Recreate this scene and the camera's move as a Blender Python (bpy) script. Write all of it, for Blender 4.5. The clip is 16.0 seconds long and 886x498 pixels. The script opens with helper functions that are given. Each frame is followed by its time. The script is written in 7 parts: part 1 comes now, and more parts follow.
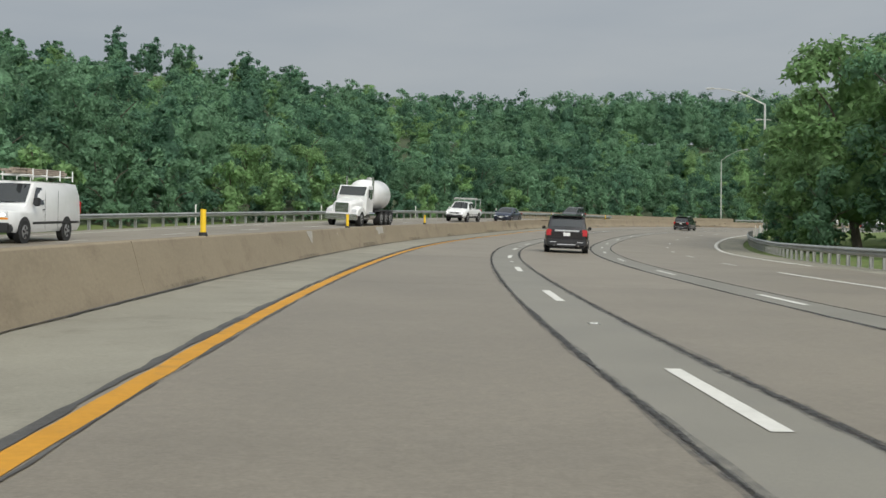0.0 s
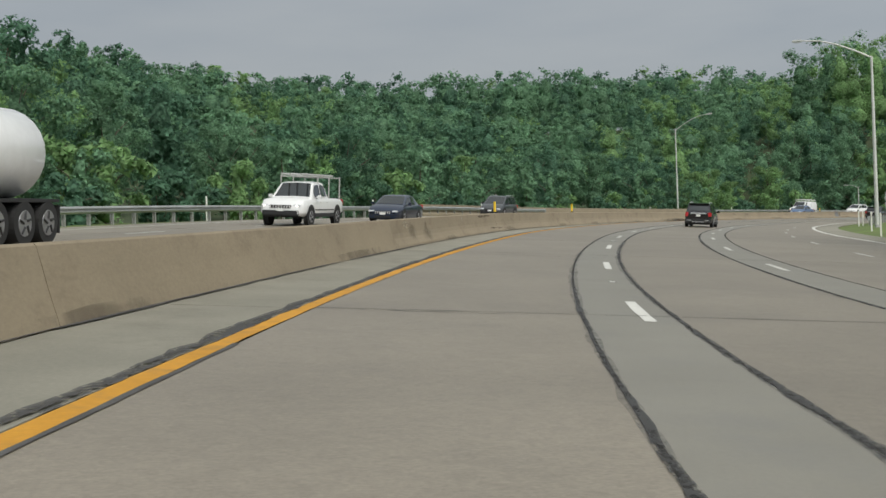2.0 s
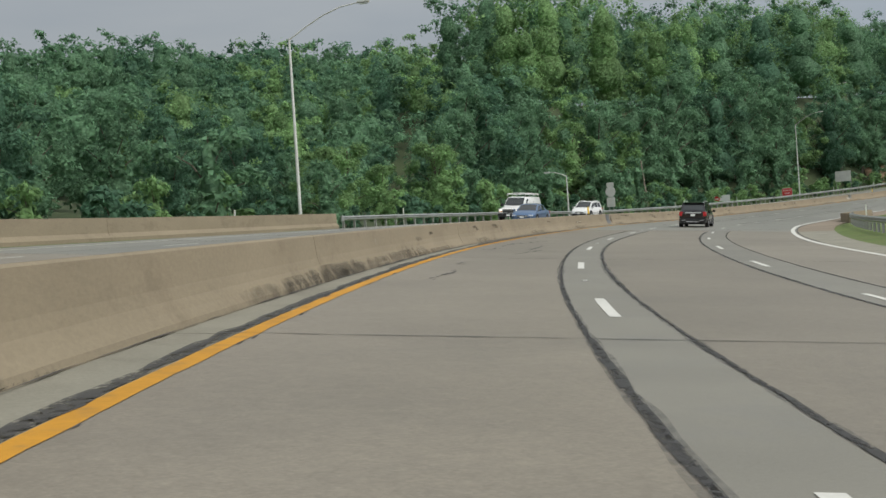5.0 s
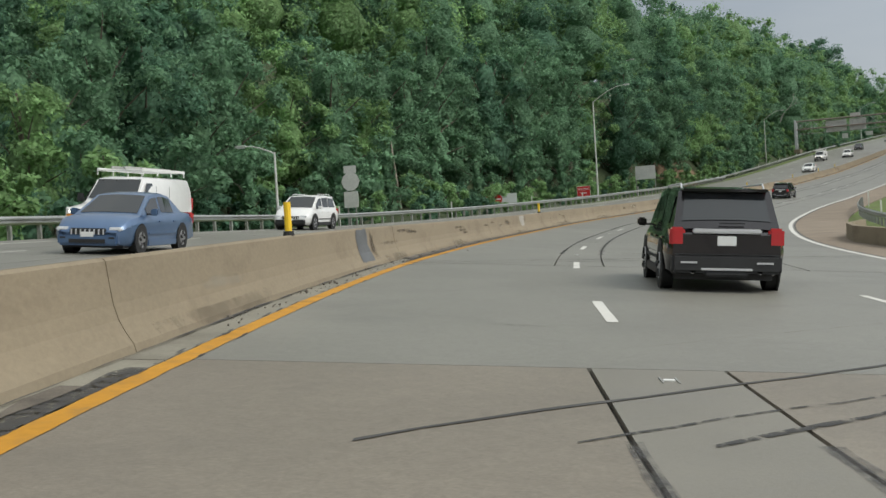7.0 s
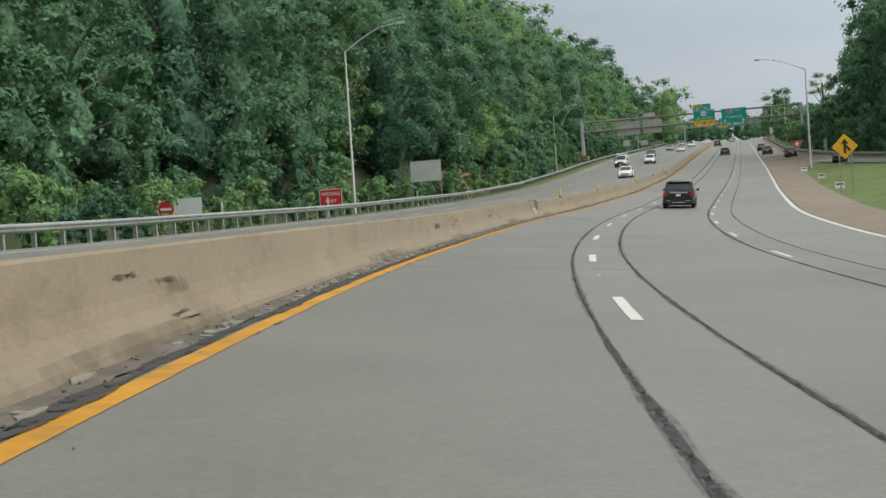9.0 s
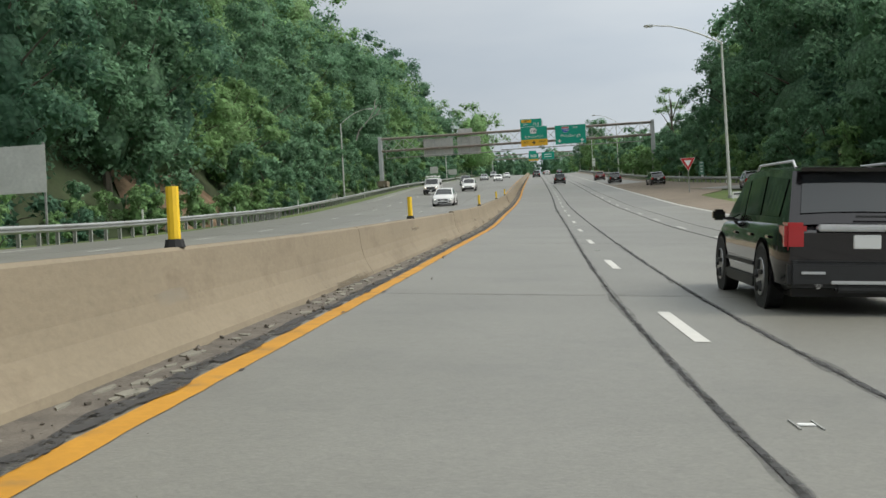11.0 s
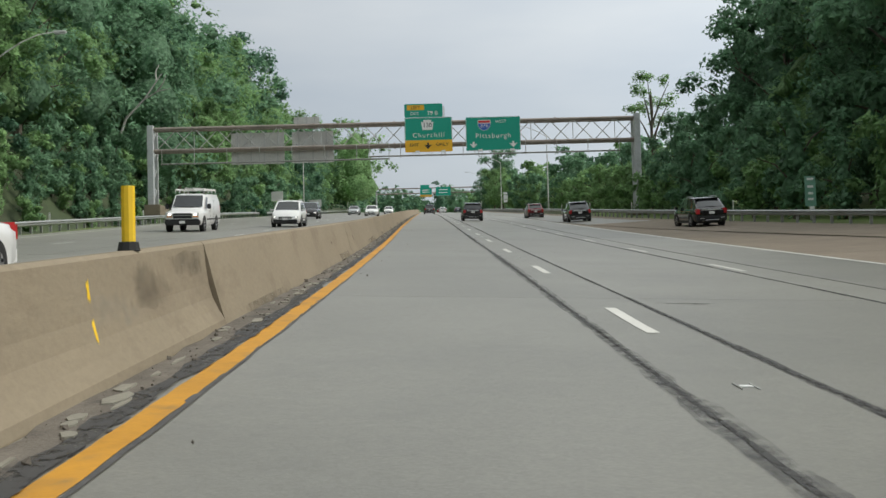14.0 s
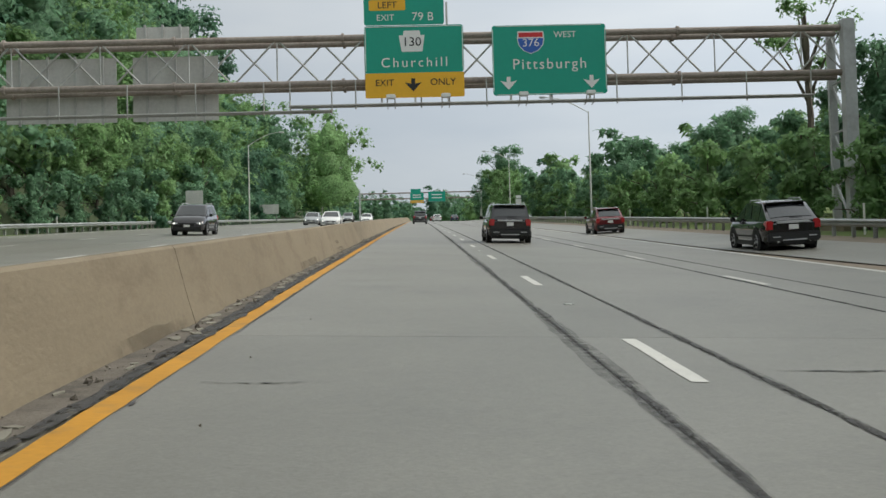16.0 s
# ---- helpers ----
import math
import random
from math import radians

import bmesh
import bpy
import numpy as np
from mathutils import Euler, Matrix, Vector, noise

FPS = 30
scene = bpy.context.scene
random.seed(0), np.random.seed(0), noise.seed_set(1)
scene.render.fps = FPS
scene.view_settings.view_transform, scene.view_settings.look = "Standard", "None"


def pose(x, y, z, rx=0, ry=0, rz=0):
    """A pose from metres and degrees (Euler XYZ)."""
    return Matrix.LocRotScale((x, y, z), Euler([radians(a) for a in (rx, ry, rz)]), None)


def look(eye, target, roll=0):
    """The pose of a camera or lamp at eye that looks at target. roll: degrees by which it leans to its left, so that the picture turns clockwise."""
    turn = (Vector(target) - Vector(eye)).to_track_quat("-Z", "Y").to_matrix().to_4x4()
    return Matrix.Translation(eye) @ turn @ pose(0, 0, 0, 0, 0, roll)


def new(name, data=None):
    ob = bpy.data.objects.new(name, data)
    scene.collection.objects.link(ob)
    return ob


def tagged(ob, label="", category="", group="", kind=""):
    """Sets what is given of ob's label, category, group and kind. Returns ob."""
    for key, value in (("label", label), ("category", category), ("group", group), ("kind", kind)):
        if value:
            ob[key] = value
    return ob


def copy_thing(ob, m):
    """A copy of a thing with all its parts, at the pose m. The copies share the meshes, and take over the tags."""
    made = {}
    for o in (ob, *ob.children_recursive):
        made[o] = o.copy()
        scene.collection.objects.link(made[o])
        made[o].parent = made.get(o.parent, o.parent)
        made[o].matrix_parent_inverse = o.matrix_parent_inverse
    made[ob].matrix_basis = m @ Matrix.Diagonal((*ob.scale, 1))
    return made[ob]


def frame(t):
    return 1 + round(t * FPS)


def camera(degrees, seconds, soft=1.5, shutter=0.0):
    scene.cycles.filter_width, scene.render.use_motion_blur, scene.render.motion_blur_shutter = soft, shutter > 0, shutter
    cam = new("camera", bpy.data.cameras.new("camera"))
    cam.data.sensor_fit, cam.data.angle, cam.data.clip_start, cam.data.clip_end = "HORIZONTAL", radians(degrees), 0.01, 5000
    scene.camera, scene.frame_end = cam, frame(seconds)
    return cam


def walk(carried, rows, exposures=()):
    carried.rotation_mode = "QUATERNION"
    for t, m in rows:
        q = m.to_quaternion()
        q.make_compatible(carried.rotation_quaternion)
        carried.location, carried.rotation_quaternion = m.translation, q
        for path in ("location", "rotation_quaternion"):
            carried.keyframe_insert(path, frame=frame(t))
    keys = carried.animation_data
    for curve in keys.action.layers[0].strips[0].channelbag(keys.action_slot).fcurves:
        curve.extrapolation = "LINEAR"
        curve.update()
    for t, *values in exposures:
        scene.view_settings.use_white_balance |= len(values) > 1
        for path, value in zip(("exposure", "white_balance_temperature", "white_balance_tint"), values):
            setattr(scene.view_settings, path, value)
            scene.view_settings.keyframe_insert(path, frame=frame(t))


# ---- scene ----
cam = camera(42.46, 16.0)
# seconds, x, y, z, yaw, pitch, roll
ROWS = [
    (0.0, 0.01, 0.02, 1.26, -0.06, 0.60, 0.44),
    (0.5, -0.13, 16.37, 1.85, -0.36, 0.18, 0.13),
    (1.0, 0.25, 32.64, 2.36, -1.79, -0.02, -0.37),
    (1.5, 1.19, 48.82, 2.89, -3.78, 0.31, -1.05),
    (2.0, 3.01, 64.87, 3.47, -6.21, 0.63, -1.76),
    (2.5, 5.69, 80.81, 4.11, -9.36, 0.37, -2.48),
    (3.0, 9.24, 96.48, 4.85, -12.43, 0.17, -2.89),
    (3.2, 10.91, 102.66, 5.16, -13.62, 0.45, -2.96),
    (3.7, 15.64, 117.94, 5.87, -16.80, 0.60, -3.18),
    (4.2, 21.11, 132.96, 6.49, -20.19, 0.42, -3.43),
    (4.8, 28.68, 150.53, 7.11, -24.33, 0.10, -3.66),
    (5.3, 35.84, 164.71, 7.55, -27.68, -0.08, -3.68),
    (5.5, 38.92, 170.25, 7.72, -28.97, -0.05, -3.64),
    (6.0, 47.20, 183.71, 8.13, -32.47, 0.09, -3.52),
    (6.5, 56.36, 196.49, 8.55, -35.84, -0.47, -3.20),
    (7.0, 66.15, 208.63, 8.92, -39.15, -0.73, -3.35),
    (7.5, 76.42, 220.35, 9.15, -42.50, -1.15, -3.58),
    (8.0, 87.53, 231.52, 9.31, -45.83, -1.35, -3.63),
    (8.5, 99.20, 241.88, 9.58, -48.55, -0.75, -3.70),
    (9.0, 111.36, 251.47, 9.91, -51.62, -0.62, -3.73),
    (9.5, 123.90, 260.44, 10.28, -54.71, -0.41, -3.71),
    (10.0, 136.95, 268.67, 10.67, -57.44, -0.01, -3.40),
    (10.2, 142.28, 271.73, 10.84, -58.40, 0.15, -3.35),
    (10.8, 158.58, 280.20, 11.41, -60.96, 0.48, -3.21),
    (11.4, 175.13, 288.09, 12.16, -63.13, 0.72, -2.98),
    (12.0, 191.82, 295.46, 13.01, -64.89, 0.99, -2.59),
    (12.3, 200.18, 299.03, 13.47, -65.61, 1.19, -2.30),
    (12.5, 205.74, 301.40, 13.80, -66.02, 1.34, -2.10),
    (13.0, 219.62, 307.36, 14.66, -66.60, 1.55, -1.94),
    (13.5, 233.45, 313.35, 15.59, -67.04, 1.68, -1.63),
    (14.0, 247.16, 319.17, 16.59, -67.32, 2.40, -1.56),
    (14.5, 260.82, 324.84, 17.67, -67.35, 1.93, -1.55),
    (15.0, 274.63, 330.65, 18.82, -67.48, 2.81, -1.46),
    (15.5, 288.45, 336.60, 20.00, -67.57, 2.66, -1.70),
    (16.0, 302.19, 342.58, 21.23, -67.72, 2.78, -1.51),
]


def lens_pose(x, y, z, yaw, pitch, roll):
    return pose(x, y, z, 90 + pitch, 0, yaw) @ pose(0, 0, 0, 0, 0, roll)


walk(cam, [(row[0], lens_pose(*row[1:])) for row in ROWS],
     exposures=[(0.0, -0.02), (3.0, -0.12), (6.5, -0.12), (9.0, 0.0), (12.5, 0.05), (16.0, 0.05)])

# ---- light: a bright overcast sky ----
world = bpy.data.worlds.new("sky")
scene.world = world
world.use_nodes = True
wn = world.node_tree.nodes
wl = world.node_tree.links
wn.clear()
w_out = wn.new("ShaderNodeOutputWorld")
w_bg = wn.new("ShaderNodeBackground")
w_sky = wn.new("ShaderNodeTexSky")
w_sky.sky_type = "NISHITA"
w_sky.sun_disc = False
w_sky.sun_elevation = radians(46.5)
w_sky.sun_rotation = radians(153)
w_co = wn.new("ShaderNodeTexCoord")
w_map = wn.new("ShaderNodeMapping")
w_map.inputs["Scale"].default_value = (1.4, 1.4, 6.0)
w_noise = wn.new("ShaderNodeTexNoise")
w_noise.inputs["Scale"].default_value = 1.7
w_noise.inputs["Detail"].default_value = 5
w_ramp = wn.new("ShaderNodeValToRGB")
w_ramp.color_ramp.elements[0].position = 0.3
w_ramp.color_ramp.elements[0].color = (4.2, 4.7, 5.3, 1)
w_ramp.color_ramp.elements[1].position = 0.72
w_ramp.color_ramp.elements[1].color = (5.75, 6.05, 6.3, 1)
w_mix = wn.new("ShaderNodeMixRGB")
w_mix.inputs[0].default_value = 0.86
wl.new(w_co.outputs["Generated"], w_map.inputs["Vector"])
wl.new(w_map.outputs["Vector"], w_noise.inputs["Vector"])
wl.new(w_noise.outputs[0], w_ramp.inputs[0])
wl.new(w_sky.outputs[0], w_mix.inputs[1])
wl.new(w_ramp.outputs[0], w_mix.inputs[2])
# an overcast sky is brightest overhead, and brighter where the sun stands behind the cloud
w_split = wn.new("ShaderNodeSeparateXYZ")
w_high = wn.new("ShaderNodeMapRange")
w_high.inputs["From Min"].default_value, w_high.inputs["From Max"].default_value = 0.05, 0.85
w_high.inputs["To Min"].default_value, w_high.inputs["To Max"].default_value = 0.8, 1.6
w_dot = wn.new("ShaderNodeVectorMath")
w_dot.operation = "DOT_PRODUCT"
w_dot.inputs[1].default_value = (0.45, -0.89, 0.0)
w_half = wn.new("ShaderNodeMapRange")
w_half.inputs["From Min"].default_value, w_half.inputs["From Max"].default_value = -1.0, 1.0
w_sq = wn.new("ShaderNodeMath")
w_sq.operation = "POWER"
w_sq.inputs[1].default_value = 2.0
w_east = wn.new("ShaderNodeMapRange")
w_east.inputs["To Min"].default_value, w_east.inputs["To Max"].default_value = 0.83, 2.3
w_both = wn.new("ShaderNodeMath")
w_both.operation = "MULTIPLY"
w_warm = wn.new("ShaderNodeMixRGB")
w_warm.inputs[1].default_value = (1.0, 1.0, 1.0, 1)
w_warm.inputs[2].default_value = (1.0, 0.97, 0.86, 1)
w_tint = wn.new("ShaderNodeMixRGB")
w_tint.blend_type = "MULTIPLY"
w_tint.inputs[0].default_value = 1.0
w_scale = wn.new("ShaderNodeVectorMath")
w_scale.operation = "SCALE"
wl.new(w_co.outputs["Generated"], w_split.inputs[0])
wl.new(w_split.outputs["Z"], w_high.inputs["Value"])
wl.new(w_co.outputs["Generated"], w_dot.inputs[0])
wl.new(w_dot.outputs["Value"], w_half.inputs["Value"])
wl.new(w_half.outputs[0], w_sq.inputs[0])
wl.new(w_sq.outputs[0], w_east.inputs["Value"])
wl.new(w_high.outputs[0], w_both.inputs[0])
wl.new(w_east.outputs[0], w_both.inputs[1])
wl.new(w_split.outputs["Z"], w_warm.inputs[0])
wl.new(w_mix.outputs[0], w_tint.inputs[1])
wl.new(w_warm.outputs[0], w_tint.inputs[2])
wl.new(w_tint.outputs[0], w_scale.inputs[0])
wl.new(w_both.outputs[0], w_scale.inputs["Scale"])
wl.new(w_scale.outputs[0], w_bg.inputs[0])
w_bg.inputs[1].default_value = 0.1
wl.new(w_bg.outputs[0], w_out.inputs[0])

sun = new("sun", bpy.data.lights.new("sun", "SUN"))
sun.data.energy = 2.0
sun.data.angle = radians(28)
sun.data.color = (1.0, 0.94, 0.84)
sun.matrix_world = look((38, -76, 90), (0, 0, 0))


# ---- materials ----
def material(name, color, rough=0.8, metal=0.0, spread=0.12, scale=0.5, fine=14.0, bump=0.0, random_by="", shift=0.0,
             dark=None, dark_scale=0.15, dark_amount=0.0, translucent=0.0, coat=0.0, stretch=None, fine_amount=None, spec=0.5, speck=0.0, speck_scale=7.0, relief=0.01):
    """A surface with a slow and a fine variation of its tone, and stains of another colour if dark is given."""
    m = bpy.data.materials.new(name)
    m.use_nodes = True
    n, k = m.node_tree.nodes, m.node_tree.links
    n.clear()
    out = n.new("ShaderNodeOutputMaterial")
    bs = n.new("ShaderNodeBsdfPrincipled")
    bs.inputs["Roughness"].default_value = rough
    bs.inputs["Metallic"].default_value = metal
    bs.inputs["Coat Weight"].default_value = coat
    bs.inputs["Specular IOR Level"].default_value = spec
    co = n.new("ShaderNodeTexCoord")
    src = co.outputs["Object"]
    if stretch:
        mp = n.new("ShaderNodeMapping")
        mp.inputs["Scale"].default_value = stretch
        k.new(src, mp.inputs["Vector"])
        src = mp.outputs["Vector"]
    slow = n.new("ShaderNodeTexNoise")
    slow.inputs["Scale"].default_value = scale
    slow.inputs["Detail"].default_value = 4
    grain = n.new("ShaderNodeTexNoise")
    grain.inputs["Scale"].default_value = fine
    grain.inputs["Detail"].default_value = 5
    grain.inputs["Roughness"].default_value = 0.65
    k.new(src, slow.inputs["Vector"])
    k.new(src, grain.inputs["Vector"])

    def tone(fac, amount, colour):
        mr = n.new("ShaderNodeMapRange")
        mr.inputs["From Min"].default_value, mr.inputs["From Max"].default_value = 0.25, 0.75
        mr.inputs["To Min"].default_value, mr.inputs["To Max"].default_value = 1 - amount, 1 + amount
        k.new(fac, mr.inputs["Value"])
        mul = n.new("ShaderNodeVectorMath")
        mul.operation = "SCALE"
        if hasattr(colour, "is_output"):
            k.new(colour, mul.inputs[0])
        else:
            mul.inputs[0].default_value = colour
        k.new(mr.outputs[0], mul.inputs["Scale"])
        return mul.outputs[0]

    c = tone(slow.outputs[0], spread, color)
    c = tone(grain.outputs[0], spread if fine_amount is None else fine_amount, c)
    if random_by:
        if random_by == "object":
            inf = n.new("ShaderNodeObjectInfo")
            c = tone(inf.outputs["Random"], shift, c)
        else:
            inf = n.new("ShaderNodeNewGeometry")
            c = tone(inf.outputs["Random Per Island"], shift, c)
    if dark is not None:
        dn = n.new("ShaderNodeTexNoise")
        dn.inputs["Scale"].default_value = dark_scale
        dn.inputs["Detail"].default_value = 7
        dn.inputs["Roughness"].default_value = 0.7
        k.new(src, dn.inputs["Vector"])
        dr = n.new("ShaderNodeMapRange")
        dr.inputs["From Min"].default_value, dr.inputs["From Max"].default_value = 0.52, 0.7
        dr.inputs["To Min"].default_value, dr.inputs["To Max"].default_value = 0.0, dark_amount
        k.new(dn.outputs[0], dr.inputs["Value"])
        mx = n.new("ShaderNodeMixRGB")
        k.new(dr.outputs[0], mx.inputs[0])
        k.new(c, mx.inputs[1])
        mx.inputs[2].default_value = (*dark, 1)
        c = mx.outputs[0]
    if speck:
        sn = n.new("ShaderNodeTexNoise")
        sn.inputs["Scale"].default_value = speck_scale
        sn.inputs["Detail"].default_value = 9
        sn.inputs["Roughness"].default_value = 0.8
        k.new(src, sn.inputs["Vector"])
        c = tone(sn.outputs[0], speck, c)
    k.new(c, bs.inputs["Base Color"])
    if bump:
        b = n.new("ShaderNodeBump")
        b.inputs["Strength"].default_value = bump
        b.inputs["Distance"].default_value = relief
        k.new(grain.outputs[0], b.inputs["Height"])
        k.new(b.outputs[0], bs.inputs["Normal"])
    if translucent:
        tr = n.new("ShaderNodeBsdfTranslucent")
        k.new(c, tr.inputs["Color"])
        ms = n.new("ShaderNodeMixShader")
        ms.inputs[0].default_value = translucent
        k.new(bs.outputs[0], ms.inputs[1])
        k.new(tr.outputs[0], ms.inputs[2])
        k.new(ms.outputs[0], out.inputs[0])
    else:
        k.new(bs.outputs[0], out.inputs[0])
    return m


def leaves(name, color, patch=3.0):
    """Foliage: every leaf-sized patch faces its own way and is darker towards its rim, over a slow drift of tone; light
    passes through.
    """
    m = bpy.data.materials.new(name)
    m.use_nodes = True
    n, k = m.node_tree.nodes, m.node_tree.links
    n.clear()
    out = n.new("ShaderNodeOutputMaterial")
    bs = n.new("ShaderNodeBsdfPrincipled")
    bs.inputs["Roughness"].default_value = 0.65
    bs.inputs["Specular IOR Level"].default_value = 0.2
    co = n.new("ShaderNodeTexCoord")
    geo = n.new("ShaderNodeNewGeometry")
    cell = n.new("ShaderNodeTexVoronoi")
    cell.inputs["Scale"].default_value = patch
    slow = n.new("ShaderNodeTexNoise")
    slow.inputs["Scale"].default_value = 0.14
    slow.inputs["Detail"].default_value = 3
    for t in (cell, slow):
        k.new(co.outputs["Object"], t.inputs["Vector"])
    away = n.new("ShaderNodeVectorMath")
    away.operation = "MULTIPLY_ADD"
    away.inputs[1].default_value = (1.3, 1.3, 1.3)
    away.inputs[2].default_value = (-0.65, -0.65, -0.5)
    k.new(cell.outputs["Color"], away.inputs[0])
    add = n.new("ShaderNodeVectorMath")
    k.new(away.outputs[0], add.inputs[0])
    k.new(geo.outputs["Normal"], add.inputs[1])
    nrm = n.new("ShaderNodeVectorMath")
    nrm.operation = "NORMALIZE"
    k.new(add.outputs[0], nrm.inputs[0])
    k.new(nrm.outputs[0], bs.inputs["Normal"])
    tone = None
    for src, lo, hi, f0, f1 in ((cell.outputs["Distance"], 1.2, 0.7, 0.05, 0.75), (slow.outputs[0], 0.78, 1.22, 0.3, 0.7), (geo.outputs["Random Per Island"], 0.88, 1.12, 0.0, 1.0)):
        mr = n.new("ShaderNodeMapRange")
        mr.inputs["From Min"].default_value, mr.inputs["From Max"].default_value = f0, f1
        mr.inputs["To Min"].default_value, mr.inputs["To Max"].default_value = lo, hi
        k.new(src, mr.inputs["Value"])
        if tone is None:
            tone = mr.outputs[0]
        else:
            mul = n.new("ShaderNodeMath")
            mul.operation = "MULTIPLY"
            k.new(tone, mul.inputs[0])
            k.new(mr.outputs[0], mul.inputs[1])
            tone = mul.outputs[0]
    col = n.new("ShaderNodeVectorMath")
    col.operation = "SCALE"
    col.inputs[0].default_value = color
    k.new(tone, col.inputs["Scale"])
    k.new(col.outputs[0], bs.inputs["Base Color"])
    tr = n.new("ShaderNodeBsdfTranslucent")
    k.new(col.outputs[0], tr.inputs["Color"])
    k.new(nrm.outputs[0], tr.inputs["Normal"])
    ms = n.new("ShaderNodeMixShader")
    ms.inputs[0].default_value = 0.5
    k.new(bs.outputs[0], ms.inputs[1])
    k.new(tr.outputs[0], ms.inputs[2])
    k.new(ms.outputs[0], out.inputs[0])
    return m


def glow(name, color, strength):
    m = bpy.data.materials.new(name)
    m.use_nodes = True
    b = m.node_tree.nodes["Principled BSDF"]
    b.inputs["Base Color"].default_value = (*color, 1)
    b.inputs["Emission Color"].default_value = (*color, 1)
    b.inputs["Emission Strength"].default_value = strength
    return m


def stain(name, color, amount=0.75, scale=5.0):
    """Dirt that fades out towards the rim of its patch and is broken up by noise."""
    m = bpy.data.materials.new(name)
    m.use_nodes = True
    n, k = m.node_tree.nodes, m.node_tree.links
    bs = n["Principled BSDF"]
    bs.inputs["Base Color"].default_value = (*color, 1)
    bs.inputs["Roughness"].default_value = 0.95
    co = n.new("ShaderNodeTexCoord")
    sub = n.new("ShaderNodeVectorMath")
    sub.operation = "SUBTRACT"
    sub.inputs[1].default_value = (0.5, 0.5, 0.5)
    k.new(co.outputs["Generated"], sub.inputs[0])
    ln = n.new("ShaderNodeVectorMath")
    ln.operation = "LENGTH"
    k.new(sub.outputs[0], ln.inputs[0])
    rim = n.new("ShaderNodeMapRange")
    rim.inputs["From Min"].default_value, rim.inputs["From Max"].default_value = 0.15, 0.6
    rim.inputs["To Min"].default_value, rim.inputs["To Max"].default_value = 0.15, -0.15
    k.new(ln.outputs["Value"], rim.inputs["Value"])
    nz = n.new("ShaderNodeTexNoise")
    nz.inputs["Scale"].default_value = scale
    nz.inputs["Detail"].default_value = 7
    nz.inputs["Roughness"].default_value = 0.7
    k.new(co.outputs["Object"], nz.inputs["Vector"])
    add = n.new("ShaderNodeMath")
    k.new(nz.outputs[0], add.inputs[0])
    k.new(rim.outputs[0], add.inputs[1])
    cut = n.new("ShaderNodeMapRange")
    cut.inputs["From Min"].default_value, cut.inputs["From Max"].default_value = 0.45, 0.66
    cut.inputs["To Min"].default_value, cut.inputs["To Max"].default_value = 0.0, amount
    k.new(add.outputs[0], cut.inputs["Value"])
    k.new(cut.outputs[0], bs.inputs["Alpha"])
    return m


def worn(name, color, low, high, scale, amount):
    """A smear of sealant that is broken up and ragged at its edges."""
    m = bpy.data.materials.new(name)
    m.use_nodes = True
    n, k = m.node_tree.nodes, m.node_tree.links
    bs = n["Principled BSDF"]
    bs.inputs["Base Color"].default_value = (*color, 1)
    bs.inputs["Roughness"].default_value = 0.8
    co = n.new("ShaderNodeTexCoord")
    nz = n.new("ShaderNodeTexNoise")
    nz.inputs["Scale"].default_value = scale
    nz.inputs["Detail"].default_value = 6
    nz.inputs["Roughness"].default_value = 0.7
    k.new(co.outputs["Object"], nz.inputs["Vector"])
    cut = n.new("ShaderNodeMapRange")
    cut.inputs["From Min"].default_value, cut.inputs["From Max"].default_value = low, high
    cut.inputs["To Min"].default_value, cut.inputs["To Max"].default_value = 0.0, amount
    k.new(nz.outputs[0], cut.inputs["Value"])
    k.new(cut.outputs[0], bs.inputs["Alpha"])
    return m


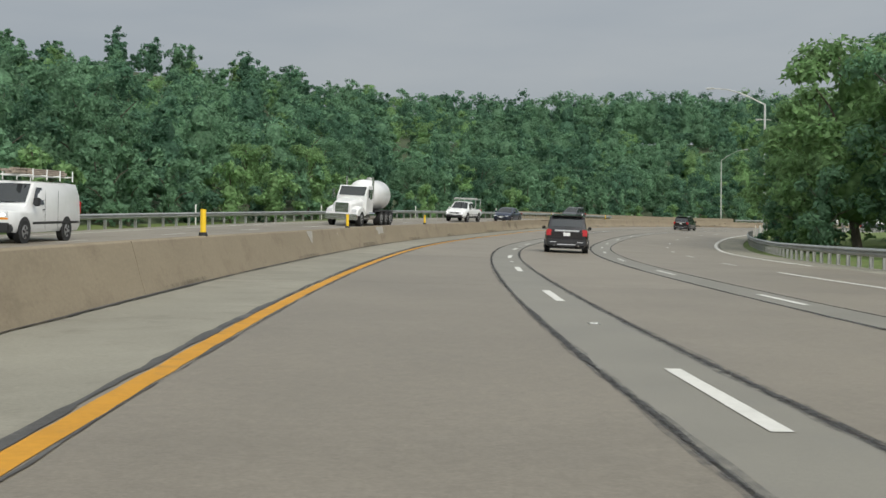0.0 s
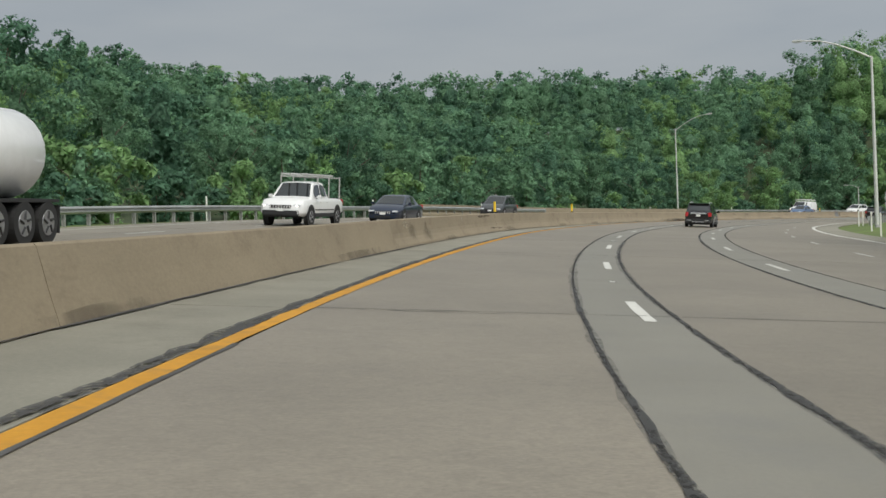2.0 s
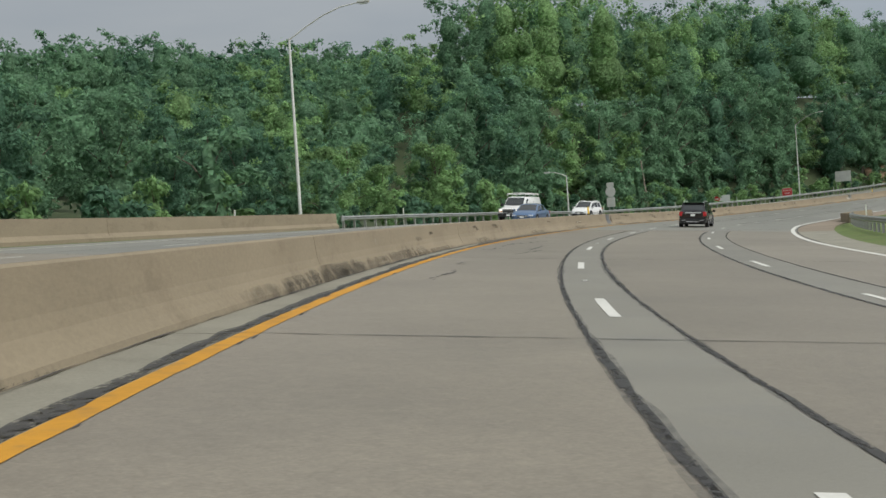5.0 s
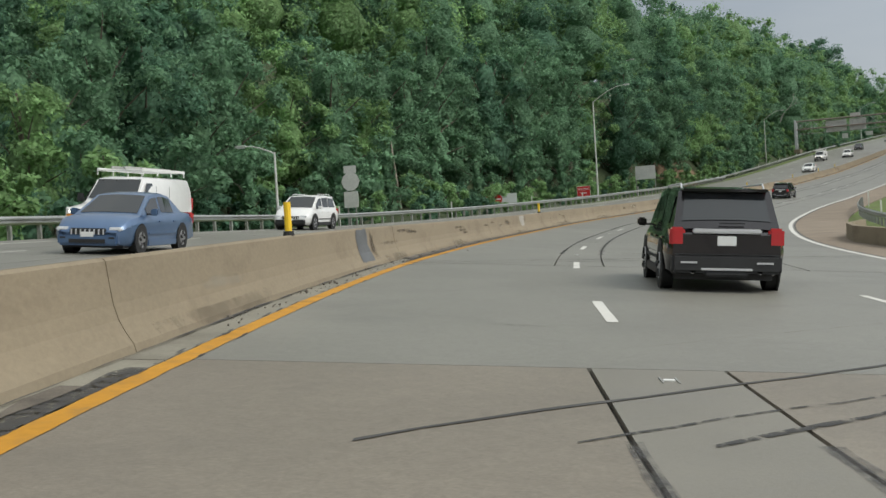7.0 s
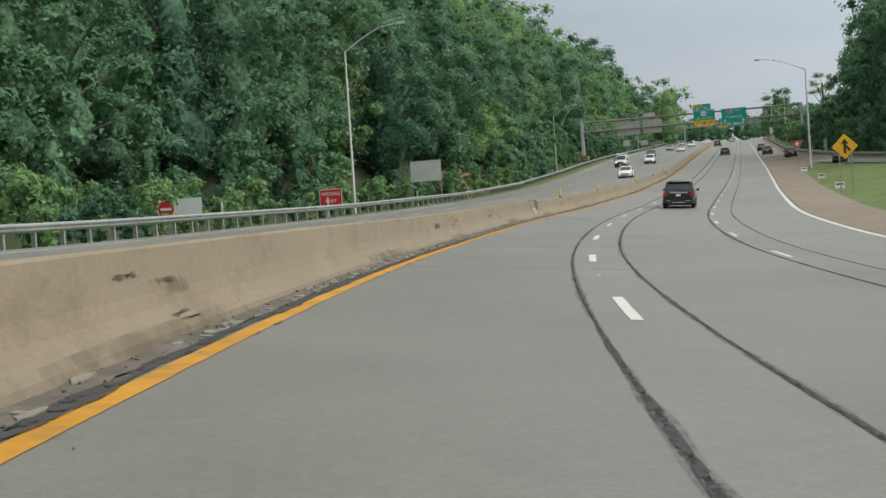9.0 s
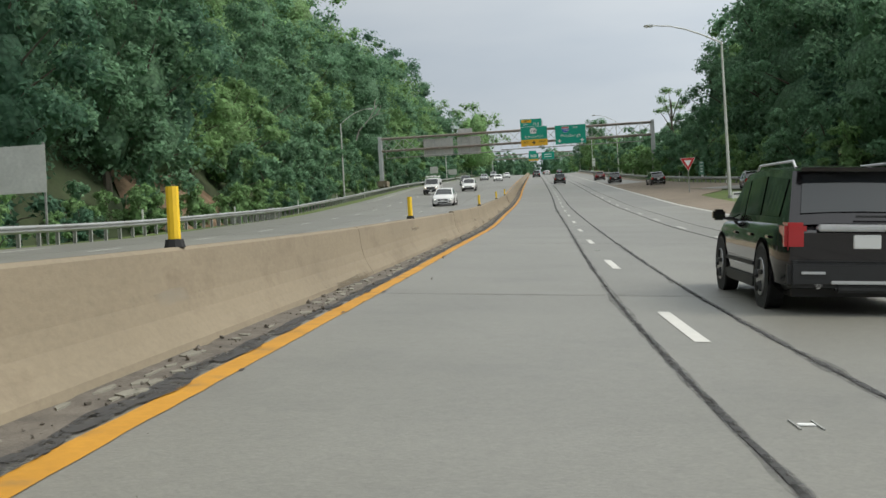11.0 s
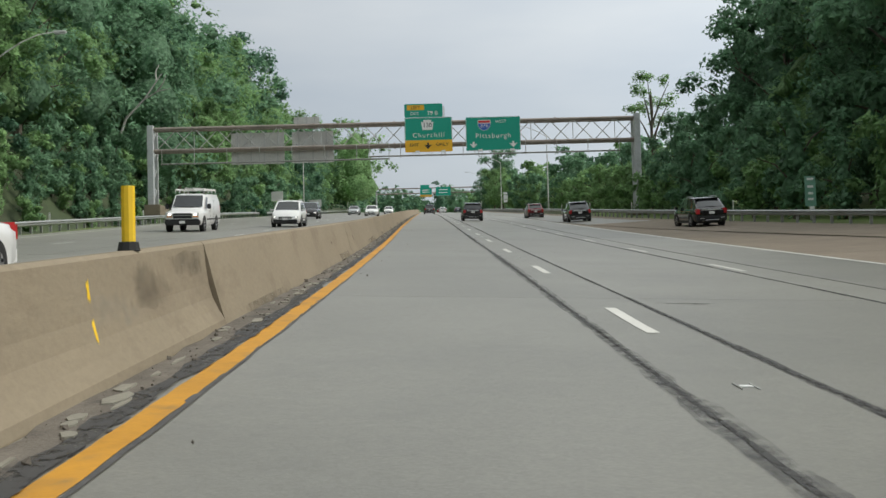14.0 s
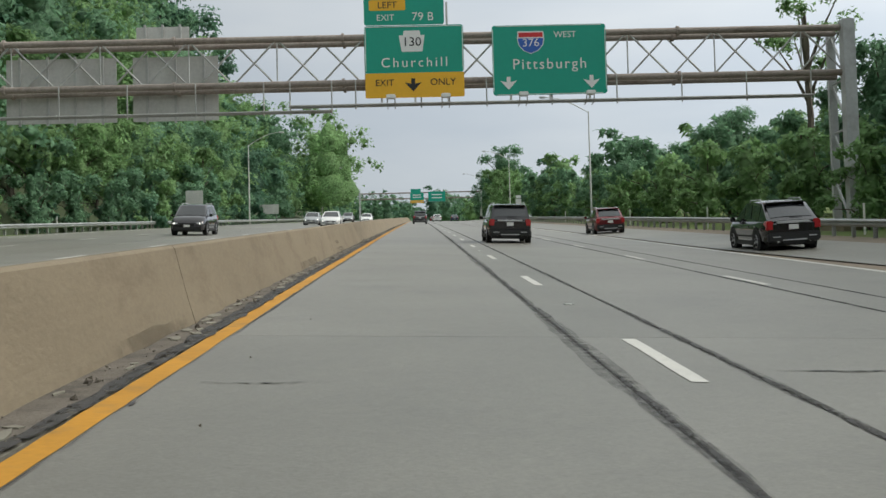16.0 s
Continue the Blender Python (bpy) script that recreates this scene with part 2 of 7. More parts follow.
M = {
    "smear": worn("grey smear of old sealant", (0.1, 0.1, 0.1), 0.33, 0.66, 5.0, 0.5),
    "crumb": worn("crumbling gritty tar", (0.05, 0.048, 0.046), 0.38, 0.5, 9.0, 0.95),
    "core": worn("crumbling black sealant", (0.045, 0.044, 0.043), 0.4, 0.52, 7.0, 0.92),
    "slab_tan": material("tan concrete pavement", (0.205, 0.178, 0.14), 0.5, spread=0.13, scale=0.35, fine=30, bump=0.3, speck=0.2,
                         random_by="object", shift=0.06, dark=(0.142, 0.126, 0.103), dark_scale=0.45, dark_amount=0.4, fine_amount=0.2),
    "slab_grey": material("grey concrete pavement", (0.186, 0.18, 0.155), 0.48, spread=0.11, scale=0.35, fine=30, bump=0.3, speck=0.15,
                          random_by="object", shift=0.06, dark=(0.13, 0.128, 0.115), dark_scale=0.4, dark_amount=0.45, fine_amount=0.18),
    "strip": material("lighter joint strip", (0.196, 0.183, 0.153), 0.52, spread=0.1, scale=0.7, fine=40, bump=0.3,
                      random_by="object", shift=0.05, dark=(0.17, 0.165, 0.155), dark_scale=0.8, dark_amount=0.4),
    "shoulder": material("weathered shoulder concrete", (0.235, 0.222, 0.18), 0.95, spread=0.14, scale=0.6, fine=25, bump=0.5,
                         random_by="object", shift=0.06, dark=(0.14, 0.125, 0.1), dark_scale=0.9, dark_amount=0.55),
    "verge": material("tan brown shoulder", (0.235, 0.19, 0.145), 0.95, spread=0.12, scale=0.5, fine=22, bump=0.5,
                      random_by="object", shift=0.05, dark=(0.16, 0.13, 0.1), dark_scale=0.7, dark_amount=0.5),
    "gravel": material("grit and broken concrete", (0.14, 0.122, 0.1), 1.0, spread=0.3, scale=3.0, fine=40, bump=0.8,
                       dark=(0.05, 0.045, 0.04), dark_scale=2.0, dark_amount=0.8),
    "tar": material("black joint sealant", (0.06, 0.058, 0.055), 0.75, spread=0.3, scale=1.2, fine=20, bump=0.4,
                    dark=(0.16, 0.155, 0.145), dark_scale=1.0, dark_amount=0.8),
    "bed": material("dark joint bed", (0.06, 0.057, 0.05), 1.0),
    "yellow": material("yellow road paint", (0.5, 0.235, 0.012), 0.75, spread=0.12, scale=1.2, fine=12, bump=0.2,
                       dark=(0.16, 0.11, 0.05), dark_scale=3.0, dark_amount=0.6),
    "white": material("white road paint", (0.6, 0.59, 0.55), 0.75, spread=0.08, scale=1.5, fine=14, bump=0.2,
                      dark=(0.48, 0.47, 0.43), dark_scale=1.5, dark_amount=0.5),
    "barrier": material("stained tan concrete barrier", (0.247, 0.203, 0.14), 0.92, spread=0.1, scale=0.35, fine=9, bump=0.4,
                        dark=(0.1408, 0.1056, 0.0704), dark_scale=0.6, dark_amount=0.5, stretch=(1, 1, 2.2)),
    "chalk": stain("pale chalky stain", (0.4, 0.36, 0.29), 0.35, 2.5),
    "rubber": material("dark grey steel joint cover", (0.13, 0.135, 0.14), 0.6, 0.2, spread=0.15, scale=2, fine=10),
    "patch": material("pale mortar patch", (0.34, 0.32, 0.28), 0.95, spread=0.12, scale=2, fine=15, bump=0.3),
    "soot": stain("dark scuff", (0.08, 0.062, 0.047), 0.6, 4.0),
    "grime": stain("dull grime", (0.1, 0.085, 0.065), 0.3, 1.8),
    "galv": material("galvanised steel", (0.42, 0.43, 0.42), 0.5, 0.75, spread=0.12, scale=0.8, fine=10,
                     dark=(0.26, 0.22, 0.18), dark_scale=0.6, dark_amount=0.4),
    "post": material("weathered guardrail post", (0.36, 0.36, 0.34), 0.65, 0.5, spread=0.15, scale=2, fine=12),
    "pole": material("dull aluminium pole", (0.6, 0.6, 0.57), 0.55, 0.35, spread=0.08, scale=0.8, fine=8),
    "wood_pole": material("grey weathered wooden pole", (0.3, 0.26, 0.21), 0.95, spread=0.2, scale=1.2, fine=20, bump=0.4, stretch=(4, 4, 0.5)),
    "rust": material("rusty brown steel pipe", (0.32, 0.275, 0.24), 0.75, 0.2, spread=0.22, scale=0.7, fine=7, bump=0.2,
                     dark=(0.17, 0.12, 0.095), dark_scale=0.8, dark_amount=0.6),
    "truss": material("pale galvanised truss steel", (0.5, 0.5, 0.48), 0.6, 0.35, spread=0.12, scale=1.0, fine=8),
    "grey_steel": material("grey painted steel upright", (0.53, 0.54, 0.54), 0.6, 0.2, spread=0.1, scale=0.5, fine=6,
                           dark=(0.2, 0.19, 0.18), dark_scale=0.6, dark_amount=0.4),
    "sign_back": material("bare aluminium sign back", (0.58, 0.57, 0.54), 0.6, 0.15, spread=0.12, scale=0.9, fine=6),
    "green": material("green retroreflective sheeting", (0.0, 0.34, 0.235), 0.45, spread=0.04, scale=0.8, fine=5),
    "sign_white": material("white sign sheeting", (0.8, 0.8, 0.78), 0.5, spread=0.03, scale=0.8, fine=5),
    "sign_yellow": material("amber sign sheeting", (0.85, 0.46, 0.02), 0.5, spread=0.04, scale=0.8, fine=5),
    "sign_black": material("black sign lettering", (0.02, 0.02, 0.02), 0.6),
    "sign_red": material("red sign sheeting", (0.62, 0.03, 0.03), 0.5, spread=0.06, scale=2, fine=5),
    "sign_blue": material("blue shield sheeting", (0.03, 0.12, 0.48), 0.5),
    "post_yellow": material("yellow plastic delineator", (0.85, 0.55, 0.02), 0.5, spread=0.08, scale=3, fine=10),
    "post_white": material("white plastic delineator", (0.78, 0.77, 0.72), 0.55, spread=0.08, scale=3, fine=10),
    "grass": material("mown roadside grass", (0.105, 0.15, 0.035), 0.95, spread=0.25, scale=0.25, fine=6, bump=0.6,
                      dark=(0.14, 0.125, 0.06), dark_scale=0.2, dark_amount=0.6),
    "soil": material("forest floor", (0.05, 0.07, 0.03), 1.0, spread=0.3, scale=0.2, fine=3, bump=0.5,
                     dark=(0.055, 0.058, 0.034), dark_scale=0.15, dark_amount=0.7),
    "dirt": material("bare brown soil", (0.19, 0.13, 0.08), 1.0, spread=0.3, scale=0.8, fine=6, bump=0.8, dark=(0.08, 0.075, 0.035), dark_scale=0.5, dark_amount=0.8),
    "blade": material("grass blades", (0.1, 0.155, 0.035), 0.9, spread=0.25, scale=0.3, fine=2, random_by="island", shift=0.35, translucent=0.25),
    "marker_green": material("faded green sign face", (0.16, 0.33, 0.25), 0.55, spread=0.06, scale=1.0, fine=6),
    "dead_wood": material("bleached dead wood", (0.42, 0.4, 0.37), 0.9, spread=0.15, scale=1.0, fine=9, bump=0.4),
    "bark": material("grey-brown bark", (0.13, 0.11, 0.085), 0.95, spread=0.25, scale=1.5, fine=12, bump=0.6, stretch=(3, 3, 0.6)),
    # leaf colours are raised and shifted to blue: aerial haze put into the base colour
    "leaf_a": leaves("mid green leaves", (0.205, 0.375, 0.218)),
    "leaf_b": leaves("light green leaves", (0.285, 0.47, 0.2)),
    "leaf_c": leaves("deep green leaves", (0.13, 0.265, 0.165)),
    "paint_black": material("black car paint", (0.022, 0.019, 0.022), 0.16, 0.45, spread=0.05, scale=1, fine=4, coat=0.8),
    "paint_grey": material("dark grey car paint", (0.07, 0.075, 0.08), 0.35, 0.3, spread=0.05, scale=1, fine=4, coat=0.6),
    "paint_silver": material("silver car paint", (0.4, 0.41, 0.42), 0.35, 0.5, spread=0.05, scale=1, fine=4, coat=0.6),
    "paint_white": material("white vehicle paint", (0.76, 0.76, 0.75), 0.35, spread=0.04, scale=1, fine=4, coat=0.5),
    "paint_blue": material("steel blue car paint", (0.1, 0.17, 0.3), 0.35, 0.4, spread=0.05, scale=1, fine=4, coat=0.6),
    "paint_navy": material("navy car paint", (0.02, 0.03, 0.06), 0.3, 0.3, spread=0.05, scale=1, fine=4, coat=0.7),
    "paint_red": material("maroon car paint", (0.16, 0.012, 0.018), 0.3, 0.3, spread=0.05, scale=1, fine=4, coat=0.7),
    "glass": material("dark tinted car glass", (0.02, 0.023, 0.026), 0.06, spread=0.02, scale=1, fine=2, spec=0.9),
    "plastic": material("black trim plastic", (0.025, 0.025, 0.026), 0.6, spread=0.1, scale=2, fine=10),
    "tyre": material("tyre rubber", (0.022, 0.022, 0.022), 0.85, spread=0.1, scale=3, fine=14),
    "rim": material("alloy wheel", (0.38, 0.38, 0.39), 0.4, 0.7, spread=0.08, scale=3, fine=10),
    "silver": material("satin silver trim", (0.62, 0.62, 0.63), 0.35, 0.3, spread=0.03, scale=3, fine=10),
    "chrome": material("chrome trim", (0.75, 0.75, 0.76), 0.15, 1.0, spread=0.03, scale=3, fine=10),
    "lens_red": material("red lamp lens", (0.48, 0.025, 0.03), 0.2, spread=0.05, scale=3, fine=10, coat=0.5),
    "lens_clear": material("clear lamp lens", (0.75, 0.76, 0.78), 0.2, spread=0.05, scale=3, fine=10, coat=0.5),
    "lens_amber": material("amber lamp lens", (0.8, 0.3, 0.02), 0.3, spread=0.05, scale=3, fine=10),
    "headlamp": glow("lit headlamp", (1.0, 0.95, 0.85), 3.0),
    "rope": material("bundled ladders and pipe", (0.3, 0.25, 0.2), 0.8, spread=0.3, scale=3, fine=12),
}


# ---- plain helpers ----
def part(name, bm, mat, parent=None, label="", smooth=False):
    """Links a bmesh as one mesh object, under a thing or a part."""
    me = bpy.data.meshes.new(name)
    bm.to_mesh(me)
    bm.free()
    me.materials.append(M[mat])
    if smooth:
        me.shade_smooth()
        me.set_sharp_from_angle(angle=radians(38))
    ob = new(name, me)
    if parent is not None:
        ob.parent = parent
    if label:
        ob["label"] = label
    return ob


def from_arrays(name, verts, faces, mat, parent=None, label="", smooth=False):
    me = bpy.data.meshes.new(name)
    me.from_pydata([tuple(v) for v in verts], [], [tuple(f) for f in faces])
    me.materials.append(M[mat])
    if smooth:
        me.shade_smooth()
    ob = new(name, me)
    if parent is not None:
        ob.parent = parent
    if label:
        ob["label"] = label
    return ob


def thing(name, label, category, m=None, group="", kind=""):
    """An Empty at a thing's base."""
    ob = new(name)
    ob.empty_display_size = 0.3
    if m is not None:
        ob.matrix_world = m
    return tagged(ob, label, category, group, kind)


def box(bm, x0, x1, y0, y1, z0, z1, bevel=0.0, m=None):
    r = bmesh.ops.create_cube(bm, size=1.0)
    vs = r["verts"]
    bmesh.ops.scale(bm, vec=(x1 - x0, y1 - y0, z1 - z0), verts=vs)
    bmesh.ops.translate(bm, vec=((x0 + x1) / 2, (y0 + y1) / 2, (z0 + z1) / 2), verts=vs)
    if bevel:
        es = list({e for v in vs for e in v.link_edges})
        bmesh.ops.bevel(bm, geom=es, offset=bevel, segments=2, affect="EDGES")
    if m is not None:
        bmesh.ops.transform(bm, matrix=m, verts=vs)
    return bm


def boxed(x0, x1, y0, y1, z0, z1, bevel=0.0):
    return box(bmesh.new(), x0, x1, y0, y1, z0, z1, bevel)


def tube(bm, a, b, r0, r1=None, n=10, cap=True):
    """A tapered tube from a to b."""
    a, b = Vector(a), Vector(b)
    r1 = r0 if r1 is None else r1
    q = (b - a).to_track_quat("Z", "Y").to_matrix()
    rings = []
    for c, r in ((a, r0), (b, r1)):
        rings.append([bm.verts.new(c + q @ Vector((r * math.cos(2 * math.pi * i / n), r * math.sin(2 * math.pi * i / n), 0))) for i in range(n)])
    for i in range(n):
        bm.faces.new((rings[0][i], rings[0][(i + 1) % n], rings[1][(i + 1) % n], rings[1][i]))
    if cap:
        bm.faces.new(list(reversed(rings[0])))
        bm.faces.new(rings[1])
    return bm


def path_tube(bm, pts, r0, r1, n=8):
    for i in range(len(pts) - 1):
        u, v = i / (len(pts) - 1), (i + 1) / (len(pts) - 1)
        tube(bm, pts[i], pts[i + 1], r0 + (r1 - r0) * u, r0 + (r1 - r0) * v, n)
    return bm


def plate(bm, pts, thick):
    """A flat polygon in x, z given depth along +y."""
    a = [bm.verts.new((x, 0, z)) for x, z in pts]
    b = [bm.verts.new((x, thick, z)) for x, z in pts]
    bm.faces.new(a)
    bm.faces.new(list(reversed(b)))
    n = len(pts)
    for i in range(n):
        bm.faces.new((a[i], b[i], b[(i + 1) % n], a[(i + 1) % n]))
    bmesh.ops.recalc_face_normals(bm, faces=bm.faces)
    return bm


def rounded(w, h, r, n=4):
    pts = []
    for cx, cz, a0 in ((w / 2 - r, h / 2 - r, 0), (-w / 2 + r, h / 2 - r, 90), (-w / 2 + r, -h / 2 + r, 180), (w / 2 - r, -h / 2 + r, 270)):
        for i in range(n + 1):
            a = radians(a0 + 90 * i / n)
            pts.append((cx + r * math.cos(a), cz + r * math.sin(a)))
    return pts


def lettering(text, size, x, z, y, mat, parent, spread=1.0):
    """Raised letters that face -y, the word centred on x, z; each letter is a part."""
    cu = bpy.data.curves.new("word", "FONT")
    cu.body, cu.size, cu.align_x, cu.align_y, cu.extrude, cu.resolution_u = text, size, "CENTER", "CENTER", 0.004, 3
    cu.space_character = spread
    tmp = new("word", cu)
    bpy.context.view_layer.update()
    me = bpy.data.meshes.new_from_object(tmp.evaluated_get(bpy.context.evaluated_depsgraph_get()))
    bpy.data.objects.remove(tmp)
    me.transform(Matrix.Translation((x, y, z)) @ Matrix.Rotation(radians(90), 4, "X"))
    bm = bmesh.new()
    bm.from_mesh(me)
    bpy.data.meshes.remove(me)
    bmesh.ops.remove_doubles(bm, verts=bm.verts, dist=1e-5)
    seen, letters = set(), []
    for start in bm.faces:
        if start in seen:
            continue
        seen.add(start)
        todo, piece = [start], []
        while todo:
            f = todo.pop()
            piece.append(f)
            for e in f.edges:
                for g in e.link_faces:
                    if g not in seen:
                        seen.add(g)
                        todo.append(g)
        xs = [v.co.x for f in piece for v in f.verts]
        lo, hi = min(xs), max(xs)
        for one in letters:
            if min(hi, one[1]) - max(lo, one[0]) > 0.5 * min(hi - lo, one[1] - one[0]):
                one[0], one[1] = min(lo, one[0]), max(hi, one[1])
                one[2] += piece
                break
        else:
            letters.append([lo, hi, piece])
    for lo, hi, piece in letters:
        vs = list({v for f in piece for v in f.verts})
        at_v = {v: k for k, v in enumerate(vs)}
        from_arrays("letter", [tuple(v.co) for v in vs], [tuple(at_v[v] for v in f.verts) for f in piece], mat, parent)
    bm.free()


# ---- the alignment: s metres along the first lane line, d metres to its right ----
HEAD_S = [0, 40, 80, 120, 160, 200, 240, 280, 320, 360, 400, 440, 500, 530]
HEAD = [2.2, -3.14, -10.92, -18.78, -26.12, -35.46, -43.64, -52.32, -60.9, -66.37, -66.95, -67.21, -66.45, -66.54]
RISE_S = [-400, 0, 40, 80, 120, 160, 200, 236, 246, 256, 270, 280, 320, 360, 400, 440, 480, 500, 520, 560, 600, 800, 1200, 3000]
RISE = [-8.0, 0.0, 1.3, 2.72, 4.53, 5.9, 6.98, 7.72, 7.93, 8.05, 8.26, 8.41, 9.4, 10.85, 12.91, 15.48, 18.55, 20.13, 21.75, 24.95, 28.1, 43.6, 69.0, 172.0]
BANK_S = [0, 40, 80, 120, 160, 200, 240, 280, 320, 360, 400, 440, 480, 560]
BANK = [-0.32, -1.43, -3.21, -3.95, -4.45, -4.09, -4.35, -4.48, -4.12, -3.71, -2.74, -2.2, -1.9, -1.6]
S_LOW, S_HIGH, S_STEP = -800.0, 3000.0, 1.0
_s = np.arange(S_LOW, S_HIGH + 0.1, S_STEP)
_smooth = np.ones(17) / 17
_pad = lambda v: np.convolve(np.r_[np.full(8, v[0]), v, np.full(8, v[-1])], _smooth, "valid")
_yaw = np.radians(_pad(np.interp(_s, HEAD_S, HEAD)))
_z = _pad(np.interp(_s, RISE_S, RISE))
_bank = np.tan(np.radians(_pad(np.interp(_s, BANK_S, BANK))))
_x = np.r_[0, np.cumsum(-np.sin((_yaw[1:] + _yaw[:-1]) / 2) * S_STEP)]
_y = np.r_[0, np.cumsum(np.cos((_yaw[1:] + _yaw[:-1]) / 2) * S_STEP)]
_i0 = int(-S_LOW / S_STEP)
_x += 2.12 - _x[_i0]
_y += 0.06 - _y[_i0]


def gentle(*rows):
    """A table whose corners are rounded over some twenty metres."""
    v = np.interp(_s, [r[0] for r in rows], [r[1] for r in rows])
    for _ in range(2):
        v = _pad(v)
    return lambda s: np.interp(s, _s, v)


def table(*rows):
    xs, ys = [r[0] for r in rows], [r[1] for r in rows]
    return lambda s: np.interp(s, xs, ys)


edge_right = gentle((0, 12.1), (120, 11.9), (152, 10.6), (165, 9.7), (205, 8.7), (230, 9.05), (300, 9.2), (357, 9.4), (423, 9.45), (480, 9.1), (525, 8.9), (3000, 8.8))
barrier_toe = gentle((0, -6.45), (48, -6.55), (62, -6.55), (78, -6.38), (94, -6.0), (110, -5.85), (150, -5.2), (184, -4.9), (205, -4.86), (218, -4.92), (236, -4.68), (262, -4.62), (295, -4.65), (325, -4.92), (345, -4.78), (375, -4.5), (400, -4.38), (432, -4.6), (462, -4.64), (492, -4.86), (3000, -4.85))
yellow_at = gentle((0, -4.12), (30, -4.2), (56, -4.4), (75, -4.46), (92, -4.28), (108, -4.2), (180, -4.17), (200, -4.22), (218, -4.28), (240, -4.15), (260, -4.1), (292, -4.13), (325, -4.25), (350, -4.12), (398, -3.8), (431, -4.05), (458, -4.07), (476, -4.16), (490, -4.26), (512, -4.33), (3000, -4.33))
lane_at = gentle((0, 0.2), (32, 0.14), (44, -0.08), (58, -0.2), (82, -0.18), (105, 0.05), (188, -0.18), (200, -0.26), (214, -0.05), (228, 0.0), (244, -0.15), (264, -0.22), (300, -0.26), (325, -0.45), (350, -0.33), (406, 0.12), (430, 0.0), (463, -0.08), (510, 0.0), (3000, 0.0))
rail_left = gentle((-800, -23), (60, -23), (135, -21.5), (200, -20.5), (232, -20.3), (330, -19.3), (375, -21), (440, -23.2), (560, -26.5), (700, -25), (3000, -25))
outer_left = lambda s: rail_left(s) + 0.9
# how the ground beyond the pavement goes
hill_left = table((-800, 0.12), (190, 0.12), (275, 0.15), (310, 0.35), (345, 1.2), (610, 1.25), (680, 0.9), (800, 0.5), (3000, 0.2))
foot_left = table((-800, 5), (250, 6), (300, 20), (375, 20), (430, 7), (3000, 6))
span_left = table((-800, 50), (270, 50), (325, 18), (3000, 18))
far_left = table((-800, 0.28), (270, 0.25), (340, 0.1), (440, 0.1), (560, 0.06), (3000, 0.05))
left_drop = table((268, 0.0), (296, 0.36), (450, 0.36), (500, 0.2), (570, 0.0))
slope_right = table((-800, 0.02), (150, 0.0), (330, 0.0), (390, 0.015), (470, 0.03), (560, 0.045), (640, 0.05), (3000, 0.05))


def level(s, d):
    """The height of the pavement's plane, and of the ground beyond it."""
    s, d = np.asarray(s, float), np.asarray(d, float)
    z = np.interp(s, _s, _z)
    b = np.interp(s, _s, _bank)
    right, left = edge_right(s) + 1.0, outer_left(s) - 1.2
    flat = np.clip(d, left, right) * b - left_drop(s) * np.clip((-5.0 - d) / 15.0, 0, 1)
    over = np.clip(d - right, 0, None)
    up_right = slope_right(s) * np.minimum(over, 14) + 0.05 * np.clip(over - 14, 0, 150)
    out = np.clip(left - d, 0, None)
    k, span, foot = hill_left(s), span_left(s), foot_left(s)
    up_left = -0.12 * np.minimum(out, 4) + k * np.clip(out - foot, 0, span) + far_left(s) * np.clip(out - foot - span, 0, 280)
    return z + flat + up_right + up_left


def at(s, d, h=0.0):
    yaw = np.interp(s, _s, _yaw)
    return Vector((float(np.interp(s, _s, _x) + d * np.cos(yaw)), float(np.interp(s, _s, _y) + d * np.sin(yaw)), float(level(s, d) + h)))


def at_many(s, d, h=0.0):
    s, d = np.asarray(s, float), np.asarray(d, float)
    yaw = np.interp(s, _s, _yaw)
    return np.stack([np.interp(s, _s, _x) + d * np.cos(yaw), np.interp(s, _s, _y) + d * np.sin(yaw), level(s, d) + h], -1)


def on_road(s, d, turn=0.0, h=0.0):
    """A pose on the pavement, x ahead along the road and z square to the surface."""
    f = (at(s + 1.2, d) - at(s - 1.2, d)).normalized()
    r = (at(s, d + 0.8) - at(s, d - 0.8)).normalized()
    up = r.cross(f).normalized()
    left = up.cross(f)
    m = Matrix((f, left, up)).transposed().to_4x4()
    return Matrix.Translation(at(s, d, h)) @ m @ pose(0, 0, 0, 0, 0, turn)


def upright(s, d, turn=0.0, h=0.0):
    """A plumb pose, y ahead along the road."""
    yaw = math.degrees(float(np.interp(s, _s, _yaw)))
    p = at(s, d, h)
    return pose(p.x, p.y, p.z, 0, 0, yaw + turn)


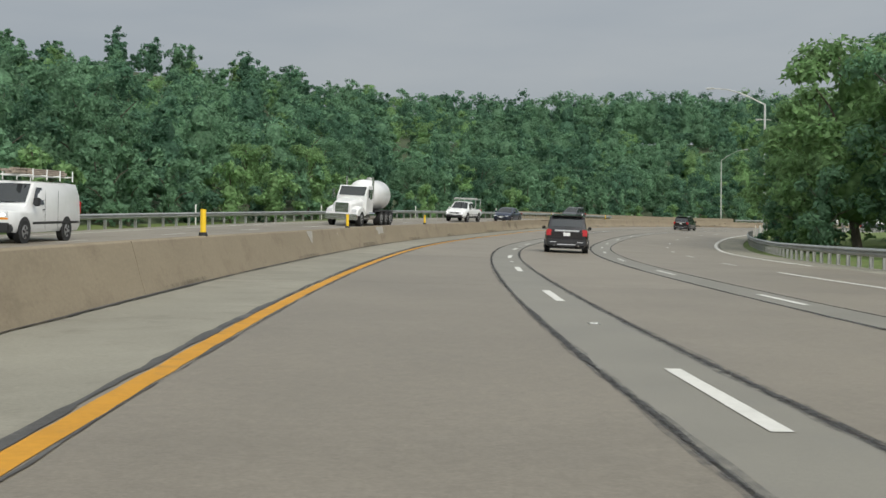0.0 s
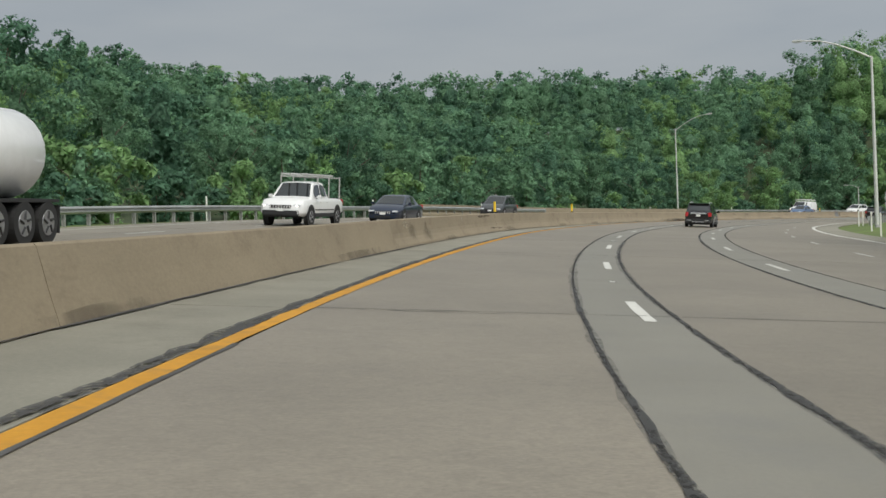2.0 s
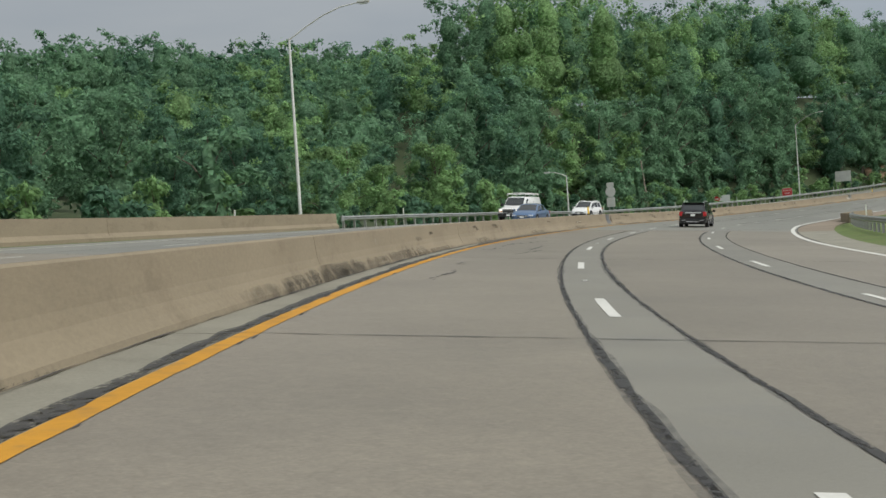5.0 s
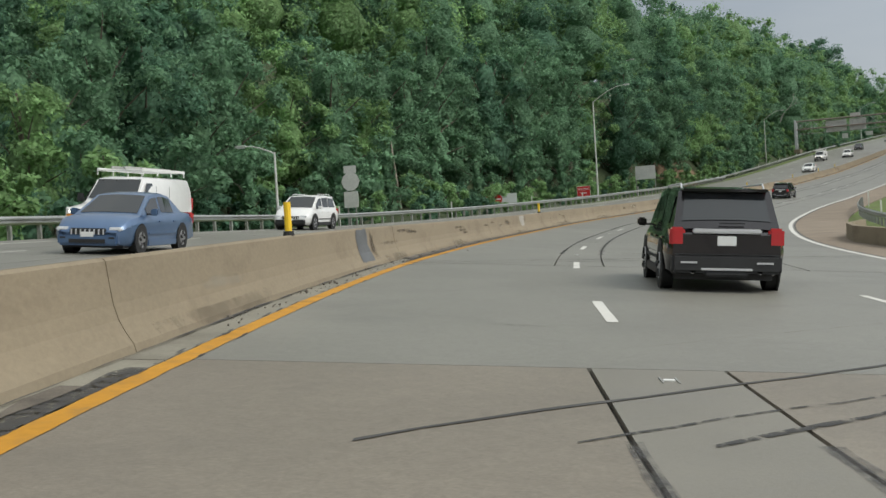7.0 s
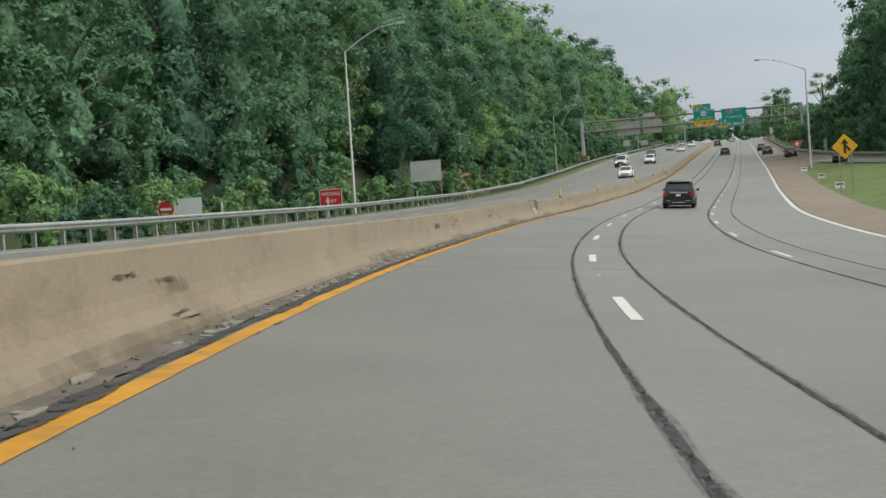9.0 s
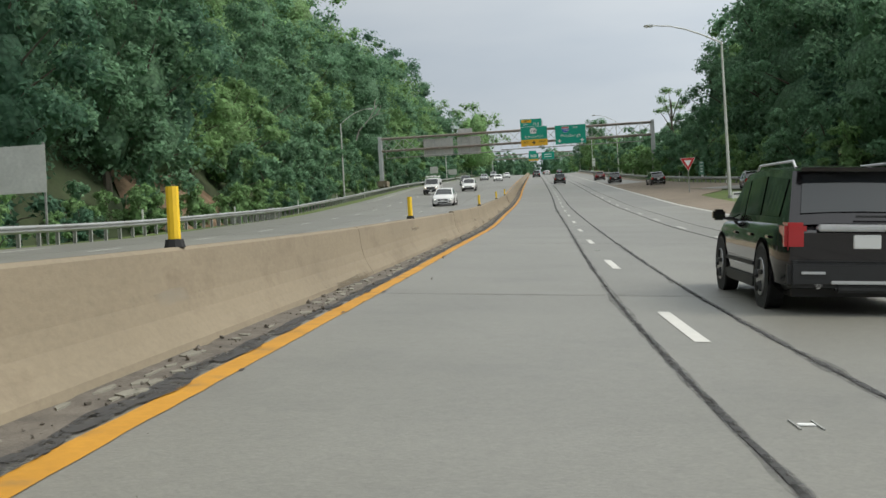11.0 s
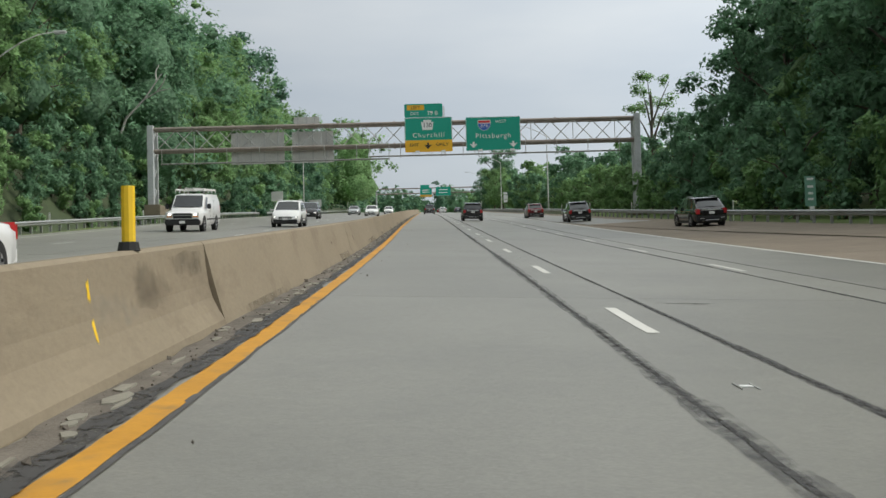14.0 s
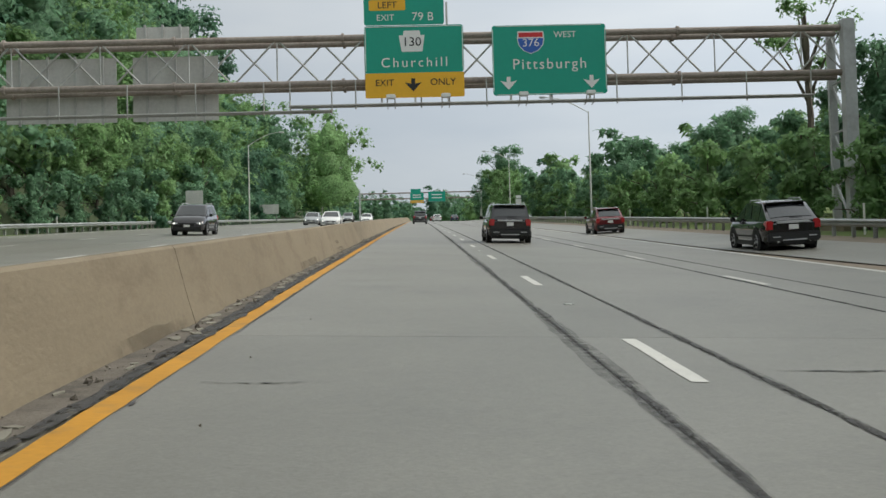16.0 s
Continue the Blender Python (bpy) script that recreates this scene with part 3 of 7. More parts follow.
def ribbon(name, s0, s1, d0, d1, h, mat, parent=None, step=2.0, thick=0.0, ragged=0.0, seed=0, label="", kind=""):
    """A strip of pavement or paint between two offsets, which may change along it."""
    n = max(2, int(math.ceil((s1 - s0) / step)) + 1)
    s = np.linspace(s0, s1, n)
    a = d0(s) if callable(d0) else np.full(n, d0)
    b = d1(s) if callable(d1) else np.full(n, d1)
    if ragged:
        rg = np.random.default_rng(abs(seed))
        a = a + rg.normal(0, ragged, n)
        b = b + rg.normal(0, ragged, n)
    top = np.concatenate([at_many(s, a, h), at_many(s, b, h)])
    faces = [(i, n + i, n + i + 1, i + 1) for i in range(n - 1)]
    if thick:
        low = top.copy()
        low[:, 2] -= thick
        v = np.concatenate([top, low])
        faces += [(i, i + 1, 2 * n + i + 1, 2 * n + i) for i in range(n - 1)]
        faces += [(n + i + 1, n + i, 3 * n + i, 3 * n + i + 1) for i in range(n - 1)]
        faces += [(0, 2 * n, 3 * n, n), (n - 1, 2 * n - 1, 4 * n - 1, 3 * n - 1)]
    else:
        v = top
    ob = from_arrays(name, v, faces, mat, parent, label)
    if kind:
        ob["kind"] = kind
    return ob


def sweep(name, s0, s1, base, profile, mat, parent=None, step=2.0, label="", closed=True, h=None, smooth=False):
    """A profile of (offset, height) carried along the road; base gives its offset."""
    n = max(2, int(math.ceil((s1 - s0) / step)) + 1)
    s = np.linspace(s0, s1, n)
    b = base(s) if callable(base) else np.full(n, base)
    k = len(profile)
    rows = []
    for i in range(n):
        foot = float(level(s[i], b[i])) if h is None else h(s[i])
        for o, z in profile:
            p = at(s[i], b[i] + o)
            rows.append((p.x, p.y, foot + z))
    faces = []
    for i in range(n - 1):
        for j in range(k if closed else k - 1):
            j2 = (j + 1) % k
            faces.append((i * k + j, i * k + j2, (i + 1) * k + j2, (i + 1) * k + j))
    if closed:
        faces.append(tuple(range(k)))
        faces.append(tuple(reversed(range((n - 1) * k, n * k))))
    return from_arrays(name, rows, faces, mat, parent, label, smooth)


# the ramp that joins from the right, and the edge of the wood beyond it
RAMP = gentle((405, 46.0), (430, 32.0), (455, 23.0), (480, 17.6), (510, 13.6), (537, 11.7), (560, 11.1), (600, 10.9), (1000, 10.9))
WOOD = table((405, 52.0), (430, 40.0), (470, 27.0), (500, 20.6), (530, 16.6), (552, 14.6), (600, 12.9), (660, 12.2), (1000, 12.2))


# ---- ground ----
def make_ground():
    s = np.r_[np.arange(-800, -100, 50), np.arange(-100, 800, 6), np.arange(800, 3001, 60)]
    d = np.r_[-1500, -900, -600, -430, -370, -320, np.arange(-280, -100, 20), np.arange(-100, -36, 8), np.arange(-36, -18, 1.5), np.arange(-17, 9, 4),
              np.arange(9, 24, 1.0), np.arange(24, 60, 5), np.arange(60, 240, 25), 290, 500, 1500]
    S, D = np.meshgrid(s, d, indexing="ij")
    p = at_many(S, D)
    rg = np.random.default_rng(4)
    reach = edge_right(S) + np.interp(S, [0, 250, 330, 458, 468, 480, 500, 525], [2.6, 2.9, 4.1, 4.5, 8.6, 8.6, 8.6, 6.5])
    road = (D > outer_left(S) - 1.0) & (D < reach) | (S > 400) & (np.abs(D - RAMP(S)) < 5.0)
    p[..., 2] += np.where(road, -0.09, np.where(np.abs(D) < 40, rg.normal(0, 0.04, S.shape) - 0.03, rg.normal(0, 0.3, S.shape)))
    verge = rail_left(s) - np.interp(s, [-800, 280, 300, 3000], [10, 9, 2.5, 2.5])
    n, m = S.shape
    limit = np.interp(s, [-30, -20, 360, 370, 690, 700], [1500, 240, 240, 290, 290, 1500])
    faces, kinds = [], []
    for i in range(n - 1):
        for j in range(m - 1):
            if d[j + 1] > min(limit[i], limit[i + 1]):
                continue
            faces.append((i * m + j, i * m + j + 1, (i + 1) * m + j + 1, (i + 1) * m + j))
            kinds.append(1 if (d[j] < verge[i] or d[j] > 55) else 0)
    ob = from_arrays("ground", p.reshape(-1, 3), faces, "grass", smooth=True)
    ob.data.materials.append(M["soil"])
    ob.data.polygons.foreach_set("material_index", kinds)
    return tagged(ob, "rolling ground with mown grass verges and bare forest floor", "ground", kind="structure")


make_ground()

# ---- pavement ----
S0, S1 = -40.0, 1000.0
KNOWN = [42.1, 60.5, 79.0, 97.0, 108.5, 115.6, 134.0, 152.5, 172.0, 191.6, 205.5, 214.6, 232.6, 250.0, 268.5, 287.5, 306.8, 325.6, 344.0, 362.0, 380.0, 398.2]
JOINTS = [-40.0, -14.0, 5.0, 23.5] + KNOWN + [398.2 + 18.4 * i for i in range(1, 33)]
LEFT_SEAM = gentle((0, -0.46), (32, -0.58), (42, -0.74), (56, -1.0), (66, -1.06), (75, -0.94), (92, -0.86), (110, -0.62), (190, -0.64), (214, -0.74), (222, -0.66), (300, -0.75), (325, -0.87), (350, -0.78), (399, -0.36), (430, -0.58), (460, -0.63), (489, -0.65), (505, -0.6), (1000, -0.6))
RIGHT_SEAM = gentle((0, 0.65), (30, 0.56), (42, 0.3), (56, 0.15), (62, 0.12), (75, 0.22), (90, 0.22), (110, 0.5), (185, 0.4), (201, 0.3), (229, 0.5), (271, 0.45), (296, 0.38), (325, 0.36), (350, 0.4), (400, 0.84), (430, 0.6), (461, 0.44), (489, 0.48), (505, 0.56), (1000, 0.56))
OUTER_SEAM = gentle((0, 3.88), (22, 3.85), (80, 3.42), (108, 3.44), (196, 3.92), (290, 4.0), (345, 4.0), (416, 4.2), (475, 4.02), (515, 4.2), (1000, 4.2))
FAR_SEAM = gentle((0, 4.78), (22, 4.75), (100, 4.62), (200, 5.2), (300, 5.2), (345, 5.28), (418, 5.52), (475, 5.12), (515, 5.3), (1000, 5.3))
outer_lane = gentle((0, 4.36), (24, 4.34), (95, 4.06), (110, 4.06), (203, 4.35), (285, 4.36), (345, 4.2), (422, 4.55), (480, 4.32), (525, 4.4), (1000, 4.4))
LANES = [(-4.3, lambda s: LEFT_SEAM(s) - 0.02), (lambda s: LEFT_SEAM(s) + 0.02, lambda s: RIGHT_SEAM(s) - 0.02), (lambda s: RIGHT_SEAM(s) + 0.02, lambda s: OUTER_SEAM(s) - 0.02),
         (lambda s: OUTER_SEAM(s) + 0.02, lambda s: FAR_SEAM(s) - 0.02), (lambda s: FAR_SEAM(s) + 0.02, None)]

road = thing("road", "three-lane concrete highway carriageway with tar-sealed joints", "road", kind="structure")
ribbon("road_bed", S0, S1, barrier_toe, lambda s: edge_right(s) + 0.2, -0.05, "bed", road, label="dark bed under the slab joints")
for a, b in zip(JOINTS[:-1], JOINTS[1:]):
    grey = a >= 232
    if 232 < a < 249:
        ribbon("slab", a + 0.014, b - 0.014, -4.3, lambda s: edge_right(s) + 0.05, 0.0, "slab_grey", road, step=3.0, thick=0.06, label="unbroken bridge deck slab")
        continue
    for i, (l, r) in enumerate(LANES):
        mat = "strip" if i in (1, 3) and not grey else ("slab_grey" if grey else "slab_tan")
        right = (lambda s: edge_right(s) + 0.05) if r is None else r
        ribbon("slab", a + 0.007, b - 0.007, l, right, 0.0, mat, road, step=3.0, thick=0.06)

shoulder = thing("shoulder", "weathered tan concrete shoulders beside the lanes", "shoulder", kind="structure")
for a, b in zip(JOINTS[:-1], JOINTS[1:]):
    ribbon("slab", a + 0.02, b - 0.02, lambda s: barrier_toe(s) - 0.05, lambda s: yellow_at(s) - 0.16, -0.012, "shoulder", shoulder, step=3.0, thick=0.06)
    ribbon("slab", a + 0.02, b - 0.02, lambda s: edge_right(s) + 0.09, lambda s: edge_right(s) + np.interp(s, [0, 120, 205, 250, 330, 400, 458, 468, 480, 500, 525, 545, 600, 660], [1.9, 2.0, 1.6, 2.6, 3.8, 3.9, 4.2, 8.3, 6.2, 3.6, 1.2, 0.6, 0.5, 0.3]),
           -0.012, "verge" if a > 225 else "shoulder", shoulder, step=3.0, thick=0.06)

opposite = thing("opposite_road", "grey concrete carriageway of the oncoming traffic", "road", kind="structure")
for k, (a, b) in enumerate(zip(JOINTS[:-1], JOINTS[1:])):
    for j in range(4):
        f0, f1 = j / 4, (j + 1) / 4
        ribbon("slab", a + 0.02, b - 0.02, lambda s, f=f0: barrier_toe(s) - 0.62 + (outer_left(s) - barrier_toe(s) + 0.62) * f - 0.02,
               lambda s, f=f1: barrier_toe(s) - 0.62 + (outer_left(s) - barrier_toe(s) + 0.62) * f + 0.02, 0.0,
               "slab_grey" if a > 180 else "slab_tan", opposite, step=4.0, thick=0.06)
ribbon("road_bed", S0, S1, outer_left, lambda s: barrier_toe(s) - 0.5, -0.05, "bed", opposite)

ramp = thing("ramp", "", "ramp")
for a, b, mat in ((405, 477, "slab_grey"), (477, 525, "verge"), (525, 1000, "slab_grey")):
    ribbon("slab", a, b, lambda s: np.maximum(RAMP(s) - 2.6, edge_right(s) + 0.12), lambda s: RAMP(s) + 2.4, 0.03, mat, ramp, step=4.0)
outside = ribbon("ramp_shoulder", 405, 1000, lambda s: RAMP(s) + 2.35, lambda s: RAMP(s) + 4.3, 0.015, "verge", None, step=4.0)
tagged(outside, "tan shoulder between the entrance ramp and its guardrail", "shoulder", kind="structure")
tagged(ramp, "grey concrete entrance ramp that joins the highway", "ramp", kind="structure")

# paint
marks = thing("lane_marking", "worn yellow and white road paint", "road marking", kind="structure")
ribbon("yellow_line", S0, S1, lambda s: yellow_at(s) - 0.1, lambda s: yellow_at(s) + 0.1, 0.006, "yellow", marks, step=0.35, ragged=0.005, seed=3, label="solid yellow edge line")
ribbon("edge_line", 46, S1, lambda s: edge_right(s) - 0.29, lambda s: edge_right(s) - 0.06, 0.006, "white", marks, step=2.0, ragged=0.005, seed=5, label="solid white edge line")
ribbon("edge_line", S0, 36, 8.2, 8.36, 0.006, "white", marks, step=2.0, ragged=0.005, seed=6, label="solid white edge line")
COUNT_S = [-4, 0, 4, 8, 15, 16, 17, 18, 21, 24, 26, 33, 38, 42, 74]
COUNT_E = [-38, 10, 57.4, 105.2, 189.6, 201.8, 214.8, 227.4, 264.1, 300.4, 324.5, 406.5, 463, 508.4, 892]
for i in range(-3, 72):
    e = float(np.interp(i, COUNT_S, COUNT_E))
    d = float(lane_at(e))
    ribbon("dash", e - 3.05, e, d - 0.075, d + 0.075, 0.006, "white", marks, step=1.0, ragged=0.004, seed=i)
    o = e + float(np.interp(e, [0, 100, 203, 285, 350, 425, 480, 525], [0, 1.7, 2.0, 2.8, 3.2, 2.0, 1.3, 0.4]))
    d = float(outer_lane(o))
    ribbon("dash", o - 3.05, o, d - 0.07, d + 0.07, 0.006, "white", marks, step=1.0, ragged=0.004, seed=i + 100)
    if e < 170:
        ribbon("dash", e - 3.05, e, 8.2, 8.32, 0.006, "white", marks, step=1.0, ragged=0.006, seed=i)
for i in range(-3, 72):
    e = float(np.interp(i, COUNT_S, COUNT_E))
    for f in (0.36, 0.66):
        line = lambda s, f=f: barrier_toe(s) - 0.62 + (outer_left(s) - barrier_toe(s)) * f
        ribbon("dash", e - 3.05, e, lambda s: line(s) - 0.07, lambda s: line(s) + 0.07, 0.006, "white", marks, step=1.5)
ribbon("edge_line", S0, S1, lambda s: outer_left(s) + 1.3, lambda s: outer_left(s) + 1.45, 0.006, "white", marks, step=4.0)
ribbon("yellow_line", S0, S1, lambda s: barrier_toe(s) - 1.5, lambda s: barrier_toe(s) - 1.36, 0.006, "yellow", marks, step=4.0)

# tar seams, with a ragged outline
seams = thing("joint_sealant", "ragged black tar sealant along the slab joints", "sealant", kind="structure")
rs = random.Random(7)


def seam(centre, s0, s1, width, seed, mat="tar", low=0.25, h=0.008, most=2.2, rough=0.16):
    rg = np.random.default_rng(seed)
    n = int((s1 - s0) / 0.3)
    s = np.linspace(s0, s1, n)
    smooth = lambda k, a: np.convolve(rg.normal(0, a, n + k), np.ones(k) / math.sqrt(k), "valid")[:n]
    c = (centre(s) if callable(centre) else np.full(n, centre)) + smooth(60, 0.006) + smooth(4, 0.005)
    w = np.clip(width * (1 + smooth(22, 0.55 - 0.4 * low) + smooth(3, 0.25 - 0.2 * low)), low * width, most * width)
    top = np.concatenate([at_many(s, c - w / 2 + smooth(2, rough * width), h), at_many(s, c + w / 2 + smooth(2, rough * width), h)])
    from_arrays("seam", top, [(i, n + i, n + i + 1, i + 1) for i in range(n - 1)], mat, seams)


for c, w, sd, wide in ((LEFT_SEAM, 0.075, 1, 2.1), (RIGHT_SEAM, 0.08, 2, 1.0), (OUTER_SEAM, 0.085, 3, 1.1), (FAR_SEAM, 0.05, 4, 0.9)):
    for k, (part_of, lift) in enumerate(((1.0, 0.004), (0.62, 0.0055))):
        seam(c, S0, 229.5, w * 1.6 * part_of, sd + 100 * k, "smear", 0.5, lift, 1.4, 0.06)
        seam(c, 257, 400, w * 1.5 * part_of, sd + 10 + 100 * k, "smear", 0.5, lift, 1.4, 0.06)
        seam(c, 399.7, 700, w * wide * 1.3 * part_of, sd + 60 + 100 * k, "smear", 0.6, lift, 1.3, 0.05)
    seam(c, S0, 228, w * 0.6, sd + 30, "core", 0.15)
    seam(c, 257, 400, w * 0.5, sd + 40, "core", 0.15)
    seam(c, 400, 700, w * 0.55, sd + 50, "core", 0.0)
seam(lambda s: yellow_at(s) - np.interp(s, [0, 30, 60, 85], [0.16, 0.18, 0.26, 0.2]), S0, 42, 0.08, 20, "tar", 0.5)
seam(lambda s: yellow_at(s) - np.interp(s, [0, 30, 60, 85], [0.16, 0.18, 0.26, 0.2]), 41, 150, 0.14, 21, "crumb", 0.8, most=1.5)
seam(lambda s: barrier_toe(s) + 0.03, S0, 262, 0.05, 25, "tar", 0.2)
seam(lambda s: yellow_at(s) + 0.135, S0, 75, 0.04, 23, "tar", 0.0, 0.0085)
seam(lambda s: yellow_at(s) - 0.21, 149, 232, 0.17, 24, "crumb", 0.8, most=1.4)
seam(lambda s: yellow_at(s) - 0.18, 250, 393, 0.13, 27, "crumb", 0.8, 0.017, 1.4)
seam(lambda s: yellow_at(s) - 0.2, 392, 700, 0.16, 22, "crumb", 0.8, 0.017, 1.3)
seam(lambda s: edge_right(s) + 0.09, 205, 430, 0.06, 28, "tar", 0.3, 0.004)
seam(lambda s: yellow_at(s) + 0.12, 392, 700, 0.02, 26, "tar", 0.0, 0.0085)
for k, j in enumerate(KNOWN):
    if not 225 < j < 256:
        n = 24
        rg = np.random.default_rng(50 + k)
        d = np.linspace(-4.3, rs.choice((0.6, 3.7, 8.0)), n)
        off = np.cumsum(rg.normal(0, 0.012, n)) + rg.normal(0, 0.01, n)
        w = np.abs(rg.normal(0.007, 0.007, n)) + 0.005
        v = np.concatenate([at_many(j + off - w, d, 0.007), at_many(j + off + w, d, 0.007)])
        from_arrays("seam", v, [(i, i + 1, n + i + 1, n + i) for i in range(n - 1)], "tar", seams)


def cross_line(j, d0, d1, w, seed):
    """A thin ragged sealed line across part of a lane."""
    n = 22
    rg = np.random.default_rng(seed)
    d = np.linspace(d0, d1, n)
    off = np.cumsum(rg.normal(0, 0.02, n))
    hw = np.abs(rg.normal(w, w * 0.6, n)) * np.sin(np.linspace(0.2, math.pi - 0.2, n))
    v = np.concatenate([at_many(j + off - hw, d, 0.0072), at_many(j + off + hw, d, 0.0072)])
    from_arrays("seam", v, [(i, i + 1, n + i + 1, n + i) for i in range(n - 1)], "tar", seams)


for k, c in enumerate(((219.2, -3.9, -1.4, 0.02), (219.4, -2.4, -1.5, 0.05), (214.0, -2.7, -0.5, 0.03), (215.0, -1.9, -1.2, 0.04), (213.2, -3.4, -2.0, 0.02), (78.8, -4.3, -1.6, 0.015), (95.6, -3.9, 0.4, 0.015),
                       (316.0, -2.0, -1.2, 0.02), (316.8, -2.1, -1.3, 0.02), (311.0, -3.3, -2.7, 0.03), (437.5, -0.4, 0.6, 0.015), (401.0, -2.6, -1.7, 0.012), (476.6, -3.9, -3.4, 0.02), (505.3, -3.9, -2.9, 0.015),
                       (506.0, 0.8, 2.2, 0.02), (262.5, -3.9, -3.4, 0.03), (258.6, 0.6, 2.2, 0.05), (236.0, -1.6, -0.9, 0.015), (452.5, 0.7, 1.6, 0.03))):
    cross_line(*c, 900 + k)
# the dark bridge joint across the lanes
for j, w, skew, d0, mat in ((231.4, 0.035, 0.88, -2.3, "tar"), (230.3, 0.025, 0.85, -1.0, "core"), (229.6, 0.05, 0.85, -0.2, "core"), (234.2, 0.02, 0.92, -4.0, "chalk"), (252.4, 0.03, 0.85, -4.2, "tar"),
                            (253.3, 0.04, 0.85, -4.2, "core"), (254.0, 0.02, 0.8, -4.2, "tar"), (249.9, 0.02, 0.02, -4.2, "tar")):
    n = 30
    rg = np.random.default_rng(int(j))
    d = np.linspace(d0, 8.6, n)
    off = np.cumsum(rg.normal(0, 0.03, n)) + skew * d
    v = np.concatenate([at_many(j + off - w, d, 0.007), at_many(j + off + w * np.abs(rg.normal(1, 0.4, n)), d, 0.007)])
    from_arrays("seam", v, [(i, i + 1, n + i + 1, n + i) for i in range(n - 1)], mat, seams)


def crack(s0, d0, s1, d1, seed, width=0.05):
    """A crooked sealed crack across a slab, thick in places and thin in others."""
    rg = np.random.default_rng(seed)
    n = 70
    t = np.linspace(0, 1, n)
    wob = lambda k, a: np.convolve(rg.normal(0, a, n + k), np.hanning(k + 2)[1:-1] / math.sqrt(k / 2), "valid")[:n]
    s = s0 + (s1 - s0) * t + wob(7, 0.05)
    d = d0 + (d1 - d0) * t + wob(13, 0.075) + wob(4, 0.018)
    w = width * np.clip(0.75 + wob(9, 0.6) + wob(2, 0.15), 0.12, 2.0) * np.sin(np.pi * np.clip(t, 0.04, 0.96)) ** 0.4
    v = np.concatenate([at_many(s, d - w, 0.007), at_many(s + 0.03, d + w, 0.007)])
    from_arrays("seam", v, [(i, n + i, n + i + 1, i + 1) for i in range(n - 1)], "tar", seams)


for k, c in enumerate(((181.8, -3.1, 185.3, -3.0), (187.6, -3.3, 189.4, -3.1), (194.0, -2.2, 198.0, -1.7), (197.8, -2.1, 203.2, -1.9), (201.5, -3.4, 206.0, -3.3),
                       (198.0, -3.45, 199.8, -3.35), (212.0, -3.8, 214.6, -3.4), (203.5, -3.4, 209.0, -2.4),
                       (223.6, -3.75, 227.2, -3.15), (212.6, -3.6, 214.4, -3.68))):
    crack(*c, 80 + k, 0.05 if 212 <= c[0] < 227 else (0.04 if 178 < c[0] < 204 else 0.03))

# grit along the barrier's foot
ribbon("grit", 204, 231, lambda s: barrier_toe(s) + 0.12, lambda s: yellow_at(s) - 0.3, 0.012, "gravel", None, step=0.6, ragged=0.05, seed=32)
tagged(bpy.data.objects["grit"], "dark grit and tar beside the barrier", "gravel", kind="stuff")
bpy.data.objects["grit"].name = "grit_bed"
ribbon("grit", 252, 700, lambda s: barrier_toe(s) + 0.0, lambda s: yellow_at(s) - 0.22, 0.012, "gravel", None, step=0.6, ragged=0.03, seed=31)
tagged(bpy.data.objects["grit"], "loose grit and broken concrete along the barrier", "gravel", kind="stuff")


def make_rubble():
    rg = np.random.default_rng(12)
    v, f = [], []
    for k in range(3000):
        s = rg.uniform(235, 620)
        d = rg.uniform(float(barrier_toe(s)) + 0.03, float(yellow_at(s)) - 0.2) if rg.random() < 0.985 else rg.uniform(-3.9, -3.3)
        r = rg.gamma(2.0, 0.0055) + 0.003
        c = np.array(at(s, d, 0.01 + r * 0.4))
        q = rg.normal(0, 1, (3, 3))
        u = np.linalg.qr(q)[0] * r * rg.uniform(0.5, 1.3, 3)[:, None]
        b = len(v)
        v += [c + u[0], c - u[0], c + u[1], c - u[1], c + u[2], c - u[2]]
        f += [(b, b + 2, b + 4), (b + 2, b + 1, b + 4), (b + 1, b + 3, b + 4), (b + 3, b, b + 4), (b + 2, b, b + 5), (b + 1, b + 2, b + 5), (b + 3, b + 1, b + 5), (b, b + 3, b + 5)]
    tagged(from_arrays("rubble", v, f, "gravel"), "scattered stones and chips along the median", "rubble", kind="stuff")


make_rubble()


def make_shards(name, label, category, mat, count, s0, s1, place, across, along, h, thick, seed):
    """Thin ragged plates lying on the pavement, joined."""
    rg = np.random.default_rng(seed)
    v, f = [], []
    for k in range(count):
        s = rg.uniform(s0, s1)
        d = place(rg, s)
        a, l = rg.uniform(*across), rg.uniform(*along)
        n = 7
        ang = np.linspace(0, 2 * math.pi, n, endpoint=False) + rg.uniform(0, 1)
        r = rg.uniform(0.45, 1.1, n)
        top = at_many(s + l * r * np.cos(ang), d + a * r * np.sin(ang), h)
        b = len(v)
        v += list(top)
        f.append(tuple(range(b, b + n)))
        if thick < 0.005:
            continue
        v += list(top - np.array((0, 0, thick)))
        f += [(b + i, b + n + i, b + n + (i + 1) % n, b + (i + 1) % n) for i in range(n)]
    tagged(from_arrays(name, v, f, mat), label, category, kind="stuff")


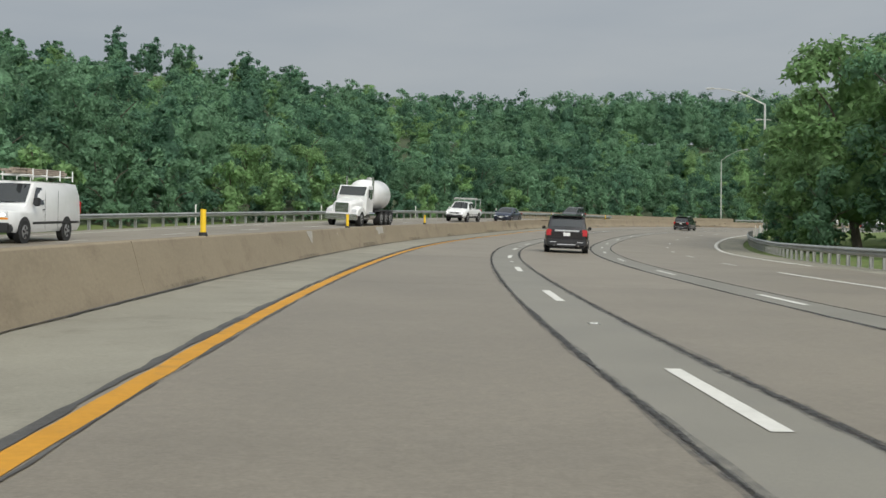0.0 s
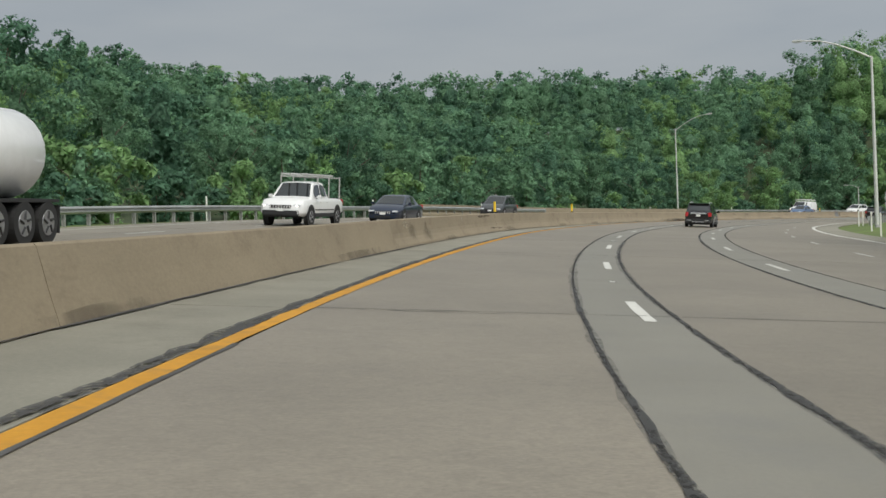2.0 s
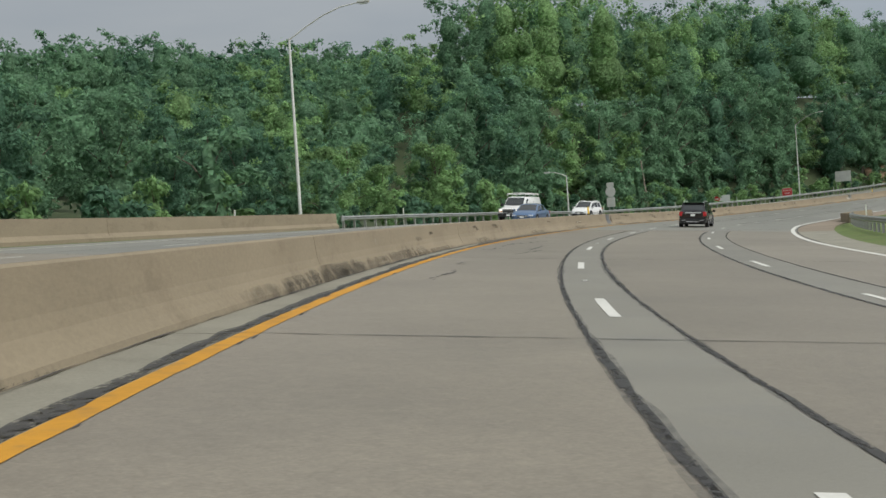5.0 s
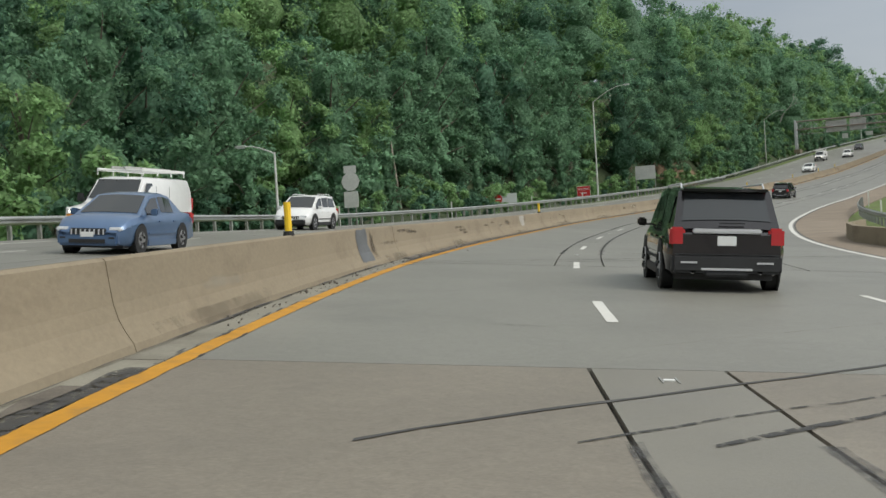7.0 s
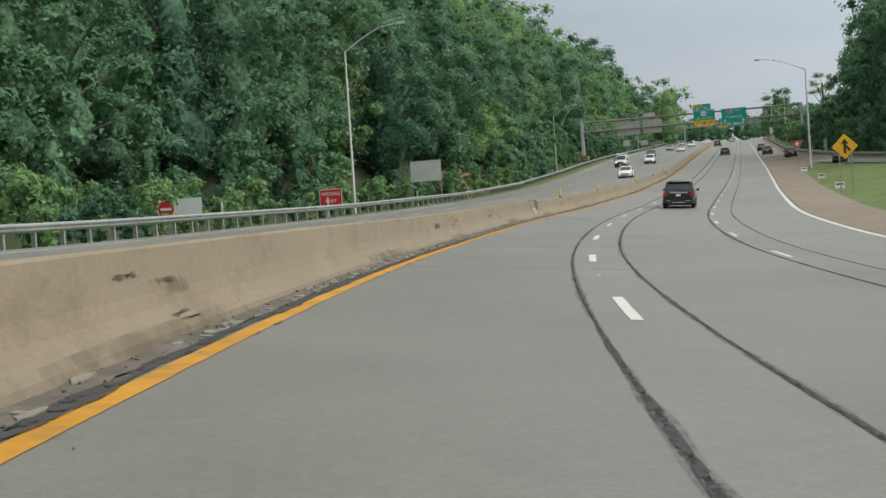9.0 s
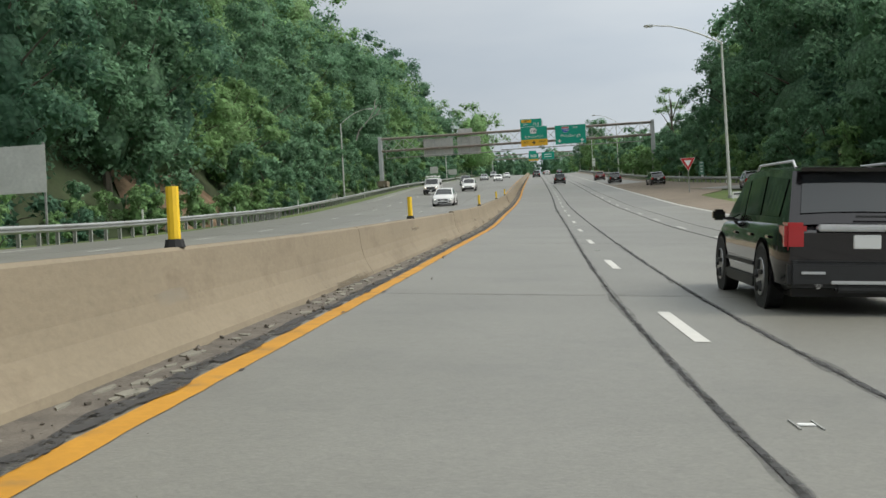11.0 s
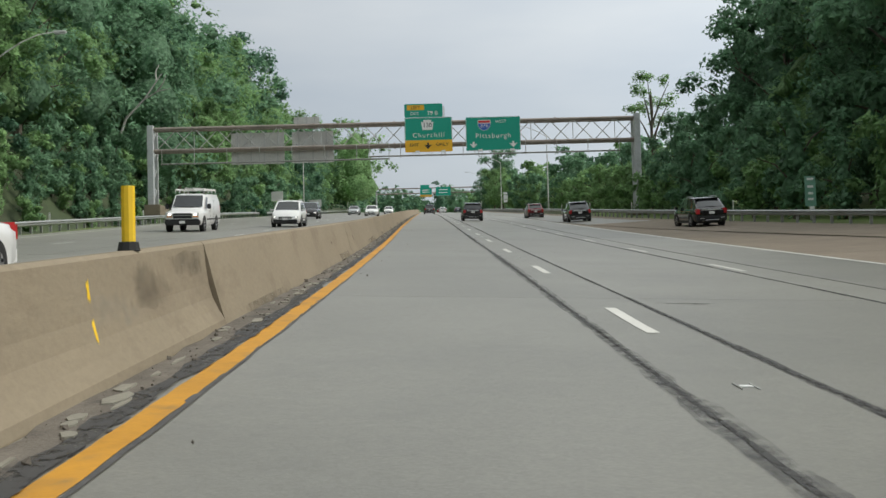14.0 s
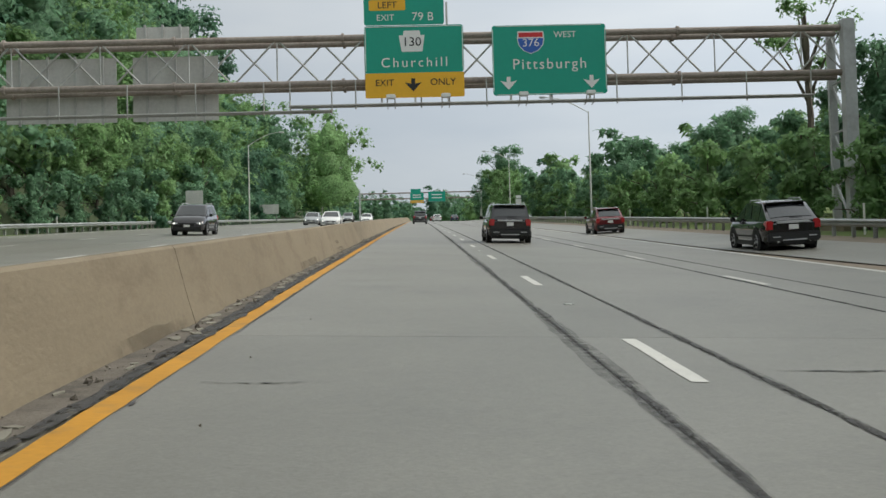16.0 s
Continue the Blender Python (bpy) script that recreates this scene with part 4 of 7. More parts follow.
make_shards("crust", "broken pale concrete crust along the median", "crust", "shoulder", 700, 290, 640,
            lambda rg, s: rg.uniform(float(barrier_toe(s)) + 0.06, float(yellow_at(s)) - 0.24), (0.02, 0.09), (0.05, 0.3), 0.024, 0.02, 41)
make_shards("tar_flake", "dark tar flakes over the worn edge of the yellow line", "tar", "tar", 1300, 20, 640,
            lambda rg, s: float(yellow_at(s)) + rg.normal(-0.125 if rg.random() < 0.8 else 0.11, 0.014), (0.006, 0.028), (0.04, 0.3), 0.0095, 0.003, 42)

# ---- median barrier ----
def face(s):
    """Offsets of the barrier's near face at the heights FACE_Z: a straight batter, or a toe that fades into the stem."""
    return FACE_STRAIGHT if s < 97 or s >= 449 else FACE_TOED


FACE_Z = (0.0, 0.07, 0.18, 0.30, 0.44, 0.60, 0.84)
FACE_STRAIGHT = (0.0, -0.02, -0.055, -0.09, -0.13, -0.17, -0.235)
FACE_TOED = (0.0, -0.015, -0.085, -0.145, -0.185, -0.208, -0.235)
median = thing("median_barrier", "tan stained concrete median barrier with scuffed faces", "barrier", kind="structure")
CUTS = [-40, -10, 18, 41.6, 55, 76, 97, 118, 140, 160, 181, 202, 221, 233.0, 252, 272, 291, 310, 330, 346, 366, 387, 408, 429, 449, 469, 489, 510, 532, 560, 600, 650, 720, 800, 900, 1000]
for a, b in zip(CUTS[:-1], CUTS[1:]):
    tall = 0.87 if a < 387 else 0.92
    near = list(zip(face(a), [z * (tall - 0.03) / 0.84 for z in FACE_Z]))
    PROFILE = [(0.0, -0.1)] + near + [(-0.265, tall), (-0.375, tall)] + [(-0.64 - o, z) for o, z in reversed(near)] + [(-0.64, -0.1)]
    sweep("segment", a + 0.012, b - 0.012, barrier_toe, PROFILE, "barrier", median, step=2.0)


def face_patch(s0, s1, z0, z1, mat, seed, name="patch", taper=0.3):
    """A thin ragged patch on the near face of the barrier."""
    rg = np.random.default_rng(seed)
    n, m = 8, 6
    v = []
    for i in range(n):
        for j in range(m):
            t, u = i / (n - 1), j / (m - 1)
            z = z0 + (z1 - z0) * u
            mid, half = (s0 + s1) / 2, (s1 - s0) / 2 * (1 - taper * (1 - u)) * (1 + rg.normal(0, 0.12))
            s = mid + (2 * t - 1) * half
            zz = z + (rg.normal(0, 0.015) if j in (0, m - 1) else 0)
            o = np.interp(zz, FACE_Z, face(s0)) + 0.007
            p = at(s, float(barrier_toe(s)) + o)
            v.append((p.x, p.y, float(level(s, barrier_toe(s))) + zz))
    f = [(i * m + j, (i + 1) * m + j, (i + 1) * m + j + 1, i * m + j + 1) for i in range(n - 1) for j in range(m - 1)]
    return from_arrays(name, v, f, mat, median)


face_patch(37.0, 38.2, 0.45, 0.84, "patch", 1, taper=0.8)
face_patch(54.0, 56.0, 0.5, 0.84, "patch", 2, taper=0.2)
face_patch(246.9, 248.3, -0.02, 0.85, "rubber", 3, "joint_plate", taper=0.0)
face_patch(248.3, 249.2, 0.0, 0.85, "soot", 4, "spall", taper=0.3)
face_patch(281.0, 282.6, 0.3, 0.84, "patch", 5, taper=0.5)
face_patch(344.6, 345.8, 0.2, 0.5, "patch", 6, taper=0.2)
for k, (s, l, z, tall) in enumerate(((294.0, 0.5, 0.63, 0.025), (295.0, 0.7, 0.52, 0.05), (295.2, 0.45, 0.2, 0.015), (295.5, 0.5, 0.14, 0.015), (322.4, 0.6, 0.55, 0.03), (321.9, 0.5, 0.45, 0.02),
                                     (330.8, 0.5, 0.49, 0.04), (263.5, 1.6, 0.62, 0.05), (264.2, 1.3, 0.5, 0.06), (265.0, 1.0, 0.4, 0.03), (270.8, 0.9, 0.58, 0.04), (272.5, 0.8, 0.66, 0.03),
                                     (205.6, 0.8, 0.64, 0.06), (206.2, 0.5, 0.55, 0.05), (210.5, 1.2, 0.65, 0.06), (211.0, 0.8, 0.56, 0.05), (196.0, 0.5, 0.6, 0.05), (226.6, 0.8, 0.6, 0.04),
                                     (116.3, 0.9, 0.2, 0.05), (118.0, 0.8, 0.16, 0.04), (113.8, 1.3, 0.75, 0.05), (115.4, 1.0, 0.76, 0.04), (463.4, 0.25, 0.55, 0.1), (471.1, 0.12, 0.45, 0.14), (475.0, 0.3, 0.62, 0.06),
                                     (252.8, 1.6, 0.72, 0.05), (254.0, 1.2, 0.66, 0.04), (510.0, 0.4, 0.7, 0.05), (511.5, 0.2, 0.68, 0.07))):
    face_patch(s - 0.6 * l, s + 1.9 * l, z - tall * 0.9, z + tall * 0.9, "soot", 20 + k, "scuff", 0.4)
rk = random.Random(8)
for k in range(9):
    s = 174 + k * 2.1
    face_patch(s, s + rk.uniform(5.0, 7.5), rk.uniform(-0.1, -0.02), rk.uniform(0.2, 0.34), "grime", 200 + k, "scuff", 0.1)
for k in range(18):
    s = 190 + k * 21 + rk.uniform(-8, 8)
    z = rk.uniform(0.3, 0.6)
    face_patch(s, s + rk.uniform(0.8, 3.5), z, z + rk.uniform(0.06, 0.24), rk.choice(("grime", "chalk")), 300 + k, "scuff", 0.2)
for k in range(40):
    s = -10 + k * 14.3 + rk.uniform(-2, 2)
    face_patch(s, s + rk.uniform(4, 9), -0.02, rk.uniform(0.1, 0.2), "grime", 500 + k, "scuff", 0.05)
for s0, s1, z0, z1, mat in ((99.5, 101.2, 0.1, 0.8, "grime"), (101.6, 103.8, 0.05, 0.7, "grime"), (98.6, 100.0, 0.55, 0.84, "chalk"), (276.2, 278.8, 0.42, 0.74, "soot"), (281.5, 283.2, 0.5, 0.82, "grime"), (318.0, 319.6, 0.4, 0.6, "soot")):
    face_patch(s0, s1, z0, z1, mat, int(s0 * 3), "scuff", 0.2)
face_patch(445.4, 447.6, 0.42, 0.82, "grime", 701, "scuff", 0.5)
face_patch(444.6, 446.4, 0.35, 0.62, "chalk", 702, "scuff", 0.4)
face_patch(447.0, 449.4, 0.6, 0.84, "grime", 703, "scuff", 0.3)
for z in (0.6, 0.31):
    face_patch(444.76, 444.82, z, z + 0.14, "post_yellow", 710 + int(z * 10), "paint_tick", 0.0)
# small paint ticks on the face
for k, (s, z) in enumerate(((187.4, 0.5), (330.6, 0.62), (470.2, 0.66), (43.5, 0.6), (110.0, 0.6))):
    face_patch(s, s + 0.05, z, z + 0.17, "patch", 600 + k, "paint_tick", 0.0)


# ---- guardrails ----
WBEAM = [(0.0, 0.0), (0.03, 0.03), (0.08, 0.07), (0.08, 0.11), (0.0, 0.15), (0.0, 0.17), (0.08, 0.21), (0.08, 0.25), (0.03, 0.29), (0.0, 0.32),
         (-0.012, 0.32), (0.016, 0.285), (0.066, 0.25), (0.066, 0.21), (-0.014, 0.17), (-0.014, 0.15), (0.066, 0.11), (0.066, 0.07), (0.016, 0.035), (-0.012, 0.0)]


def post_mesh():
    bm = bmesh.new()
    box(bm, -0.055, 0.055, -0.075, -0.06, -0.3, 0.78)
    box(bm, -0.055, 0.055, 0.06, 0.075, -0.3, 0.78)
    box(bm, -0.006, 0.006, -0.06, 0.06, -0.3, 0.78)
    me = bpy.data.meshes.new("post")
    bm.to_mesh(me)
    bm.free()
    me.materials.append(M["post"])
    return me


POST = post_mesh()


def guardrail(label, s0, s1, line, side, spacing=1.9, z=0.46, limit=300):
    """side: 1 if the beam faces right of the road's line, -1 if it faces left."""
    g = thing("guardrail", label, "guardrail")
    sweep("beam", s0, s1, line, [(side * o, z + h) for o, h in WBEAM], "galv", g, step=1.9 if s1 - s0 < 400 else 2.5)
    n = min(int((s1 - s0) / spacing), limit)
    for i in range(n + 1):
        s = s0 + 0.3 + (s1 - s0 - 0.6) * i / n
        ob = new("post", POST)
        ob.parent = g
        ob.matrix_world = upright(s, float(line(s)) - side * 0.08, 90)
    for s in (s0, s1):
        p = at(s, float(line(s)))
        part("end_shoe", tube(bmesh.new(), p + Vector((0, 0, z - 0.02)), p + Vector((0, 0, z + 0.34)), 0.11, n=12), "galv", g)
    return g


guardrail("long galvanised guardrail with steel posts on the verge", -60, 186, rail_left, 1, 1.9)
guardrail("galvanised guardrail with a blunt concrete start", 233, 438, rail_left, 1, 1.9)
guardrail("galvanised guardrail below the wooded bank", 424, 800, lambda s: rail_left(s) - 1.6, 1, 2.0, limit=190)
guardrail("galvanised guardrail round the wooded corner", -30, 129, table((-30, 14.4), (42, 13.6), (80, 14.8), (110, 14.2), (129, 13.4)), -1, 1.9)
guardrail("galvanised guardrail before the grass gore", 176, 262, table((176, 13.6), (215, 13.2), (262, 12.4)), -1, 1.9)
guardrail("short galvanised guardrail with a turned-down end", 284, 336, table((284, 14.2), (310, 13.6), (336, 12.9)), -1, 1.9)
guardrail("galvanised guardrail outside the entrance ramp", 412, 800, lambda s: RAMP(s) + 4.0, -1, 2.0, limit=190)

# concrete parapet on the far side, and the blunt wall on the near side
parapet = thing("parapet", "tan concrete parapet with a blunt end beside the oncoming lanes", "barrier")
for a, b in ((150, 178), (178.02, 205), (205.02, 232.4)):
    sweep("segment", a, b, lambda s: rail_left(s) - 0.25, [(0.25, -0.1), (0.25, 0.1), (0.1, 0.3), (0.08, 0.95), (-0.16, 0.95), (-0.2, -0.1)], "barrier", parapet)
wall_end = sweep("curved_wall_end", 262, 284, table((262, 12.2), (268, 11.2), (275, 10.8), (280, 11.1), (284, 12.2)),
                 [(-0.15, -0.15), (-0.12, 0.72), (0.12, 0.72), (0.2, -0.15)], "barrier", step=1.0)
tagged(wall_end, "low stained concrete wall that curves round the gore", "barrier")



# recessed lane markers in their milled slots
def stud(s, d):
    m = on_road(s, d)
    t = thing("road_stud", "recessed grey metal lane marker with a white lens", "road stud", m, "studs in the lane line")
    bm = bmesh.new()
    box(bm, -0.14, 0.14, -0.07, -0.058, 0.001, 0.01)
    box(bm, -0.14, 0.14, 0.058, 0.07, 0.001, 0.01)
    part("casting", bm, "post", t)
    part("lens", boxed(-0.03, 0.03, -0.05, 0.05, 0.001, 0.012, 0.004), "sign_white", t)
    return t


for i in range(0, 24):
    e = float(np.interp(i * 2, COUNT_S, COUNT_E))
    stud(e + 4.57, float(lane_at(e + 4.57)) - 0.03)

# a strip of bare brown soil on the cut bank
bank = ribbon("soil_bank", 427, 449, lambda s: rail_left(s) - np.interp(s, [427, 436, 449], [9.5, 13.5, 10.0]), lambda s: rail_left(s) - np.interp(s, [427, 440, 449], [5.5, 4.8, 6.0]), 0.1, "dirt", None, step=0.8, ragged=0.35, seed=17)
tagged(bank, "bare brown soil on the cut bank below the woods", "bank", kind="structure")


# ---- trees ----
def ball():
    """A unit octahedron, and a ball of 32 triangles cut from it."""
    v = [Vector(p) for p in ((1, 0, 0), (0, 1, 0), (-1, 0, 0), (0, -1, 0), (0, 0, 1), (0, 0, -1))]
    f = [(0, 1, 4), (1, 2, 4), (2, 3, 4), (3, 0, 4), (1, 0, 5), (2, 1, 5), (3, 2, 5), (0, 3, 5)]
    mid, out = {}, []

    def half(i, j):
        k = (min(i, j), max(i, j))
        if k not in mid:
            mid[k] = len(v)
            v.append(((v[i] + v[j]) / 2).normalized())
        return mid[k]

    for i, j, k in f:
        a, b, c = half(i, j), half(j, k), half(k, i)
        out += [(i, a, c), (a, j, b), (c, b, k), (a, b, c)]
    p = np.array([tuple(q) for q in v])
    return (p[:6], np.array(f)), (p, np.array(out))


COARSE, FINE = ball()


def unit(v):
    return v / (np.linalg.norm(v, axis=-1, keepdims=True) + 1e-9)


def crown_clumps(rg, height, width, base, lobes, per):
    """Limbs that end in broad lobes, each lobe a heap of leafy clumps: centres, radii and lobe centres."""
    c, r, l = [], [], []
    for i in range(lobes):
        t = (i + rg.uniform(0.15, 0.85)) / lobes
        reach = width * math.sin(math.pi * (0.24 + 0.6 * t)) ** 0.8
        big = width * rg.uniform(0.34, 0.52)
        a = i * 2.4 + rg.uniform(-0.6, 0.6)
        q = max(0.0, reach - big * 0.75) * rg.uniform(0.7, 1.1)
        z = base + 0.5 * big + (height - base - 1.25 * big) * t
        lobe = np.array((q * math.cos(a), q * math.sin(a), z))
        for k in range(per):
            n = rg.normal(0, 1, 3) + np.array((0.5 * math.cos(a), 0.5 * math.sin(a), 0.45))
            n /= np.linalg.norm(n)
            c.append(lobe + n * big * 0.6 * np.array((1, 1, 0.72)))
            r.append(big * rg.uniform(0.32, 0.54))
            l.append(lobe)
    return np.array(c), np.array(r), np.array(l)


def foliage(rg, clumps, count, size, heart=None):
    """The clumps' small lumpy bodies and the leaves that stand off them; heart: (radius, base, top) of the shaded inside."""
    c, r, l = clumps
    ball_v, ball_f = COARSE
    axes = np.outer(r, (1, 1, 0.78))
    pc, pl, weight = c, l, r ** 2
    if heart:
        w, z0, z1 = heart
        hz = np.array([(0, 0, z0 + (z1 - z0) * (0.2 + 0.25 * k)) for k in range(3)])
        ha = np.array([(w * (1 - 0.2 * k), w * (1 - 0.2 * k), 0.24 * (z1 - z0)) for k in range(3)])
        pc, pl = np.concatenate([c, hz]), np.concatenate([l, hz - np.array((0, 0, 0.5))])
        axes = np.concatenate([axes, ha])
        weight = np.concatenate([weight, 0.7 * ha[:, 0] * ha[:, 2]])
    pick = rg.choice(len(pc), count, p=weight / weight.sum())
    n = rg.normal(0, 1, (count, 3))
    n[:, 2] = n[:, 2] * 0.9 + 0.25
    n = unit(n)
    inner = np.where(pick < len(r), 0.5, 0.9)
    pos = pc[pick] + n * axes[pick] * rg.uniform(inner, 1.2)[:, None]
    face = unit(n * 0.7 + np.array([0, 0, 0.45]) + rg.normal(0, 0.42, (count, 3)))
    side = unit(np.cross(face, rg.normal(0, 1, (count, 3))))
    up = np.cross(face, side)
    sz = size * rg.uniform(0.55, 1.35, count)
    a, b = side * (sz * 0.5)[:, None], up * (sz * 0.74)[:, None]
    v = np.stack([pos - b * 0.8 - a * 0.7, pos + a - b * 0.25, pos + b - a * 0.2], 1).reshape(-1, 3)
    f = np.arange(3 * count).reshape(-1, 3)
    # bodies: small knots of twigs and leaves inside each clump
    lump = 0.42 + rg.normal(0, 0.09, (len(r), len(ball_v)))
    body = (ball_v[None] * lump[..., None] * axes[:len(r), None] + c[:, None]).reshape(-1, 3)
    body_f = (ball_f[None] + (np.arange(len(r)) * len(ball_v))[:, None, None]).reshape(-1, 3) + len(v)
    # shading normals follow leaf, clump and lobe, as soft heaps of leaves do
    out = lambda p, q: unit(p - q)
    nv = unit(np.repeat(n * 0.5 + face * 0.6 + out(pc[pick], pl[pick]) * 0.3, 3, 0))
    own = np.repeat(c, len(ball_v), 0)
    nb = unit(out(body, own) * 0.75 + out(own, np.repeat(l, len(ball_v), 0)) * 0.3 + rg.normal(0, 0.25, body.shape))
    vs, fs, ns = [v, body], [f, body_f], [nv, nb]
    if heart:
        at_v = len(v) + len(body)
        heart_v, heart_f = FINE
        for k in range(3):
            p = heart_v * ha[k] * rg.uniform(0.65, 0.95, (len(heart_v), 1)) + hz[k]
            vs.append(p)
            ns.append(heart_v)
            fs.append(heart_f + at_v)
            at_v += len(p)
    return np.concatenate(vs), np.concatenate(fs), np.concatenate(ns)


def leaf_mesh(name, v, f, mat, parent=None, normals=None):
    """A mesh of triangles from arrays."""
    me = bpy.data.meshes.new(name)
    me.vertices.add(len(v))
    me.vertices.foreach_set("co", np.asarray(v, np.float32).ravel())
    me.loops.add(f.size)
    me.loops.foreach_set("vertex_index", f.ravel().astype(np.int32))
    me.polygons.add(len(f))
    me.polygons.foreach_set("loop_start", np.arange(0, f.size, 3, dtype=np.int32))
    me.update(calc_edges=True)
    if normals is not None:
        at_n = me.attributes.new("custom_normal", "FLOAT_VECTOR", "POINT")
        at_n.data.foreach_set("vector", np.asarray(normals, np.float32).ravel())
    me.materials.append(M[mat])
    ob = new(name, me)
    if parent is not None:
        ob.parent = parent
    return ob


def tree(seed, height, width, base, mat, count=2600, size=0.42, name="tree", label="", lobes=11, per=4, heart=True):
    rg = np.random.default_rng(seed)
    root = thing(name, label, "tree" if name == "tree" else name)
    bm = bmesh.new()
    r = 0.018 * height + 0.05
    lean = rg.normal(0, 0.03, 2)
    pts = [Vector((lean[0] * z + 0.1 * math.sin(z), lean[1] * z, z)) for z in np.linspace(-0.4, height * 0.82, 7)]
    path_tube(bm, pts, r, r * 0.25, 6)
    clumps = crown_clumps(rg, height, width, base, lobes, per)
    for lobe in clumps[2][::per]:
        tip = Vector(lobe)
        z = max(base * 0.6, tip.z * 0.7 - 0.5)
        start = Vector((lean[0] * z, lean[1] * z, z))
        mid = (start + tip) / 2 + Vector((0, 0, 0.35))
        path_tube(bm, [start, mid, tip], r * 0.38, r * 0.08, 4)
    part("trunk", bm, "bark", root, smooth=True)
    v, f, nn = foliage(rg, clumps, count, size, ((0.45 if name == "tree" else 0.3) * width, base, height * 0.9) if heart else None)
    leaf_mesh("crown", v, f, mat, root, nn)
    return root


LEAFY = "leafy {} deciduous tree on the wooded roadside bank"
KINDS = [
    tree(1, 15, 5.0, 1.2, "leaf_a", 4300, 0.34, label=LEAFY.format("mid-green"), lobes=12),
    tree(2, 18, 5.8, 1.6, "leaf_c", 4600, 0.35, label=LEAFY.format("tall dark green"), lobes=12),
    tree(3, 12, 4.5, 1.2, "leaf_b", 4100, 0.32, label=LEAFY.format("bright green"), lobes=12),
    tree(4, 16, 6.0, 1.3, "leaf_a", 4700, 0.35, label=LEAFY.format("broad green"), lobes=12),
    tree(5, 20, 5.8, 1.8, "leaf_a", 4700, 0.36, label=LEAFY.format("high dark"), lobes=13),
    tree(6, 21, 5.0, 11.5, "leaf_b", 1500, 0.3, label="thin light green tree with bare limbs over the woods", lobes=7, per=3, heart=False),
]
SHRUBS = [
    tree(11, 4.6, 2.5, 0.2, "leaf_b", 1000, 0.27, "shrub", "dense light green shrub behind the guardrail", 4, 3),
    tree(12, 6.4, 2.8, 0.3, "leaf_a", 1100, 0.29, "shrub", "dense mid-green shrub behind the guardrail", 5, 3),
    tree(13, 3.2, 2.4, 0.0, "leaf_c", 850, 0.27, "shrub", "low dark green shrub on the bank", 4, 3),
]
used = set()


def put(kinds, i, s, d, scale, turn):
    k = kinds[i]
    m = upright(s, d, turn, -0.1) @ Matrix.Scale(scale, 4)
    if (id(kinds), i) not in used:
        used.add((id(kinds), i))
        k.matrix_world = m
        return k
    o = copy_thing(k, m)
    o.matrix_basis = m
    return o


rt = random.Random(21)
# the near edge of the wood beyond the oncoming lanes
s = -20.0
while s < 285:
    put(KINDS, rt.choice((0, 2, 3, 0, 1)), s, float(rail_left(s)) - rt.uniform(11, 20) - (11 if 184 < s < 208 or 250 < s < 285 else 0), rt.uniform(0.5, 0.8) if s < 150 else rt.uniform(0.5, 0.75), rt.uniform(0, 360))
    for k in range(2):
        put(SHRUBS, rt.randrange(3), s + rt.uniform(0, 6), float(rail_left(s)) - rt.uniform(6.5, 11), rt.uniform(0.8, 1.35), rt.uniform(0, 360))
    s += rt.uniform(5.5, 8.5)
while s < 700:
    lim = float(foot_left(s)) - 2.5 + float(np.interp(s, [480, 510, 570, 600], [0, 5.5, 5.5, 0]))
    put(KINDS, rt.choice((0, 1, 3, 4, 2) if s < 440 else (2, 2, 3, 0, 2)), s, float(rail_left(s)) - lim - rt.uniform(4.0, 7.0), rt.uniform(0.95, 1.3) if s < 475 else (rt.uniform(1.15, 1.4) if s < 600 else rt.uniform(0.75, 1.0)), rt.uniform(0, 360))
    for k in range(0 if 426 < s < 446 else 2):
        put(SHRUBS, rt.choice((1, 2, 1, 0)), s + rt.uniform(0, 6), float(rail_left(s)) - lim - rt.uniform(-0.8, 2.5), rt.uniform(0.7, 1.5), rt.uniform(0, 360))
    s += rt.uniform(5.0, 7.5)
# right-hand trees by the first corner
for s, d, k, sc in ((74, 24, 3, 1.0), (82, 21, 2, 1.4), (90, 25, 0, 1.2), (96, 19.5, 2, 1.2), (105, 18.5, 0, 0.9), (114, 18.3, 2, 0.95), (123, 19.5, 0, 0.7), (112, 27, 2, 1.2), (66, 27, 1, 0.95), (58, 25, 3, 0.9), (88, 31, 4, 0.95), (100, 31, 1, 0.9),
                    (116, 33, 0, 0.9), (50, 30, 1, 0.9)):
    put(KINDS, k, s, d, sc, rt.uniform(0, 360))
for s, d, k in ((80, 17.4, 0), (84, 17.6, 1), (88, 17.0, 0), (92, 17.2, 0), (96, 16.8, 2), (101, 17.2, 1), (105, 17.0, 0), (108, 17.5, 2), (76, 18.0, 1), (112, 17.5, 0), (117, 18, 2)):
    put(SHRUBS, k, s, d, rt.uniform(0.7, 1.0), rt.uniform(0, 360))
